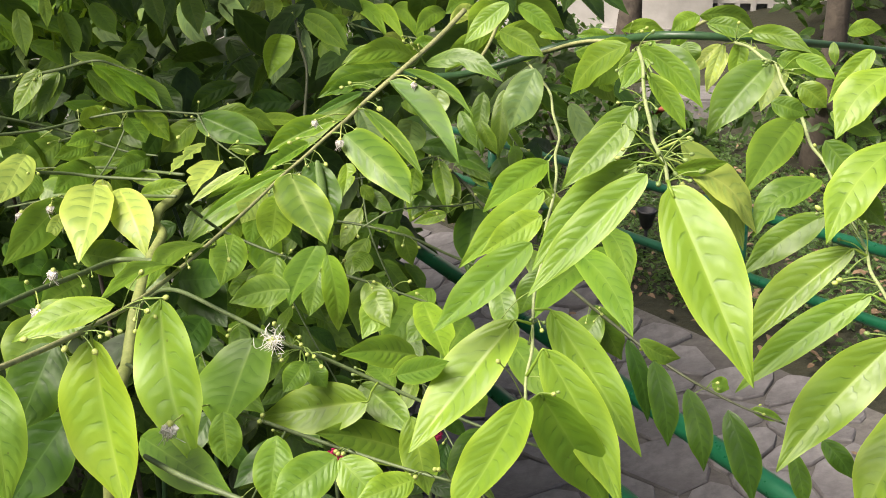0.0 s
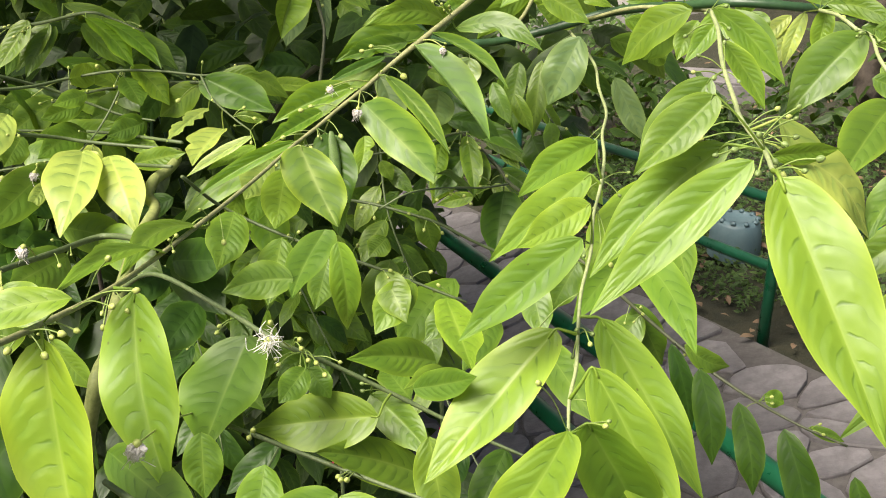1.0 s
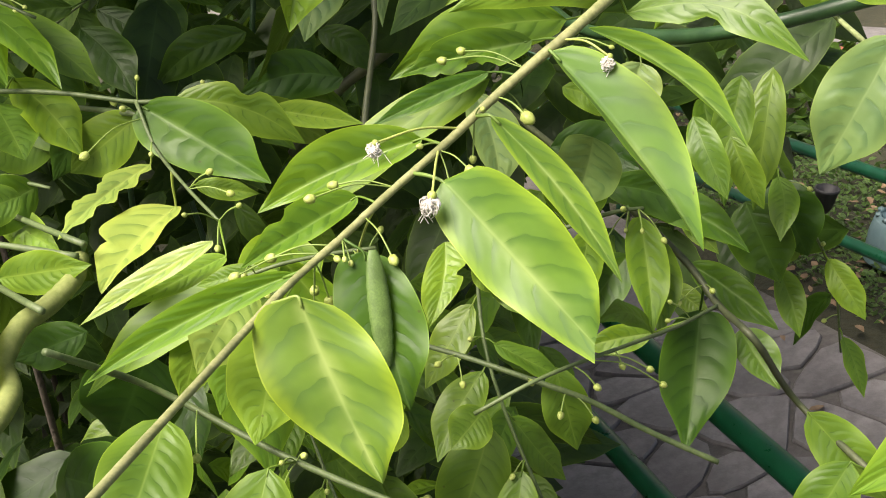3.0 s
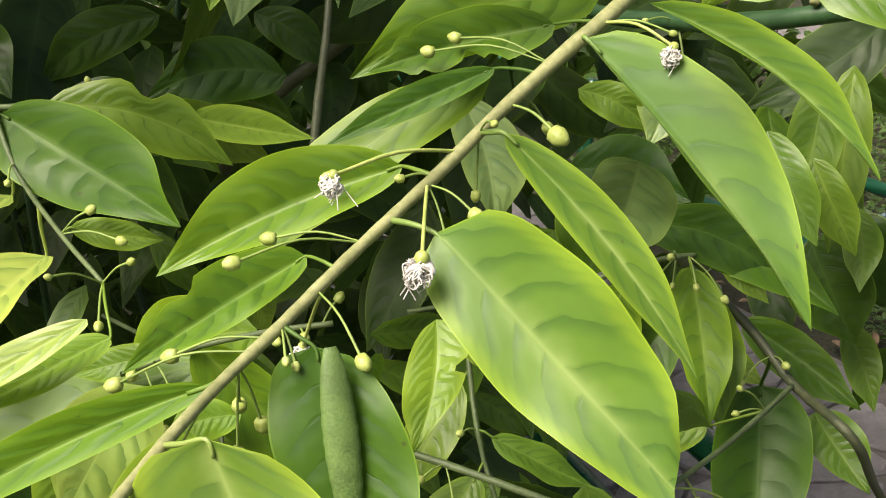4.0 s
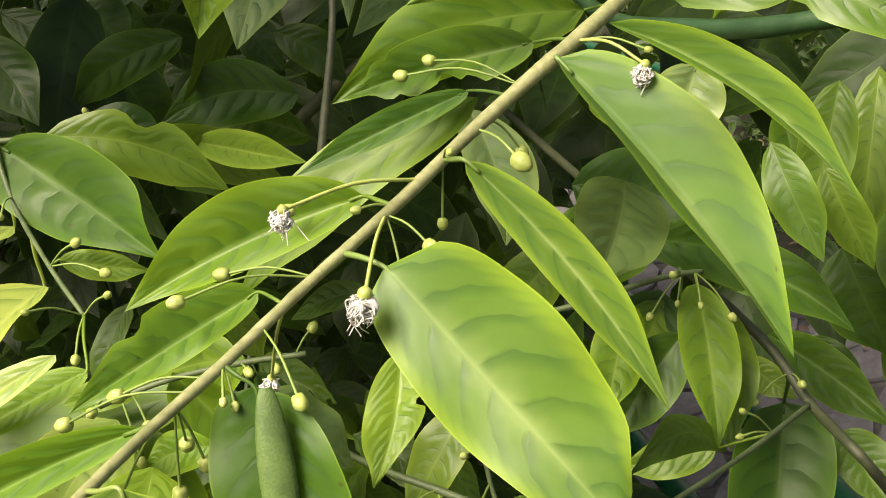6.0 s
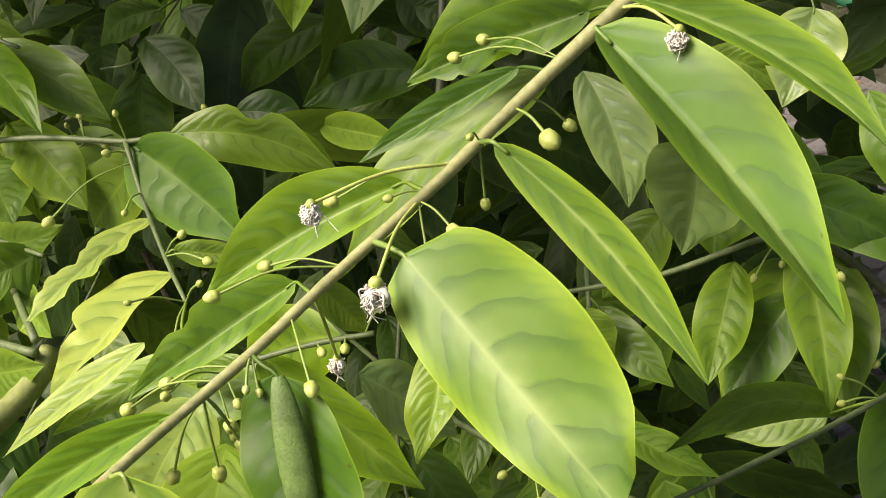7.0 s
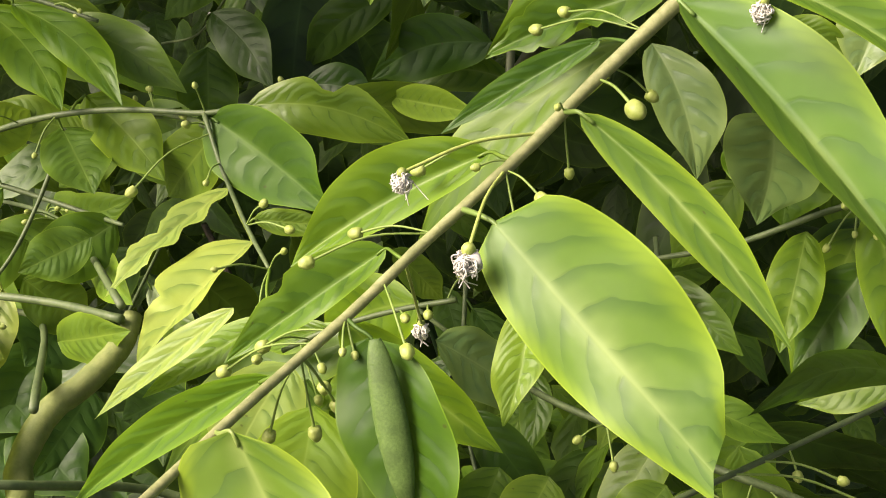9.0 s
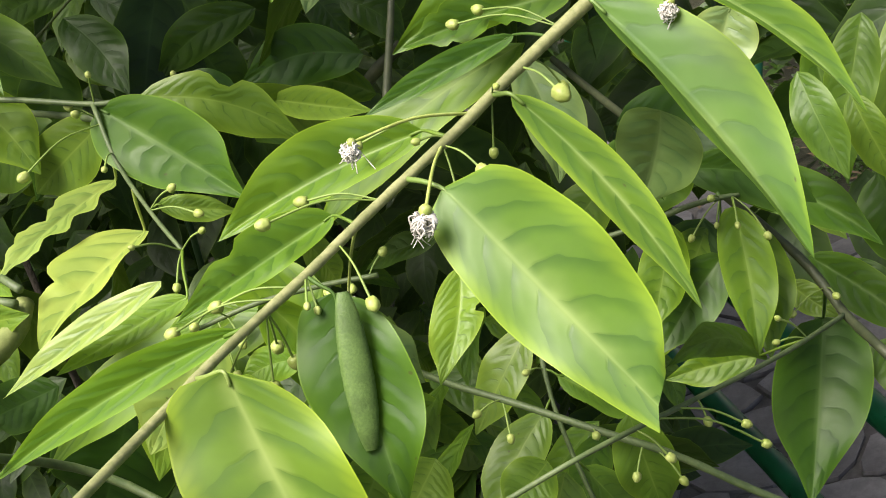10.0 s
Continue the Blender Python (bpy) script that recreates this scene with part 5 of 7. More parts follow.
arched_leaf(spray, (-0.009, 1.265, 0.980), (-0.010, 1.222, 0.960), (-0.013, 1.186, 0.914), (-0.035, 1.219, 0.959), (0.017, 1.227, 0.962), LEAFY, foot=0.5)
leaf(spray, (-0.055, 1.267, 1.039), (-0.036, 1.204, 0.990), 0.0335, -4, SOFT, bend=-0.04, fold=0.20, bite=1)
leaf(spray, (-0.040, 1.215, 0.982), (-0.078, 1.071, 1.066), 0.0179, -34, LEAFY, bend=0.06, fold=0.20)
leaf(spray, (-0.100, 1.279, 1.082), (-0.105, 1.255, 1.040), 0.0463, -8, LEAFY, fold=0.20)
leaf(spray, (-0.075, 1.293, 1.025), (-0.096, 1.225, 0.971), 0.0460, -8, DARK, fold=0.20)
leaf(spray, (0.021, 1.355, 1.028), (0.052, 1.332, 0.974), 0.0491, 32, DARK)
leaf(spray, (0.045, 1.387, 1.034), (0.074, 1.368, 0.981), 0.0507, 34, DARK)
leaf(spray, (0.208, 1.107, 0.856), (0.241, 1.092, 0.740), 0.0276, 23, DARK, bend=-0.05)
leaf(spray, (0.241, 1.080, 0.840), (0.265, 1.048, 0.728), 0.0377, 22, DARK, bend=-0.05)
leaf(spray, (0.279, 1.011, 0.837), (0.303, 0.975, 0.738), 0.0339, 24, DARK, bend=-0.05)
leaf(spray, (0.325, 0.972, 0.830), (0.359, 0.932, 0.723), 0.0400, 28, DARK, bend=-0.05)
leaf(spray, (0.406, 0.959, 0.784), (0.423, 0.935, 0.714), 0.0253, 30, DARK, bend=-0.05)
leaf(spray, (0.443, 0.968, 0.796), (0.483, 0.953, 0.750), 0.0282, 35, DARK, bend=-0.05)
leaf(spray, (0.315, 1.050, 0.829), (0.338, 1.048, 0.819), 0.0220, 27, BRIGHT)
leaf(spray, (0.223, 1.095, 0.862), (0.281, 1.108, 0.831), 0.0266, 27, MID, bend=0.10)
leaf(spray, (0.360, 1.007, 0.814), (0.401, 1.005, 0.800), 0.0144, 25, MID)
leaf(spray, (-0.124, 1.250, 1.067), (-0.157, 1.235, 1.024), 0.0308, -24, MID)
leaf(spray, (-0.100, 1.131, 1.001), (-0.083, 1.126, 0.946), 0.0298, 7, MID)
leaf(spray, (0.066, 1.213, 0.937), (0.124, 1.195, 0.885), 0.0359, 25, MID)
leaf(spray, (0.091, 1.176, 0.926), (0.062, 1.157, 0.865), 0.0392, -8, MID)
leaf(spray, (0.173, 1.163, 0.867), (0.135, 1.131, 0.810), 0.0431, -5, MID)
leaf(spray, (0.164, 1.164, 0.879), (0.207, 1.166, 0.795), 0.0396, 21, MID)
arched_leaf(spray, (-0.184, 1.323, 1.111), (-0.159, 1.304, 1.086), (-0.158, 1.293, 1.045), (-0.173, 1.298, 1.084), (-0.138, 1.311, 1.084), PALE)
arched_leaf(spray, (-0.089, 1.185, 1.132), (-0.090, 1.197, 1.103), (-0.101, 1.193, 1.076), (-0.108, 1.192, 1.115), (-0.070, 1.201, 1.099), PALE)
leaf(spray, (-0.089, 1.235, 1.049), (-0.095, 1.191, 1.009), 0.0262, -15, SOFT)
leaf(spray, (-0.074, 1.287, 1.022), (-0.097, 1.218, 0.974), 0.0390, -20, SOFT)
leaf(spray, (-0.164, 1.220, 1.026), (-0.148, 1.216, 1.003), 0.0198, -5, MID)
leaf(spray, (-0.204, 1.150, 0.950), (-0.217, 1.121, 0.926), 0.0345, -23, MID)
leaf(spray, (-0.237, 1.159, 0.943), (-0.248, 1.129, 0.911), 0.0362, -26, SOFT)
leaf(spray, (-0.146, 1.158, 0.948), (-0.164, 1.131, 0.932), 0.0302, -16, MID)
leaf(spray, (-0.121, 1.273, 1.091), (-0.059, 1.251, 1.088), 0.0372, 35, DARK, bend=-0.10)
leaf(spray, (-0.084, 1.241, 1.079), (-0.012, 1.242, 1.052), 0.0296, 33, DARK, bend=-0.12)
leaf(spray, (-0.119, 1.323, 1.118), (-0.079, 1.321, 1.098), 0.0209, 38, MID, bend=-0.10)
leaf(spray, (-0.029, 1.246, 1.129), (-0.003, 1.217, 1.085), 0.0230, 31, MID)
leaf(spray, (-0.002, 1.269, 1.109), (0.024, 1.254, 1.065), 0.0216, 35, MID)

spray = branch([(-0.055, 1.238, 1.066, 0.0014), (-0.077, 1.231, 1.063, 0.0016), (-0.123, 1.230, 1.043, 0.0015), (-0.168, 1.223, 1.035, 0.0013), (-0.193, 1.217, 1.031, 0.0011)])
arched_leaf(spray, (-0.057, 1.232, 1.062), (-0.047, 1.216, 1.030), (-0.042, 1.196, 0.996), (-0.061, 1.217, 1.033), (-0.033, 1.217, 1.031), SOFT)
arched_leaf(spray, (-0.062, 1.234, 1.033), (-0.079, 1.220, 1.013), (-0.093, 1.205, 0.987), (-0.091, 1.225, 1.019), (-0.066, 1.214, 1.005), LEAFY)
arched_leaf(spray, (-0.070, 1.246, 1.072), (-0.018, 1.247, 1.070), (0.016, 1.231, 1.043), (-0.011, 1.254, 1.079), (-0.023, 1.239, 1.060), LEAFY, fold=0.3)
arched_leaf(spray, (-0.110, 1.217, 1.106), (-0.095, 1.213, 1.093), (-0.090, 1.206, 1.077), (-0.112, 1.209, 1.091), (-0.080, 1.217, 1.095), LEAFY)
bud(spray, (-0.176, 1.216, 1.036), (-0.181, 1.204, 1.053), 0.0026)

spray = branch([(-0.000, 1.228, 1.004, 0.0013), (-0.029, 1.163, 1.020, 0.0013), (-0.059, 1.091, 1.044, 0.0012), (-0.099, 1.019, 1.062, 0.0011), (-0.132, 1.003, 1.046, 0.0011)])
arched_leaf(spray, (-0.043, 1.195, 0.996), (-0.064, 1.192, 0.993), (-0.088, 1.185, 0.985), (-0.066, 1.197, 1.000), (-0.062, 1.185, 0.985), SOFT)
bud(spray, (-0.087, 1.035, 1.056), (-0.072, 1.037, 1.048), 0.0022)
bud(spray, (-0.063, 1.072, 1.056), (-0.060, 1.068, 1.044), 0.0022)
bud(spray, (-0.062, 1.070, 1.056), (-0.045, 1.071, 1.042), 0.0022)
bud(spray, (-0.070, 1.056, 1.059), (-0.037, 1.071, 1.033), 0.0022)

spray = branch([(-0.373, 1.492, 0.983, 0.0053), (-0.338, 1.489, 1.038, 0.0050), (-0.273, 1.489, 1.095, 0.0047), (-0.231, 1.488, 1.137, 0.0045)], DUSK)

spray = branch([(-0.398, 1.318, 0.953, 0.0013), (-0.322, 1.253, 0.970, 0.0014), (-0.254, 1.191, 0.991, 0.0015), (-0.199, 1.153, 0.998, 0.0017), (-0.155, 1.134, 1.000, 0.0018), (-0.109, 1.122, 0.995, 0.0019), (-0.077, 1.121, 0.986, 0.0019), (-0.039, 1.123, 0.967, 0.0019), (0.003, 1.127, 0.948, 0.0019)])
bud(spray, (-0.161, 1.134, 1.003), (-0.172, 1.124, 0.999), 0.0024)
bud(spray, (-0.161, 1.134, 1.003), (-0.156, 1.123, 0.987), 0.0024)
bud(spray, (-0.117, 1.121, 0.999), (-0.113, 1.114, 0.999), 0.0024)
bud(spray, (-0.090, 1.119, 0.993), (-0.094, 1.108, 0.982), 0.0024)
bud(spray, (-0.088, 1.118, 0.991), (-0.073, 1.113, 0.978), 0.0024)

spray = branch([(-0.205, 1.102, 1.086, 0.0013), (-0.231, 1.097, 1.082, 0.0013), (-0.259, 1.087, 1.077, 0.0012), (-0.284, 1.078, 1.068, 0.0011)])
leaf(spray, (-0.275, 1.103, 1.065), (-0.315, 1.100, 1.051), 0.0141, -24, MID)
leaf(spray, (-0.255, 1.139, 1.086), (-0.246, 1.157, 1.047), 0.0168, -19, MID)
leaf(spray, (-0.304, 1.152, 1.029), (-0.292, 1.148, 0.987), 0.0336, -28, MID)
bud(spray, (-0.231, 1.097, 1.082), (-0.225, 1.091, 1.082), 0.0024)
bud(spray, (-0.218, 1.099, 1.085), (-0.214, 1.092, 1.084), 0.0024)
bud(spray, (-0.271, 1.082, 1.073), (-0.250, 0.982, 1.121), 0.0024)
bud(spray, (-0.271, 1.082, 1.073), (-0.262, 1.074, 1.064), 0.0024)
bud(spray, (-0.275, 1.078, 1.072), (-0.264, 1.068, 1.051), 0.0024)
bud(spray, (-0.211, 1.098, 1.088), (-0.204, 1.109, 1.094), 0.0024)

spray = branch([(-0.688, 1.507, 1.052, 0.0011), (-0.623, 1.481, 1.069, 0.0011), (-0.560, 1.459, 1.111, 0.0010), (-0.511, 1.437, 1.144, 0.0008)])
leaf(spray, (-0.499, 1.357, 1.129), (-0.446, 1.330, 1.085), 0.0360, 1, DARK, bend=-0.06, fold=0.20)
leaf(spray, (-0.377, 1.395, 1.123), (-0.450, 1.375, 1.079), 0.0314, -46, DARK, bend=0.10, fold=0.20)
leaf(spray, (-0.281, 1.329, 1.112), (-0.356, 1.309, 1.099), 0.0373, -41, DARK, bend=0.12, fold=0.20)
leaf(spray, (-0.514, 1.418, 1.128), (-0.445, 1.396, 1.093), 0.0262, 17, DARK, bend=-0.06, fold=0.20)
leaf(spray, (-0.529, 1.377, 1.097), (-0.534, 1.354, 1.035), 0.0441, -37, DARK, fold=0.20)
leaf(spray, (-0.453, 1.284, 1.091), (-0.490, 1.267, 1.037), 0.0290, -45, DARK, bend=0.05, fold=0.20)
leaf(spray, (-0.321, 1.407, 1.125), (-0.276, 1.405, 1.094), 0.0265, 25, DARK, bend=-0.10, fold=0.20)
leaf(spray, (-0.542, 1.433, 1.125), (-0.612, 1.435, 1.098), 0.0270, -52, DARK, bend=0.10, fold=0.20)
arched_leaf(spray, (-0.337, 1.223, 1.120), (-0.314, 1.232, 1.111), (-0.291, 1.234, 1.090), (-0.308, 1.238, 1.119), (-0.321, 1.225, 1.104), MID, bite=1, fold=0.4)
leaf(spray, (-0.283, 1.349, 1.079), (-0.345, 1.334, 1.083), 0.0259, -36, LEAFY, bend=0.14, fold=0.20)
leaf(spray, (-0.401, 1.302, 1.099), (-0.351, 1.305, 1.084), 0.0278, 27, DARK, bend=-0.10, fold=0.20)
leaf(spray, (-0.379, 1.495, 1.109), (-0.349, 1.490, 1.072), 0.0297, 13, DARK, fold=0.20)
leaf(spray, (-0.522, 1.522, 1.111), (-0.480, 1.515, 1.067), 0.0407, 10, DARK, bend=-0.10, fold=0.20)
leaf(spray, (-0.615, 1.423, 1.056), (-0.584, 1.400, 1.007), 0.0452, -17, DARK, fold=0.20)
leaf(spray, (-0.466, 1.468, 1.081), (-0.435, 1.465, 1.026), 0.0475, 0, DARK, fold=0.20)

spray = branch([(-0.466, 1.833, 1.209, 0.0022), (-0.334, 1.723, 1.187, 0.0020), (-0.209, 1.563, 1.177, 0.0016), (-0.110, 1.476, 1.179, 0.0013)])
leaf(spray, (-0.438, 1.778, 1.219), (-0.491, 1.734, 1.223), 0.0267, -47, MID, bend=0.10)
leaf(spray, (-0.408, 1.732, 1.193), (-0.343, 1.667, 1.187), 0.0300, 48, BRIGHT, bend=-0.10)
leaf(spray, (-0.384, 1.715, 1.190), (-0.419, 1.644, 1.179), 0.0285, -53, YELLOW, bend=0.10)
leaf(spray, (-0.362, 1.717, 1.194), (-0.266, 1.600, 1.178), 0.0353, 46, BRIGHT, bend=-0.10)
leaf(spray, (-0.339, 1.715, 1.196), (-0.386, 1.665, 1.198), 0.0295, -62, YELLOW, bend=0.10)
leaf(spray, (-0.313, 1.683, 1.188), (-0.222, 1.515, 1.173), 0.0258, 38, MID, bend=-0.10)
leaf(spray, (-0.291, 1.697, 1.197), (-0.337, 1.615, 1.180), 0.0253, -43, BRIGHT, bend=0.10)
leaf(spray, (-0.256, 1.667, 1.189), (-0.160, 1.496, 1.174), 0.0255, 26, BRIGHT, bend=-0.10)
leaf(spray, (-0.236, 1.652, 1.185), (-0.290, 1.610, 1.187), 0.0296, -42, YELLOW, bend=0.10)
leaf(spray, (-0.227, 1.652, 1.190), (-0.130, 1.477, 1.173), 0.0266, 28, BRIGHT, bend=-0.10)
leaf(spray, (-0.192, 1.641, 1.188), (-0.228, 1.567, 1.185), 0.0251, -38, YELLOW, bend=0.10)
leaf(spray, (-0.171, 1.641, 1.193), (-0.096, 1.455, 1.167), 0.0317, 45, MID, bend=-0.10)
leaf(spray, (-0.134, 1.494, 1.173), (-0.171, 1.444, 1.162), 0.0308, -51, YELLOW, bend=0.10)
leaf(spray, (-0.121, 1.472, 1.165), (-0.069, 1.455, 1.176), 0.0218, 42, BRIGHT, bend=-0.10)
leaf(spray, (-0.095, 1.464, 1.162), (-0.149, 1.430, 1.157), 0.0236, -54, BRIGHT, bend=0.10)

spray = branch([(-0.761, 1.320, 1.137, 0.0022), (-0.613, 1.242, 1.172, 0.0022), (-0.525, 1.200, 1.200, 0.0019), (-0.496, 1.208, 1.193, 0.0015), (-0.455, 1.209, 1.178, 0.0011)])
arched_leaf(spray, (-0.586, 1.265, 1.254), (-0.578, 1.262, 1.222), (-0.567, 1.259, 1.191), (-0.585, 1.252, 1.225), (-0.560, 1.263, 1.225), MID)
arched_leaf(spray, (-0.552, 1.293, 1.261), (-0.536, 1.294, 1.240), (-0.522, 1.295, 1.216), (-0.548, 1.289, 1.232), (-0.522, 1.299, 1.245), BRIGHT)
arched_leaf(spray, (-0.483, 1.337, 1.274), (-0.473, 1.334, 1.247), (-0.466, 1.331, 1.217), (-0.489, 1.334, 1.247), (-0.459, 1.335, 1.251), MID)
arched_leaf(spray, (-0.428, 1.339, 1.271), (-0.420, 1.336, 1.239), (-0.412, 1.332, 1.211), (-0.434, 1.335, 1.239), (-0.402, 1.337, 1.244), MID)
arched_leaf(spray, (-0.634, 1.323, 1.266), (-0.630, 1.320, 1.243), (-0.630, 1.316, 1.219), (-0.639, 1.321, 1.243), (-0.619, 1.319, 1.245), BRIGHT)
arched_leaf(spray, (-0.648, 1.263, 1.257), (-0.644, 1.258, 1.227), (-0.639, 1.253, 1.192), (-0.656, 1.259, 1.224), (-0.626, 1.258, 1.230), MID)
arched_leaf(spray, (-0.546, 1.236, 1.178), (-0.522, 1.237, 1.150), (-0.494, 1.241, 1.125), (-0.514, 1.243, 1.157), (-0.529, 1.232, 1.141), MID)
arched_leaf(spray, (-0.619, 1.242, 1.177), (-0.633, 1.228, 1.150), (-0.652, 1.211, 1.118), (-0.645, 1.234, 1.157), (-0.616, 1.224, 1.147), MID)
arched_leaf(spray, (-0.600, 1.263, 1.170), (-0.618, 1.247, 1.141), (-0.636, 1.232, 1.112), (-0.630, 1.255, 1.150), (-0.604, 1.242, 1.137), MID)
leaf(spray, (-0.522, 1.193, 1.196), (-0.456, 1.163, 1.145), 0.0354, -35, SOFT, bend=-0.06)
leaf(spray, (-0.506, 1.202, 1.192), (-0.426, 1.176, 1.141), 0.0269, -24, SOFT, bend=-0.08)
leaf(spray, (-0.489, 1.216, 1.177), (-0.421, 1.222, 1.129), 0.0292, 4, MID, bend=-0.05)
leaf(spray, (-0.562, 1.222, 1.205), (-0.472, 1.247, 1.150), 0.0206, 25, MID, bend=-0.08)
leaf(spray, (-0.620, 1.271, 1.163), (-0.649, 1.228, 1.106), 0.0305, -38, MID, bend=0.06)
leaf(spray, (-0.593, 1.267, 1.165), (-0.621, 1.225, 1.107), 0.0275, -36, MID, bend=0.06)

spray = branch([(-0.317, 1.537, 1.252, 0.0030), (-0.276, 1.379, 1.197, 0.0024), (-0.254, 1.317, 1.164, 0.0021), (-0.254, 1.288, 1.109, 0.0024), (-0.252, 1.265, 1.086, 0.0024)], DUSK)
arched_leaf(spray, (-0.271, 1.235, 1.233), (-0.286, 1.226, 1.207), (-0.287, 1.218, 1.176), (-0.295, 1.213, 1.219), (-0.257, 1.222, 1.213), BRIGHT)
arched_leaf(spray, (-0.250, 1.292, 1.246), (-0.221, 1.294, 1.229), (-0.190, 1.293, 1.200), (-0.218, 1.301, 1.243), (-0.229, 1.287, 1.219), MID)
arched_leaf(spray, (-0.308, 1.351, 1.266), (-0.300, 1.349, 1.249), (-0.310, 1.344, 1.229), (-0.313, 1.351, 1.252), (-0.286, 1.346, 1.250), MID)
leaf(spray, (-0.301, 1.375, 1.204), (-0.298, 1.288, 1.149), 0.0414, -20, PALE)
leaf(spray, (-0.281, 1.448, 1.198), (-0.256, 1.350, 1.146), 0.0165, -7, PALE)
leaf(spray, (-0.247, 1.387, 1.190), (-0.209, 1.357, 1.168), 0.0318, 30, MID)

spray = branch([(-1.054, 1.957, 1.127, 0.0036), (-0.838, 1.930, 1.149, 0.0036), (-0.620, 1.882, 1.178, 0.0034), (-0.350, 1.723, 1.220, 0.0031)])
leaf(spray, (-0.806, 1.834, 1.140), (-0.759, 1.729, 1.052), 0.0429, -10, PALE, bend=0.05)
leaf(spray, (-0.868, 1.793, 1.124), (-0.858, 1.743, 1.052), 0.0352, -22, PALE, bend=0.05)
leaf(spray, (-0.763, 1.862, 1.152), (-0.626, 1.641, 1.104), 0.0354, 5, PALE, bend=0.05)
leaf(spray, (-0.675, 1.896, 1.164), (-0.542, 1.638, 1.116), 0.0316, 3, PALE, bend=0.05)
leaf(spray, (-0.590, 1.879, 1.158), (-0.478, 1.628, 1.113), 0.0343, 0, PALE, bend=0.05)
leaf(spray, (-0.869, 1.885, 1.163), (-0.813, 1.753, 1.100), 0.0311, -16, PALE, bend=0.05)
leaf(spray, (-0.524, 1.926, 1.172), (-0.414, 1.693, 1.139), 0.0402, 19, PALE, bend=0.05)
leaf(spray, (-0.469, 1.866, 1.153), (-0.348, 1.620, 1.115), 0.0340, 24, PALE, bend=0.05)
leaf(spray, (-0.648, 1.898, 1.164), (-0.658, 1.798, 1.135), 0.0314, -44, PALE, bend=0.05)
leaf(spray, (-0.748, 1.881, 1.160), (-0.700, 1.711, 1.123), 0.0304, -40, PALE, bend=0.05)

# stalked buds stand in twos and threes in the leaf axils
rng = random.Random(41)
for spray, at, way in AXILS:
    if any(b.name.startswith("bud") and (Vector(b.data.vertices[-1].co) - at).length < 0.045 for b in spray.children) and rng.random() < 0.6:
        continue
    young = at.y < 0.85 and at.x > -0.08
    for k in range(rng.choice((2, 3, 4, 4)) if young else rng.choice((1, 2, 2, 3))):
        d = (way * rng.uniform(0.3, 1.0) + Vector((rng.gauss(0, 0.45), -0.35 + rng.gauss(0, 0.3), 0.35 + rng.gauss(0, 0.4)))).normalized()
        if young:
            bud(spray, at, at + d * rng.uniform(0.016, 0.030), rng.uniform(0.0013, 0.0019), YOUNG)
        else:
            bud(spray, at, at + d * rng.uniform(0.014, 0.030), rng.uniform(0.0016, 0.0025))

# ---- ground, path and what stands beyond ----


def height(x, y):
    return -0.28 + 0.9 * math.tanh(0.25 * x)


bm = bmesh.new()
N = 140
grid = []
for i in range(N + 1):
    for j in range(N + 1):
        x, y = [math.copysign(abs(2 * k / N - 1) ** 3 * 400 + abs(2 * k / N - 1) * 6, k - N / 2) for k in (i, j)]
        z = height(x, y) + 0.03 * noise.noise((x * 1.3, y * 1.3, 0)) + 0.012 * noise.noise((x * 6, y * 6, 3))
        grid.append(bm.verts.new((x, y + 3, z - 0.03)))
for i in range(N):
    for j in range(N):
        a = i * (N + 1) + j
        bm.faces.new((grid[a], grid[a + N + 1], grid[a + N + 2], grid[a + 1]))
tagged(part("ground", bm, SOIL), "soil of a planted garden bed, its colour darkened for shade", "ground", kind="structure")

NEAR_A, NEAR_B = Vector((0.438, 1.729)), Vector((-0.243, 2.722))
FAR_A, FAR_B = Vector((0.706, 3.127)), Vector((-0.277, 4.66))


def side_of(p, a, b):
    d = (b - a).normalized()
    return (p - a).dot(Vector((d.y, -d.x)))


def pipe(a, b, radius, name, parent, seg=14):
    bm = bmesh.new()
    tube(bm, [a, a.lerp(b, 0.5), b], [radius] * 3, seg)
    return part(name, bm, RAIL, parent)


def railing(a, b, before, after, tops, r, gap, label):
    """A low pipe railing along the line a-b on the ground, with rails at the given heights."""
    rail = tagged(new("railing"), label, "railing", group="green pipe railings")
    d = (b - a).normalized()
    start, end = a - d * before, b + d * after

    def up(p, h):
        return Vector((p.x, p.y, height(p.x, p.y) + h))

    rail.location = up(a, 0)
    bpy.context.view_layer.update()
    back = rail.matrix_world.inverted()
    n = max(1, round((end - start).length / gap))
    k0 = (a - start).length % gap
    for k in range(-1, n + 2):
        p = start + d * (k0 + gap * k)
        if (p - start).dot(d) < -0.01 or (p - end).dot(d) > 0.01:
            continue
        for o in (pipe(up(p, -0.12), up(p, tops[0] + 0.035), r * 1.08, "post", rail),):
            o.matrix_parent_inverse = back
    for h in tops:
        q = [start + d * ((end - start).length * j / 6) for j in range(7)]
        bm = bmesh.new()
        tube(bm, [up(s, h) for s in q], [r] * 7, 14)
        o = part("rail", bm, RAIL, rail)
        o.matrix_parent_inverse = back
    return rail


railing(Vector((0.55, 0.99)), Vector((-0.42, 2.85)), 0.3, 1.6, (0.76, 0.54), 0.018, 2.4, "low green enamelled steel pipe railing beside a stone path")
railing(FAR_A, FAR_B, 2.6, 2.0, (0.44, 0.235), 0.0165, 1.5, "low green steel pipe railing edging a planted bed")

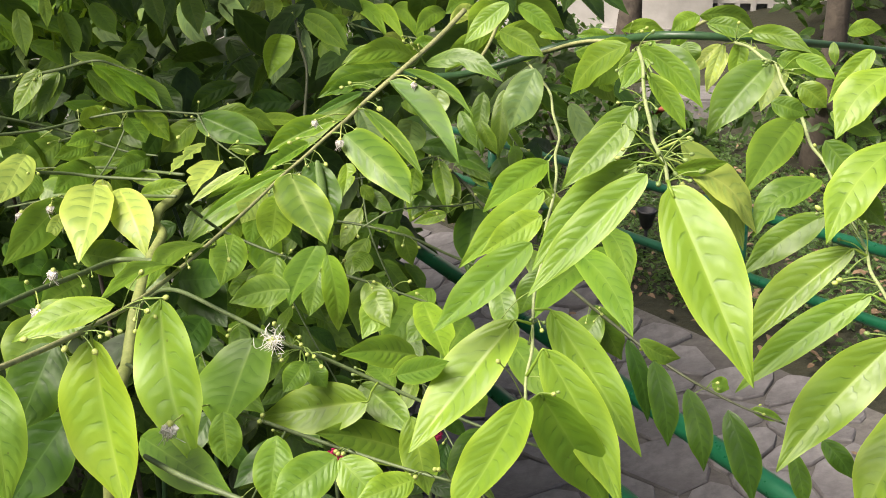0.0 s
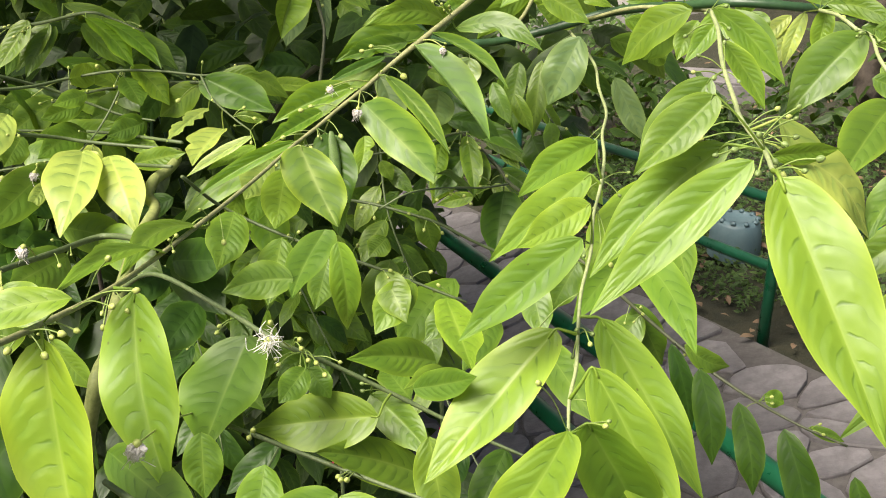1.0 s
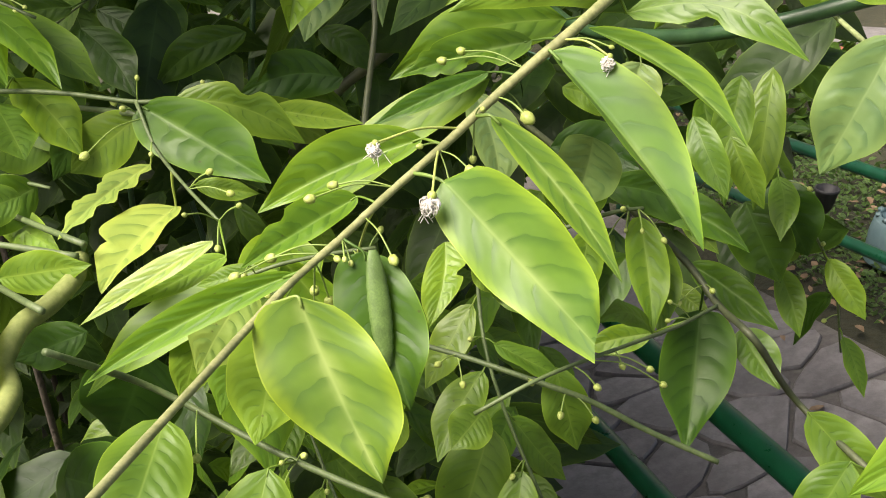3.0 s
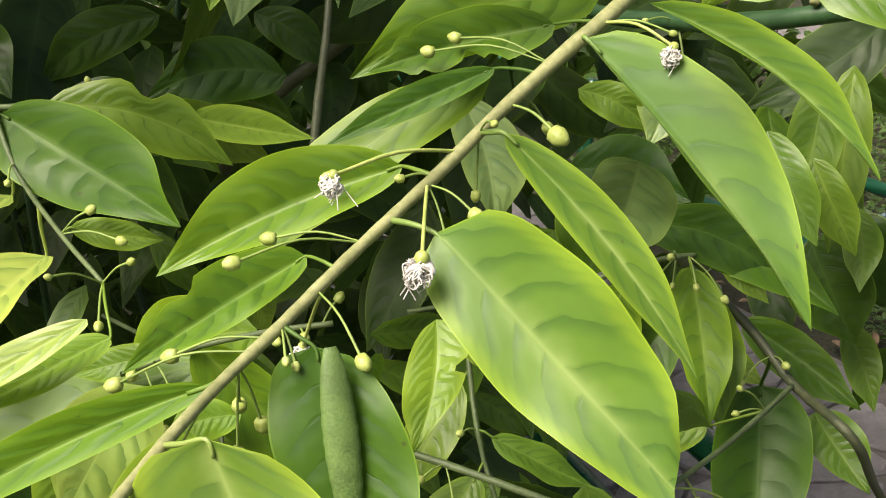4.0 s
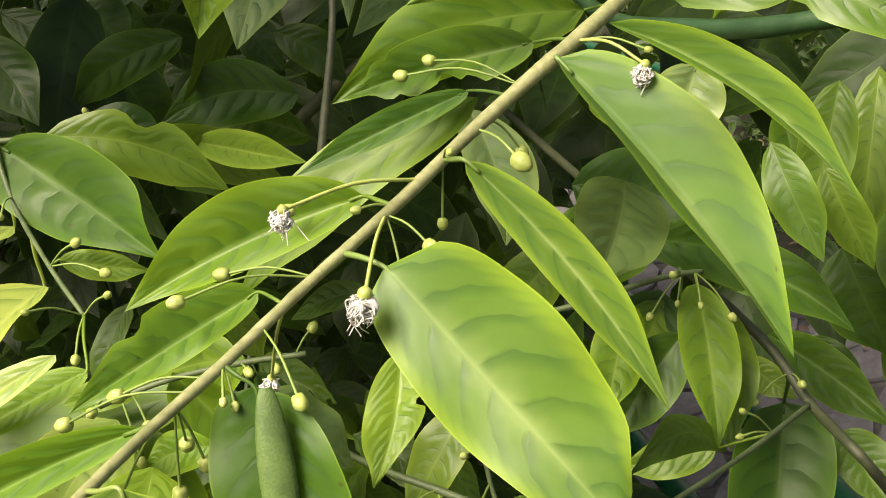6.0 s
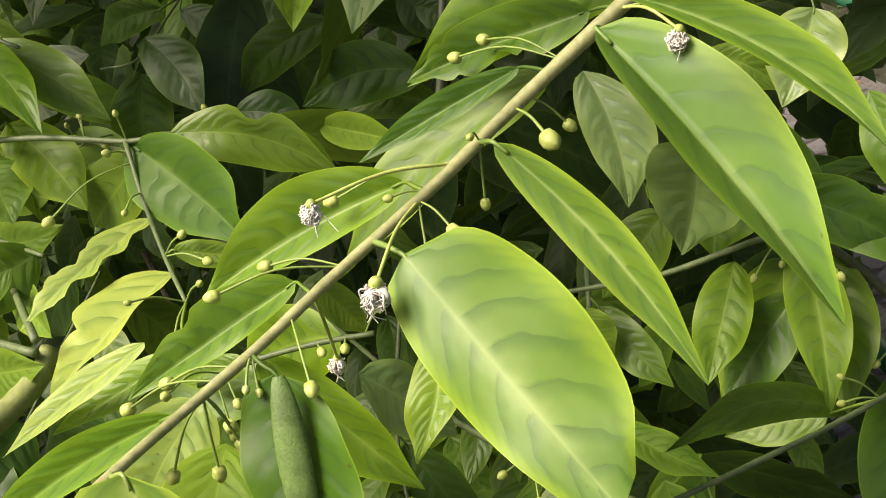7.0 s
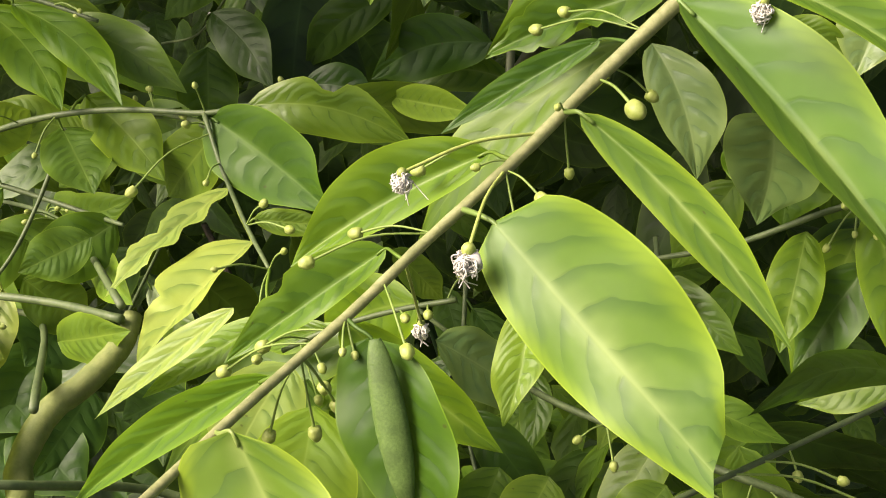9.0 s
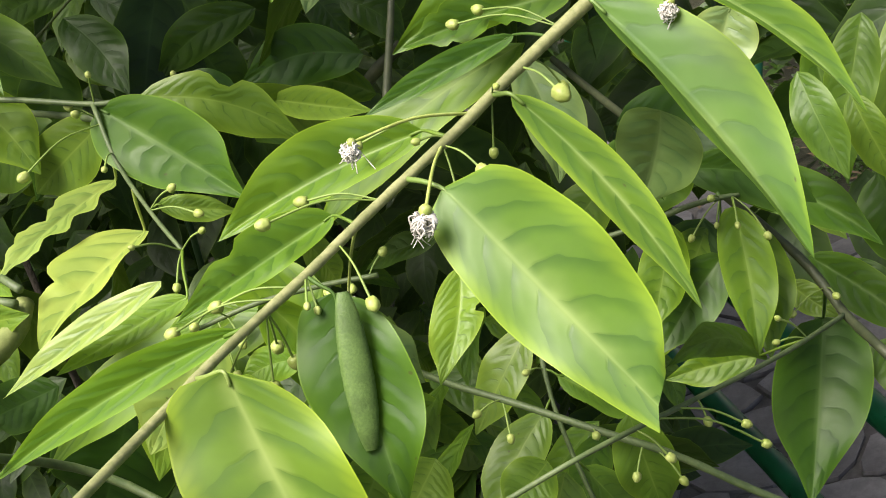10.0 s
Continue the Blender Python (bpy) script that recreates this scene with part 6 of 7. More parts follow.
# drum beyond the far railing
drum = tagged(new("drum"), "upturned blue-grey plastic tub with a studded base", "tub")
bm = bmesh.new()
prof = [(0.17, 0.0), (0.172, 0.02), (0.165, 0.12), (0.15, 0.17), (0.125, 0.195), (0.118, 0.19), (0.105, 0.18), (0.0, 0.178)]
rings = [[bm.verts.new((r * math.cos(k * math.tau / 28), r * math.sin(k * math.tau / 28), z)) for k in range(28)] for r, z in prof[:-1]]
for p, q in zip(rings, rings[1:]):
    for k in range(28):
        bm.faces.new((p[k], p[(k + 1) % 28], q[(k + 1) % 28], q[k]))
bm.faces.new(rings[-1])
part("tub_body", bm, DRUM, drum)
for k in range(10):
    a = k * math.tau / 10
    bm = bmesh.new()
    bmesh.ops.create_cube(bm, size=1, matrix=pose(0.128 * math.cos(a), 0.128 * math.sin(a), 0.192, 0, 0, math.degrees(a)) @ Matrix.Diagonal((0.035, 0.03, 0.018, 1)))
    bmesh.ops.bevel(bm, geom=bm.edges[:], offset=0.004, segments=2, affect="EDGES")
    part("stud", bm, DRUM, drum)
drum.scale = (0.54, 0.54, 0.72)
drum.location = (0.695, 3.814, height(0.695, 3.814) - 0.01)

# small spotlight on a stake in the bed
lamp = tagged(new("garden_spotlight"), "small black garden spotlight on a short stake", "lamp")
bm = bmesh.new()
tube(bm, [Vector((0, 0, -0.05)), Vector((0, 0, 0.06)), Vector((0, 0, 0.11))], [0.006, 0.006, 0.008], 8)
part("stake", bm, IRON, lamp)
bm = bmesh.new()
prof = [(0.012, 0.10), (0.022, 0.115), (0.034, 0.165), (0.038, 0.17), (0.038, 0.178), (0.033, 0.178), (0.026, 0.15)]
rings = [[bm.verts.new((r * math.cos(k * math.tau / 18), r * math.sin(k * math.tau / 18), z)) for k in range(18)] for r, z in prof]
for p, q in zip(rings, rings[1:]):
    for k in range(18):
        bm.faces.new((p[k], p[(k + 1) % 18], q[(k + 1) % 18], q[k]))
bm.faces.new(rings[0][::-1])
bm.faces.new(rings[-1])
part("lamp_head", bm, IRON, lamp)
lamp.location = (0.499, 3.97, height(0.499, 3.97))

# ---- filling foliage ----


def loose_leaves(name, count, seed, spot, size, material, parent=None, rows=5, label="", drop=0.7):
    """Many leaves joined in one mesh; spot(rng) gives a place or None."""
    rng = random.Random(seed)
    V, U, F = [], [], []
    made = 0
    shapes = []
    for _ in range(12):
        L = rng.uniform(*size)
        shapes.append((blade(L, L * rng.uniform(0.34, 0.44), rng.uniform(-0.1, 0.1), rng.uniform(0.02, 0.09), 0.3, 0, rng.uniform(0, 0.12), rows, (-1.0, -0.5, 0.0, 0.5, 1.0)), L))
    while made < count:
        p = spot(rng)
        if p is None:
            continue
        made += 1
        (v, uv, f), L = rng.choice(shapes)
        a = rng.uniform(0, math.tau)
        d = Vector((math.cos(a), math.sin(a) - 0.35, -drop + rng.gauss(0, 0.35))).normalized()
        m, _ = placed(p, Vector(p) + d * L, rng.gauss(0, 35))
        n = len(V)
        A = np.array(m)
        pts = np.array(v) @ A[:3, :3].T + A[:3, 3]
        V.extend(map(tuple, pts))
        U.extend(uv)
        F.extend(tuple(i + n for i in q) for q in f)
    ob = new(name, leaf_mesh(name, V, U, F, material))
    ob.parent = parent
    tagged(ob, label, kind="stuff")
    return ob


def deeper(x, y, z):
    """Sets the thicket back behind the arching branches."""
    return (x * 1.12 - 0.03, 1.36 + (y - 1.12) * 1.25, z)


def body_spot(x0, x1, y0, y1, z0, z1, edge=0.0, slope=0.0):
    def spot(rng):
        x, y, z = rng.uniform(x0, x1), rng.uniform(y0, y1), rng.uniform(z0, z1)
        if x > edge + slope * (y - 1.0) + (0.16 if z > 0.92 and y < 2.0 else 0.0) - (0.13 if z < 0.88 else 0.0):
            return None
        top = 1.34 + 0.25 * noise.noise((x * 1.5, y * 1.5, 5)) + 0.10 * (y - 1.2)
        if z > top:
            return None
        return deeper(x, y, z)
    return spot


thicket = tagged(new("thicket"), "dense shrub thicket behind the arching branches, leaf colour darkened for shade", "shrub")
thicket.location = (-0.8, 1.9, height(-0.8, 1.9) - 0.03)
loose_leaves("foliage", 1500, 11, body_spot(-1.9, 0.05, 1.30, 2.1, -0.3, 1.5, 0.02, -0.03), (0.085, 0.135), FILL, None, 6, "many drooping pointed green leaves, darkened in colour for shade").parent = thicket
loose_leaves("foliage", 2200, 12, body_spot(-2.6, 0.0, 1.9, 3.0, -0.6, 1.9, 0.0, -0.12), (0.10, 0.15), FILL, None, 5, "many drooping pointed green leaves, darkened in colour for shade").parent = thicket

loose_leaves("foliage", 460, 14, body_spot(-1.3, 0.2, 1.14, 1.5, 0.35, 1.33, 0.03, -0.05), (0.095, 0.135), FILL, None, 9, "many drooping pointed green leaves, darkened in colour for shade").parent = thicket
loose_leaves("foliage", 1500, 16, body_spot(-1.7, 0.2, 1.45, 2.2, -0.2, 1.45, 0.0, -0.03), (0.10, 0.14), FILL, None, 5, "many drooping pointed green leaves, darkened in colour for shade").parent = thicket
loose_leaves("foliage", 1800, 15, body_spot(-2.8, 0.0, 2.1, 2.9, -0.6, 2.2, 0.0, -0.14), (0.11, 0.16), FILL, None, 4, "many drooping pointed green leaves, darkened in colour for shade").parent = thicket


# unseen upper canopy of the shrub, added to shade the thicket below
def shade_roof_spot(r):
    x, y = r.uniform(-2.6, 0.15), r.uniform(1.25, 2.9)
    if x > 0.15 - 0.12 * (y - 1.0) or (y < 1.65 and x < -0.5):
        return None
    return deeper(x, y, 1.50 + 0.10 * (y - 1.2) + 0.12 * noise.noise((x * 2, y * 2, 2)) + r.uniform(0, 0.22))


loose_leaves("foliage", 1800, 13, shade_roof_spot, (0.10, 0.14), FILL, None, 5, "many drooping pointed green leaves, darkened in colour for shade").parent = thicket


def front_spot(r):
    x, y, z = r.uniform(-1.35, -0.50), r.uniform(1.12, 1.55), r.uniform(0.95, 1.36)
    return deeper(x, y, z) if noise.noise((x * 5, y * 5, z * 5)) > -0.1 else None


def low_spot(r):
    x, y, z = r.uniform(-0.40, -0.10), r.uniform(1.0, 1.35), r.uniform(0.62, 0.95)
    return deeper(x, y, z) if noise.noise((x * 6, y * 6, z * 6 + 3)) > -0.1 else None


loose_leaves("foliage", 260, 18, front_spot, (0.075, 0.11), LIT, None, 8, "drooping pointed leaves in a lighter green for sunlight").parent = thicket
loose_leaves("foliage", 110, 19, low_spot, (0.06, 0.085), LIT, None, 8, "drooping pointed leaves in a lighter green for sunlight").parent = thicket


# unseen overhanging leaves, added only to keep sun off the leaves behind
def shade_eave_spot(r):
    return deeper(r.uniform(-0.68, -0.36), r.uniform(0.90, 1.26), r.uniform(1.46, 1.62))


loose_leaves("foliage", 350, 17, shade_eave_spot, (0.09, 0.12), FILL, None, 5, "many drooping pointed green leaves, darkened in colour for shade", 0.25).parent = thicket
for o in thicket.children:
    o.matrix_parent_inverse = thicket.matrix_basis.inverted()
rng = random.Random(5)
for k in range(14):
    x, y, _ = deeper(rng.uniform(-1.8, -0.15), rng.uniform(1.3, 2.4), 0)
    z = height(x, y)
    line = glide([(x, y, z - 0.08), (x + rng.uniform(-0.08, 0.08), y + rng.uniform(-0.08, 0.08), z + 0.6), (x + rng.uniform(-0.25, 0.2), y - rng.uniform(0, 0.25), 1.0 + rng.uniform(-0.1, 0.15))], 6)
    bm = bmesh.new()
    tube(bm, line, [0.009 - 0.0005 * i for i in range(len(line))], 7)
    o = part("stem", bm, CANE if k % 2 else BARK, thicket)
    o.matrix_parent_inverse = thicket.matrix_basis.inverted()

# side shoots that fill the lower middle of the shrub


def shoot(points, count, size, seed, tones):
    """A thin twig with leaves to both sides, each hanging outward and down."""
    rng = random.Random(seed)
    spray = branch([(*p, 0.0015 - 0.0007 * i / len(points)) for i, p in enumerate(points)])
    line = SPINES[spray.name]
    for k in range(count):
        i = int((k + 0.7) / count * (len(line) - 2))
        p, d = line[i], (line[i + 1] - line[i]).normalized()
        s = d.cross(Vector((0, 0, 1))).normalized() * (1 if k % 2 else -1)
        way = (s * 0.8 + d * 0.5 + Vector((0, -0.25, -0.55 + rng.gauss(0, 0.25)))).normalized()
        L = rng.uniform(*size)
        foot = p + way * 0.008
        leaf(spray, foot, foot + way * L, L * rng.uniform(0.36, 0.44), rng.gauss(0, 18), rng.choice(tones), rng.uniform(-0.08, 0.08), 0.05, 0.25)
    for k in range(3):
        p = line[int(len(line) * (0.3 + 0.25 * k))]
        bud(spray, p, p + Vector((rng.uniform(-0.02, 0.02), -0.012, rng.uniform(-0.012, 0.012))), 0.0022)


shoot([(-0.170, 1.252, 1.032), (-0.149, 1.190, 0.966), (-0.103, 1.157, 0.877), (-0.056, 1.149, 0.785)], 9, (0.055, 0.080), 201, (MID, DARK, MID))
shoot([(-0.307, 1.286, 0.980), (-0.295, 1.227, 0.909), (-0.241, 1.159, 0.837), (-0.182, 1.127, 0.743)], 9, (0.055, 0.085), 202, (MID, DARK, DARK))
shoot([(0.015, 1.392, 1.088), (0.058, 1.374, 1.027), (0.101, 1.404, 0.949), (0.121, 1.422, 0.870)], 6, (0.05, 0.075), 204, (MID, BRIGHT, DARK))
shoot([(-0.402, 1.280, 0.907), (-0.418, 1.197, 0.842), (-0.362, 1.084, 0.785), (-0.324, 1.016, 0.712)], 9, (0.06, 0.09), 205, (MID, DARK, DARK))
shoot([(-0.104, 1.171, 0.826), (-0.065, 1.118, 0.757), (-0.012, 1.040, 0.702), (0.039, 0.989, 0.647)], 6, (0.05, 0.075), 206, (MID, DARK))
shoot([(-0.674, 1.414, 0.906), (-0.644, 1.292, 0.878), (-0.609, 1.163, 0.840), (-0.517, 1.013, 0.788)], 5, (0.06, 0.09), 207, (MID, DARK, BRIGHT))
shoot([(-0.223, 1.065, 0.787), (-0.235, 0.940, 0.774), (-0.244, 0.806, 0.770), (-0.255, 0.702, 0.763)], 5, (0.06, 0.09), 208, (MID, DARK))

# bushes beyond the far railing


def bush(name, label, x, y, rx, ry, top, count, seed, material, size):
    ob = tagged(new(name), label, "shrub")
    z0 = height(x, y) - 0.03
    ob.location = (x, y, z0)
    inv = Matrix.Translation(ob.location).inverted()

    def spot(r):
        a, q = r.uniform(0, math.tau), math.sqrt(r.random())
        px, py = x + rx * q * math.cos(a), y + ry * q * math.sin(a)
        lump = 1 + 0.35 * noise.noise((px * 2.2, py * 2.2, seed))
        pz = z0 + 0.04 + (top * lump * math.sqrt(max(0.02, 1 - q * q))) * r.random() ** 0.45
        return (px, py, pz)

    o = loose_leaves("foliage", count, seed, spot, size, material, None, 4, "", 0.45)
    o.parent, o.matrix_parent_inverse = ob, inv
    r = random.Random(seed)
    for k in range(6):
        a = r.uniform(0, math.tau)
        line = glide([(x + 0.1 * math.cos(a), y + 0.1 * math.sin(a), z0 - 0.05), (x + 0.3 * rx * math.cos(a), y + 0.3 * ry * math.sin(a), z0 + top * 0.4), (x + 0.6 * rx * math.cos(a), y + 0.6 * ry * math.sin(a), z0 + top * 0.75)], 4)
        bm = bmesh.new()
        tube(bm, line, [0.012 - 0.0009 * i for i in range(len(line))], 6)
        s = part("stem", bm, BARK, ob)
        s.matrix_parent_inverse = inv
    return ob


bush("bush", "low dark green bush growing behind the railing", 0.28, 5.19, 0.65, 0.45, 0.48, 900, 31, FILL, (0.06, 0.10))
bush("bush", "low dark green bush growing behind the railing", 1.53, 4.84, 0.62, 0.5, 0.55, 900, 32, FILL, (0.06, 0.10))
bush("bush", "dark spreading bush beside the garden wall", 2.25, 6.9, 0.8, 0.6, 1.2, 1500, 33, FILL, (0.08, 0.13))
bush("bush", "bright green hedge bush in front of a building", -0.04, 7.13, 0.75, 0.4, 0.52, 900, 34, HEDGE, (0.05, 0.08))
bush("bush", "bright green hedge bush in front of a building", -1.23, 6.74, 0.85, 0.45, 0.65, 900, 35, HEDGE, (0.05, 0.08))
bush("bush", "large leafy bush filling the back of the bed", -1.98, 5.40, 1.1, 0.7, 1.15, 1500, 36, FILL, (0.08, 0.13))
bush("bush", "large leafy bush filling the back of the bed", -3.6, 3.6, 1.3, 1.3, 2.4, 2000, 37, FILL, (0.10, 0.15))

# small red pot on the bed
pot = tagged(new("flower_pot"), "small red clay flower pot standing on the soil", "flower pot")
bm = bmesh.new()
prof = [(0.05, 0.0), (0.068, 0.10), (0.075, 0.10), (0.076, 0.125), (0.066, 0.125), (0.060, 0.095)]
rings = [[bm.verts.new((r * math.cos(k * math.tau / 20), r * math.sin(k * math.tau / 20), z)) for k in range(20)] for r, z in prof]
for p, q in zip(rings, rings[1:]):
    for k in range(20):
        bm.faces.new((p[k], p[(k + 1) % 20], q[(k + 1) % 20], q[k]))
bm.faces.new(rings[0][::-1])
part("pot_body", bm, CLAY, pot)
bm = bmesh.new()
bmesh.ops.create_circle(bm, cap_ends=True, radius=0.061, segments=20, matrix=Matrix.Translation((0, 0, 0.097)))
part("pot_soil", bm, SOIL, pot)
pot.location = (0.71, 5.588, height(0.71, 5.588) - 0.01)

# low concrete step in front of the building
bm = bmesh.new()
bmesh.ops.create_cube(bm, size=1, matrix=pose(0.86, 5.83, height(0.86, 5.83) + 0.02) @ Matrix.Diagonal((0.5, 0.3, 0.12, 1)))
bmesh.ops.bevel(bm, geom=bm.edges[:], offset=0.012, segments=2, affect="EDGES")
tagged(part("kerb", bm, STONE, None, smooth=False), "low grey stone kerb block on the soil", "kerb", kind="structure")

# building at the back
house = tagged(new("building"), "pale plastered low building with barred grey windows", "building")
WALL_Y = 7.9


def box(name, x0, x1, y0, y1, z0, z1, material, parent, bevel=0.01):
    bm = bmesh.new()
    bmesh.ops.create_cube(bm, size=1, matrix=pose((x0 + x1) / 2, (y0 + y1) / 2, (z0 + z1) / 2) @ Matrix.Diagonal((x1 - x0, y1 - y0, z1 - z0, 1)))
    if bevel:
        bmesh.ops.bevel(bm, geom=bm.edges[:], offset=bevel, segments=2, affect="EDGES")
    return part(name, bm, material, parent, smooth=False)


# wall pieces leave real window openings
sill, head_z, roof_z = -0.02, 1.35, 3.0
xs = [-6.5, -4.8, -3.8, -1.9, -0.9, 1.22, 1.78, 2.60, 3.20, 4.6, 5.6, 7.5]
for k in range(0, len(xs) - 1):
    x0, x1 = xs[k], xs[k + 1]
    if k % 2 == 0:
        box("wall", x0, x1, WALL_Y, WALL_Y + 0.22, -1.2, roof_z, RENDERED, house, 0)
    else:
        box("wall", x0, x1, WALL_Y, WALL_Y + 0.22, -1.2, sill, RENDERED, house, 0)
        box("wall", x0, x1, WALL_Y, WALL_Y + 0.22, head_z, roof_z, RENDERED, house, 0)
        win = box("window", x0 + 0.03, x1 - 0.03, WALL_Y + 0.10, WALL_Y + 0.12, sill + 0.02, head_z - 0.02, PANE, house, 0)
        box("sill", x0 - 0.05, x1 + 0.05, WALL_Y - 0.06, WALL_Y + 0.1, sill - 0.05, sill + 0.004, CONCRETE, house, 0.006)
        for j in range(5):
            bx = x0 + 0.06 + (x1 - x0 - 0.12) * j / 4
            box("window_bar", bx - 0.018, bx + 0.018, WALL_Y + 0.05, WALL_Y + 0.09, sill + 0.005, head_z - 0.002, RENDERED, win, 0.003)
        for j in range(4):
            bz = sill + 0.08 + 0.34 * j
            box("window_bar", x0 + 0.004, x1 - 0.004, WALL_Y + 0.052, WALL_Y + 0.088, bz, bz + 0.03, RENDERED, win, 0.003)
box("roof", -6.9, 7.9, WALL_Y - 0.25, WALL_Y + 4.0, roof_z, roof_z + 0.15, CONCRETE, house)
box("plinth", -6.5, 7.5, WALL_Y - 0.05, WALL_Y - 0.001, -1.2, -0.1, CONCRETE, house)

# tree trunks in front of the building
for tx, ty, r in ((0.59, 7.03, 0.062), (1.24, 4.64, 0.048)):
    tree = tagged(new("tree"), "slender tree with dark rough bark", "tree")
    z0 = height(tx, ty)
    line = glide([(tx, ty, z0 - 0.1), (tx + 0.03, ty, z0 + 0.7), (tx - 0.05, ty + 0.05, z0 + 1.9), (tx + 0.1, ty + 0.1, z0 + 3.3)], 6)
    bm = bmesh.new()
    tube(bm, line, [r * (1.35 - 0.05 * i) if i < 4 else r * (1.15 - 0.03 * i) for i in range(len(line))], 12)
    part("trunk", bm, BARK, tree)
    for k in range(5):
        r2 = random.Random(k + int(tx * 10))
        a = k * 1.3
        p = line[10 + k % 6]
        limb = glide([p, p + Vector((0.35 * math.cos(a), 0.35 * math.sin(a), 0.3)), p + Vector((0.9 * math.cos(a), 0.9 * math.sin(a), 0.55))], 4)
        bm = bmesh.new()
        tube(bm, limb, [r * 0.4 * (1 - 0.08 * i) for i in range(len(limb))], 7)
        part("limb", bm, BARK, tree)

    def crown_spot(q, tx=tx, ty=ty, z0=z0):
        d = Vector((q.gauss(0, 1), q.gauss(0, 1), q.gauss(0, 0.6))).normalized() * q.random() ** 0.4
        return (tx + 1.3 * d.x, ty + 1.3 * d.y, z0 + 2.9 + 0.9 * d.z + 0.3 * noise.noise((d.x * 3, d.y * 3, 1)))

    loose_leaves("crown", 1400, int(ty * 7), crown_spot, (0.09, 0.14), FILL, tree, 4, "", 0.6)

# pink flower heads low under the shrub
for fx, fy, fz in ((-0.090, 1.329, 0.685), (-0.082, 1.413, 0.518), (-0.238, 1.330, 0.514)):
    plant = tagged(new("flowering_plant"), "low plant with a round crimson-pink flower head", "flower")
    plant.location = (fx, fy, height(fx, fy) - 0.03)
    z0 = plant.location.z
    bm = bmesh.new()
    tube(bm, glide([(0, 0, 0), (0.02, -0.01, (fz - z0) * 0.5), (0, 0, fz - z0)], 6), [0.0035] * 13, 6)
    part("stalk", bm, TWIG, plant)
    r = random.Random(int(fx * 1000))
    bm = bmesh.new()
    for k in range(70):
        d = Vector((r.gauss(0, 1), r.gauss(0, 1), r.gauss(0.3, 0.8))).normalized()
        c = Vector((0, 0, fz - z0)) + d * 0.016 * r.uniform(0.7, 1.05)
        bmesh.ops.create_icosphere(bm, subdivisions=1, radius=0.0036, matrix=Matrix.Translation(c) @ d.to_track_quat("Z", "Y").to_matrix().to_4x4() @ Matrix.Diagonal((1, 0.7, 0.5, 1)))
    part("flower_head", bm, PETAL, plant)
    for k in range(9):
        a, zz = r.uniform(0, 6.28), (fz - z0) * r.uniform(0.45, 0.95)
        L = r.uniform(0.05, 0.08)
        m, _ = placed((0, 0, zz), Vector((0.8 * math.cos(a), 0.8 * math.sin(a), zz - 0.2)), r.gauss(0, 20))
        v, uv, f = blade(L, L * 0.42, rows=6)
        o = new("leaf", leaf_mesh("leaf", v, uv, f, DARK))
        o.parent = plant
        o.matrix_local = m

# dry leaves on the soil and the path
rng = random.Random(77)
V, U, F = [], [], []
for k in range(900):
    x, y = (rng.uniform(0.2, 1.5), rng.uniform(2.8, 4.6)) if k % 3 == 0 else (rng.uniform(-0.8, 3.2), rng.uniform(1.6, 6.5))
    p = Vector((x, y))
    on_path = side_of(p, NEAR_A, NEAR_B) > 0 and side_of(p, FAR_A, FAR_B) < 0
    if on_path and rng.random() < 0.9:
        continue
    L = rng.uniform(0.025, 0.055)
    v, uv, f = blade(L, L * 0.45, rng.uniform(-0.15, 0.15), rng.uniform(0, 0.2), 0.5, 0, rng.uniform(-0.2, 0.2), 4, (-1.0, 0.0, 1.0))
    m = pose(x, y, height(x, y) + (0.03 if on_path else 0.004), rng.gauss(0, 10), rng.gauss(0, 10), rng.uniform(0, 360))
    n = len(V)
    V += [tuple(m @ Vector(q)) for q in v]
    U += uv
    F += [tuple(i + n for i in q) for q in f]
tagged(new("leaf_litter", leaf_mesh("leaf_litter", V, U, F, LITTER)), "dry brown fallen leaves scattered on the soil", "litter", kind="stuff")


def cover_spot(r):
    x, y = r.uniform(-1.5, 3.4), r.uniform(2.0, 6.0)
    if side_of(Vector((x, y)), FAR_A, FAR_B) < 0.12 or noise.noise((x * 2.2, y * 2.2, 9)) < -0.30:
        return None
    return (x, y, height(x, y) + r.uniform(0.0, 0.05))


def bed_spot(r):
    x, y = r.uniform(0.1, 1.9), r.uniform(2.7, 5.2)
    if side_of(Vector((x, y)), FAR_A, FAR_B) < 0.10 or noise.noise((x * 3.1, y * 3.1, 4)) < -0.25:
        return None
    return (x, y, height(x, y) - 0.02 + r.uniform(0.0, 0.035))


tagged(loose_leaves("ground_cover", 15000, 53, bed_spot, (0.018, 0.036), HEDGE, None, 2, "low green creeping plants on the soil", 0.05), category="ground cover")
tagged(loose_leaves("ground_cover", 7000, 51, cover_spot, (0.018, 0.04), HEDGE, None, 3, "low green creeping plants on the soil", 0.15), category="ground cover")


def under_spot(r):
    x, y = r.uniform(-2.2, 0.2), r.uniform(0.9, 3.6)
    if side_of(Vector((x, y)), NEAR_A, NEAR_B) > -0.08:
        return None
    return (x, y, height(x, y) + r.uniform(0.0, 0.10))


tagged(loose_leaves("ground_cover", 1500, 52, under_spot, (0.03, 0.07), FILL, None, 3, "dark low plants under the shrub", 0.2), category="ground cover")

# ---- stone path ----


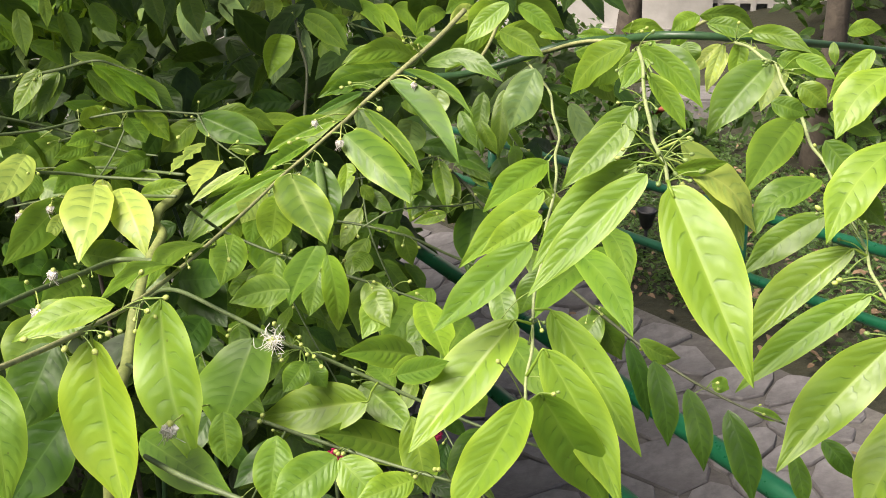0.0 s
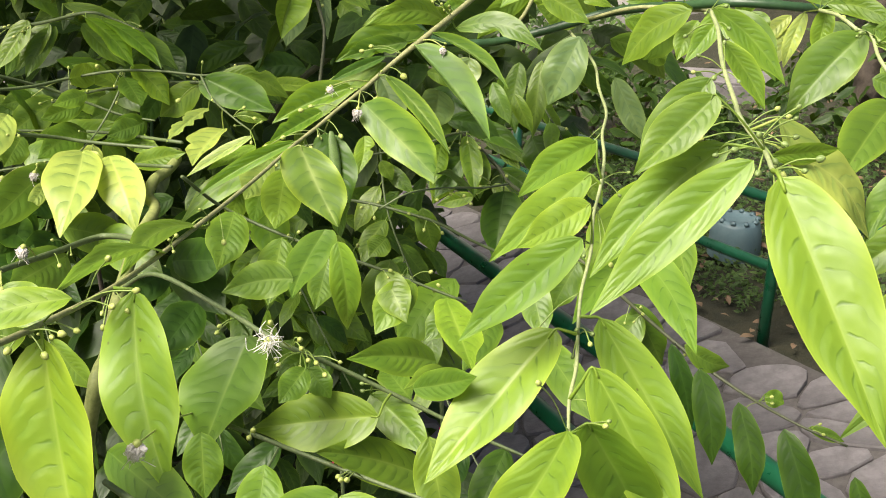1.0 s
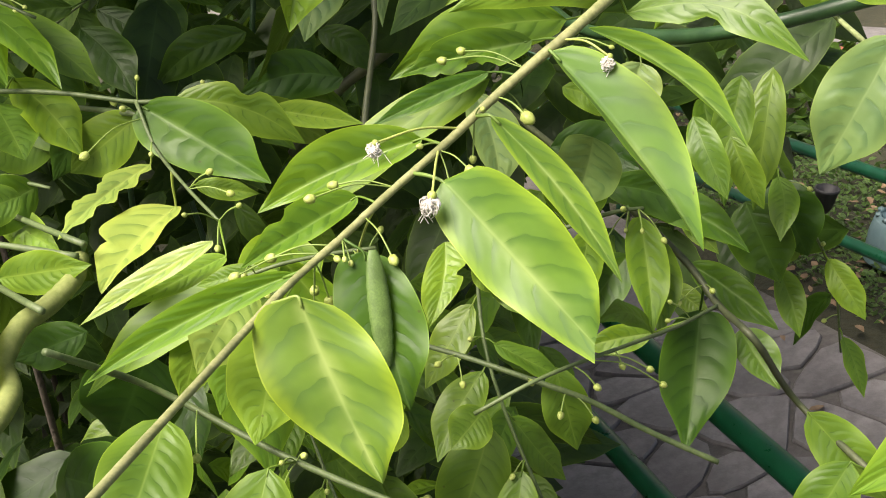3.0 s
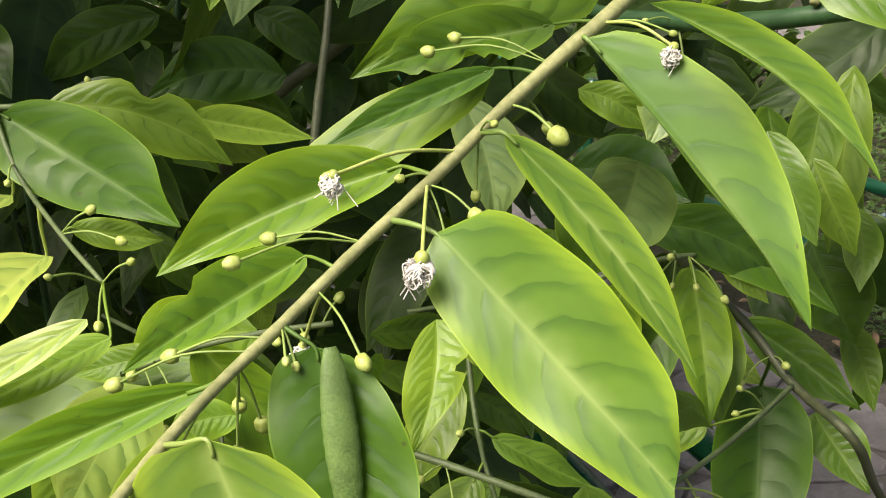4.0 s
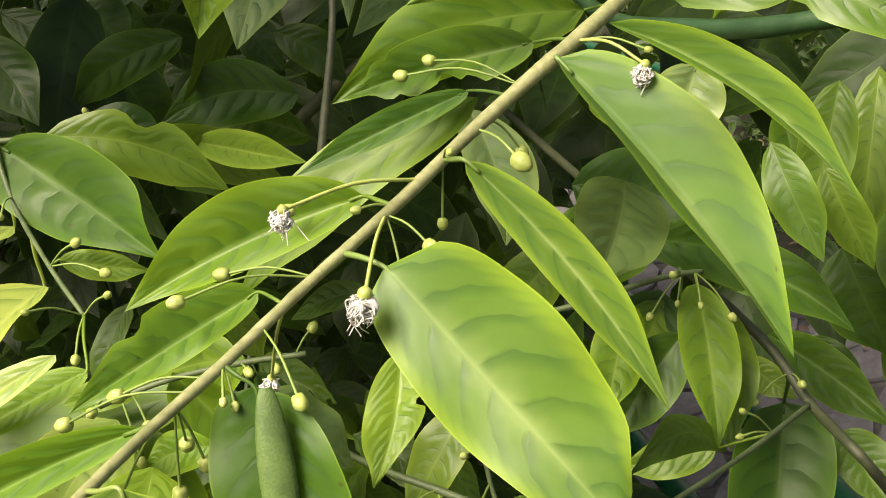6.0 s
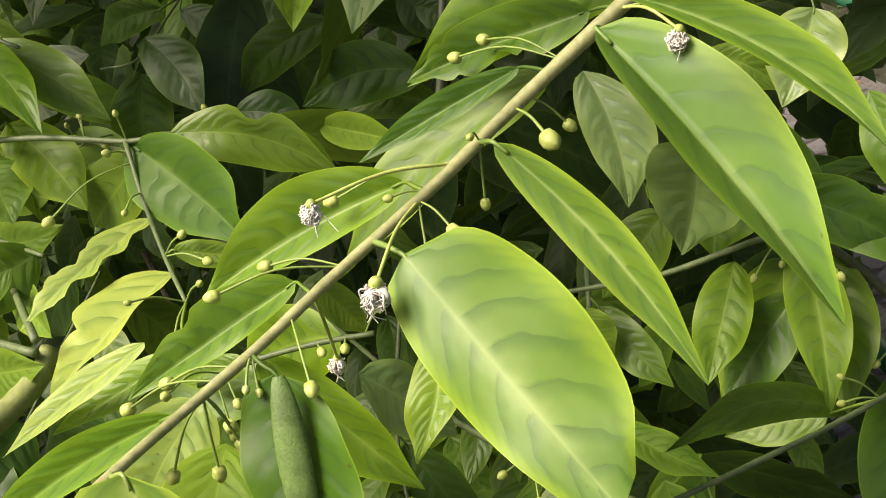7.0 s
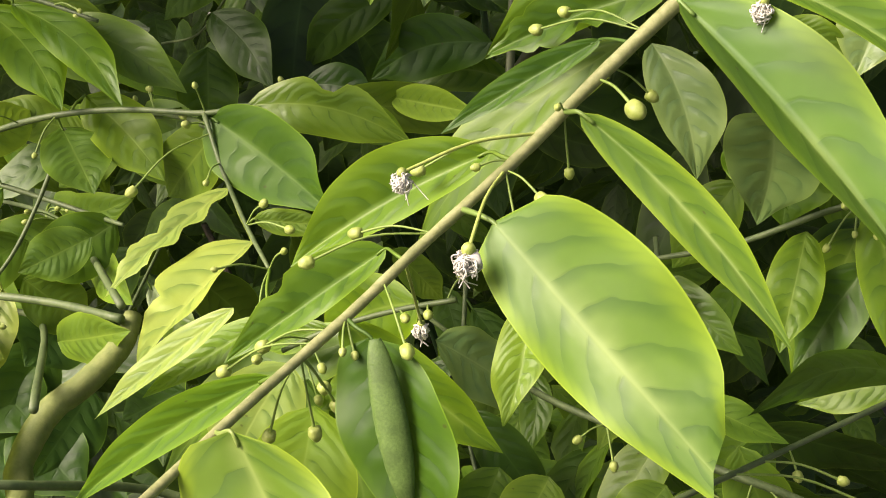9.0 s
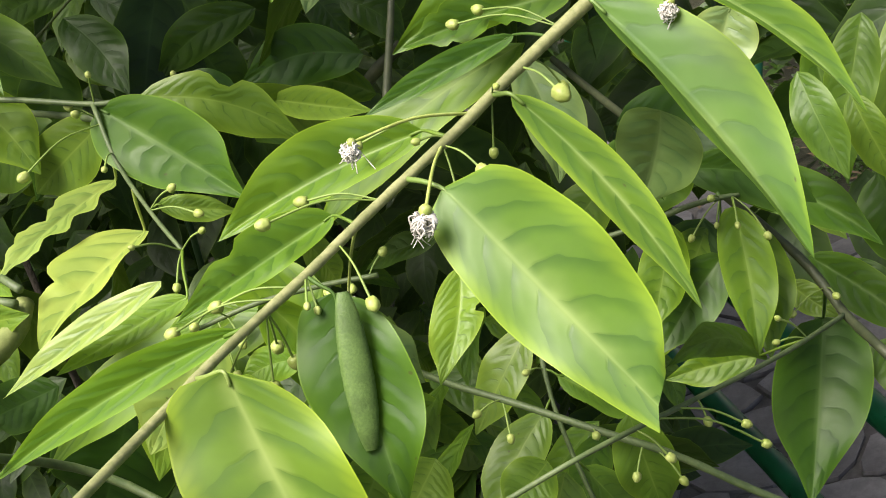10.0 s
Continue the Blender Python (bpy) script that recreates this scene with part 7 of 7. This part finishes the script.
def cell(site, others, gap):
    """The Voronoi cell of site, drawn in by half the joint."""
    poly = [site + Vector(q) for q in ((-0.3, -0.3), (0.3, -0.3), (0.3, 0.3), (-0.3, 0.3))]
    for o in others:
        d = o - site
        far = d.length
        if far < 1e-6 or far > 0.7:
            continue
        d /= far
        lim = far / 2 - gap
        cut = []
        for a, b in zip(poly, poly[1:] + poly[:1]):
            da, db = (a - site).dot(d) - lim, (b - site).dot(d) - lim
            if da <= 0:
                cut.append(a)
            if (da < 0) != (db < 0):
                cut.append(a.lerp(b, da / (da - db)))
        poly = cut
        if len(poly) < 3:
            return None
    return poly


def softened(poly):
    """Corners cut and edges wobbled, as on worn stones."""
    out = []
    n = len(poly)
    for i in range(n):
        a, b, c = poly[i - 1], poly[i], poly[(i + 1) % n]
        out += [b.lerp(a, 0.25), b.lerp(c, 0.25)]
    return out


path_bed = []
sites = []
rng = random.Random(9)
step = 0.185
for i in range(-11, 21):
    for j in range(-7, 31):
        p = Vector((i * step + rng.uniform(-0.085, 0.085) + (j % 2) * step / 2, 0.4 + j * step + rng.uniform(-0.085, 0.085)))
        if side_of(p, NEAR_A, NEAR_B) > -0.3 and side_of(p, FAR_A, FAR_B) < 0.3:
            sites.append(p)
along, far_along = (NEAR_B - NEAR_A).normalized(), (FAR_B - FAR_A).normalized()
bm = bmesh.new()
rows = []
for i in range(-22, 34):
    p = NEAR_A + along * (i * 0.15) - Vector((along.y, -along.x)) * 0.10
    q = FAR_A + far_along * (i * 0.15 - 0.55) - Vector((far_along.y, -far_along.x)) * 0.03
    rows.append([bm.verts.new((s.x, s.y, height(s.x, s.y) + 0.004)) for s in (p.lerp(q, k / 10) for k in range(11))])
for a, b in zip(rows, rows[1:]):
    for k in range(10):
        bm.faces.new((a[k], a[k + 1], b[k + 1], b[k]))
bmesh.ops.recalc_face_normals(bm, faces=bm.faces)
path = tagged(part("path", bm, JOINT), "grey mortared flagstone garden path", "path", kind="structure")
for p in sites:
    if side_of(p, NEAR_A, NEAR_B) < -0.06 or side_of(p, FAR_A, FAR_B) > -0.08:
        continue
    poly = cell(p, sites, 0.004)
    if poly is None:
        continue
    poly = softened(poly)
    lift, tip_x, tip_y = 0.012 + rng.uniform(0, 0.007), rng.gauss(0, 0.02), rng.gauss(0, 0.02)
    bm = bmesh.new()

    def ring(scale, dz):
        return [bm.verts.new(((q.x - p.x) * scale, (q.y - p.y) * scale, dz + height(p.x + (q.x - p.x) * scale, p.y) - height(p.x, p.y) + (q.x - p.x) * tip_x + (q.y - p.y) * tip_y)) for q in poly]

    a, b, c = ring(1.0, -0.03), ring(0.99, lift - 0.006), ring(0.95, lift)
    n = len(poly)
    for lo, hi in ((a, b), (b, c)):
        for k in range(n):
            bm.faces.new((lo[k], lo[(k + 1) % n], hi[(k + 1) % n], hi[k]))
    bm.faces.new(c)
    o = part("stone", bm, STONE, path, smooth=False)
    o.location = (p.x, p.y, height(p.x, p.y))
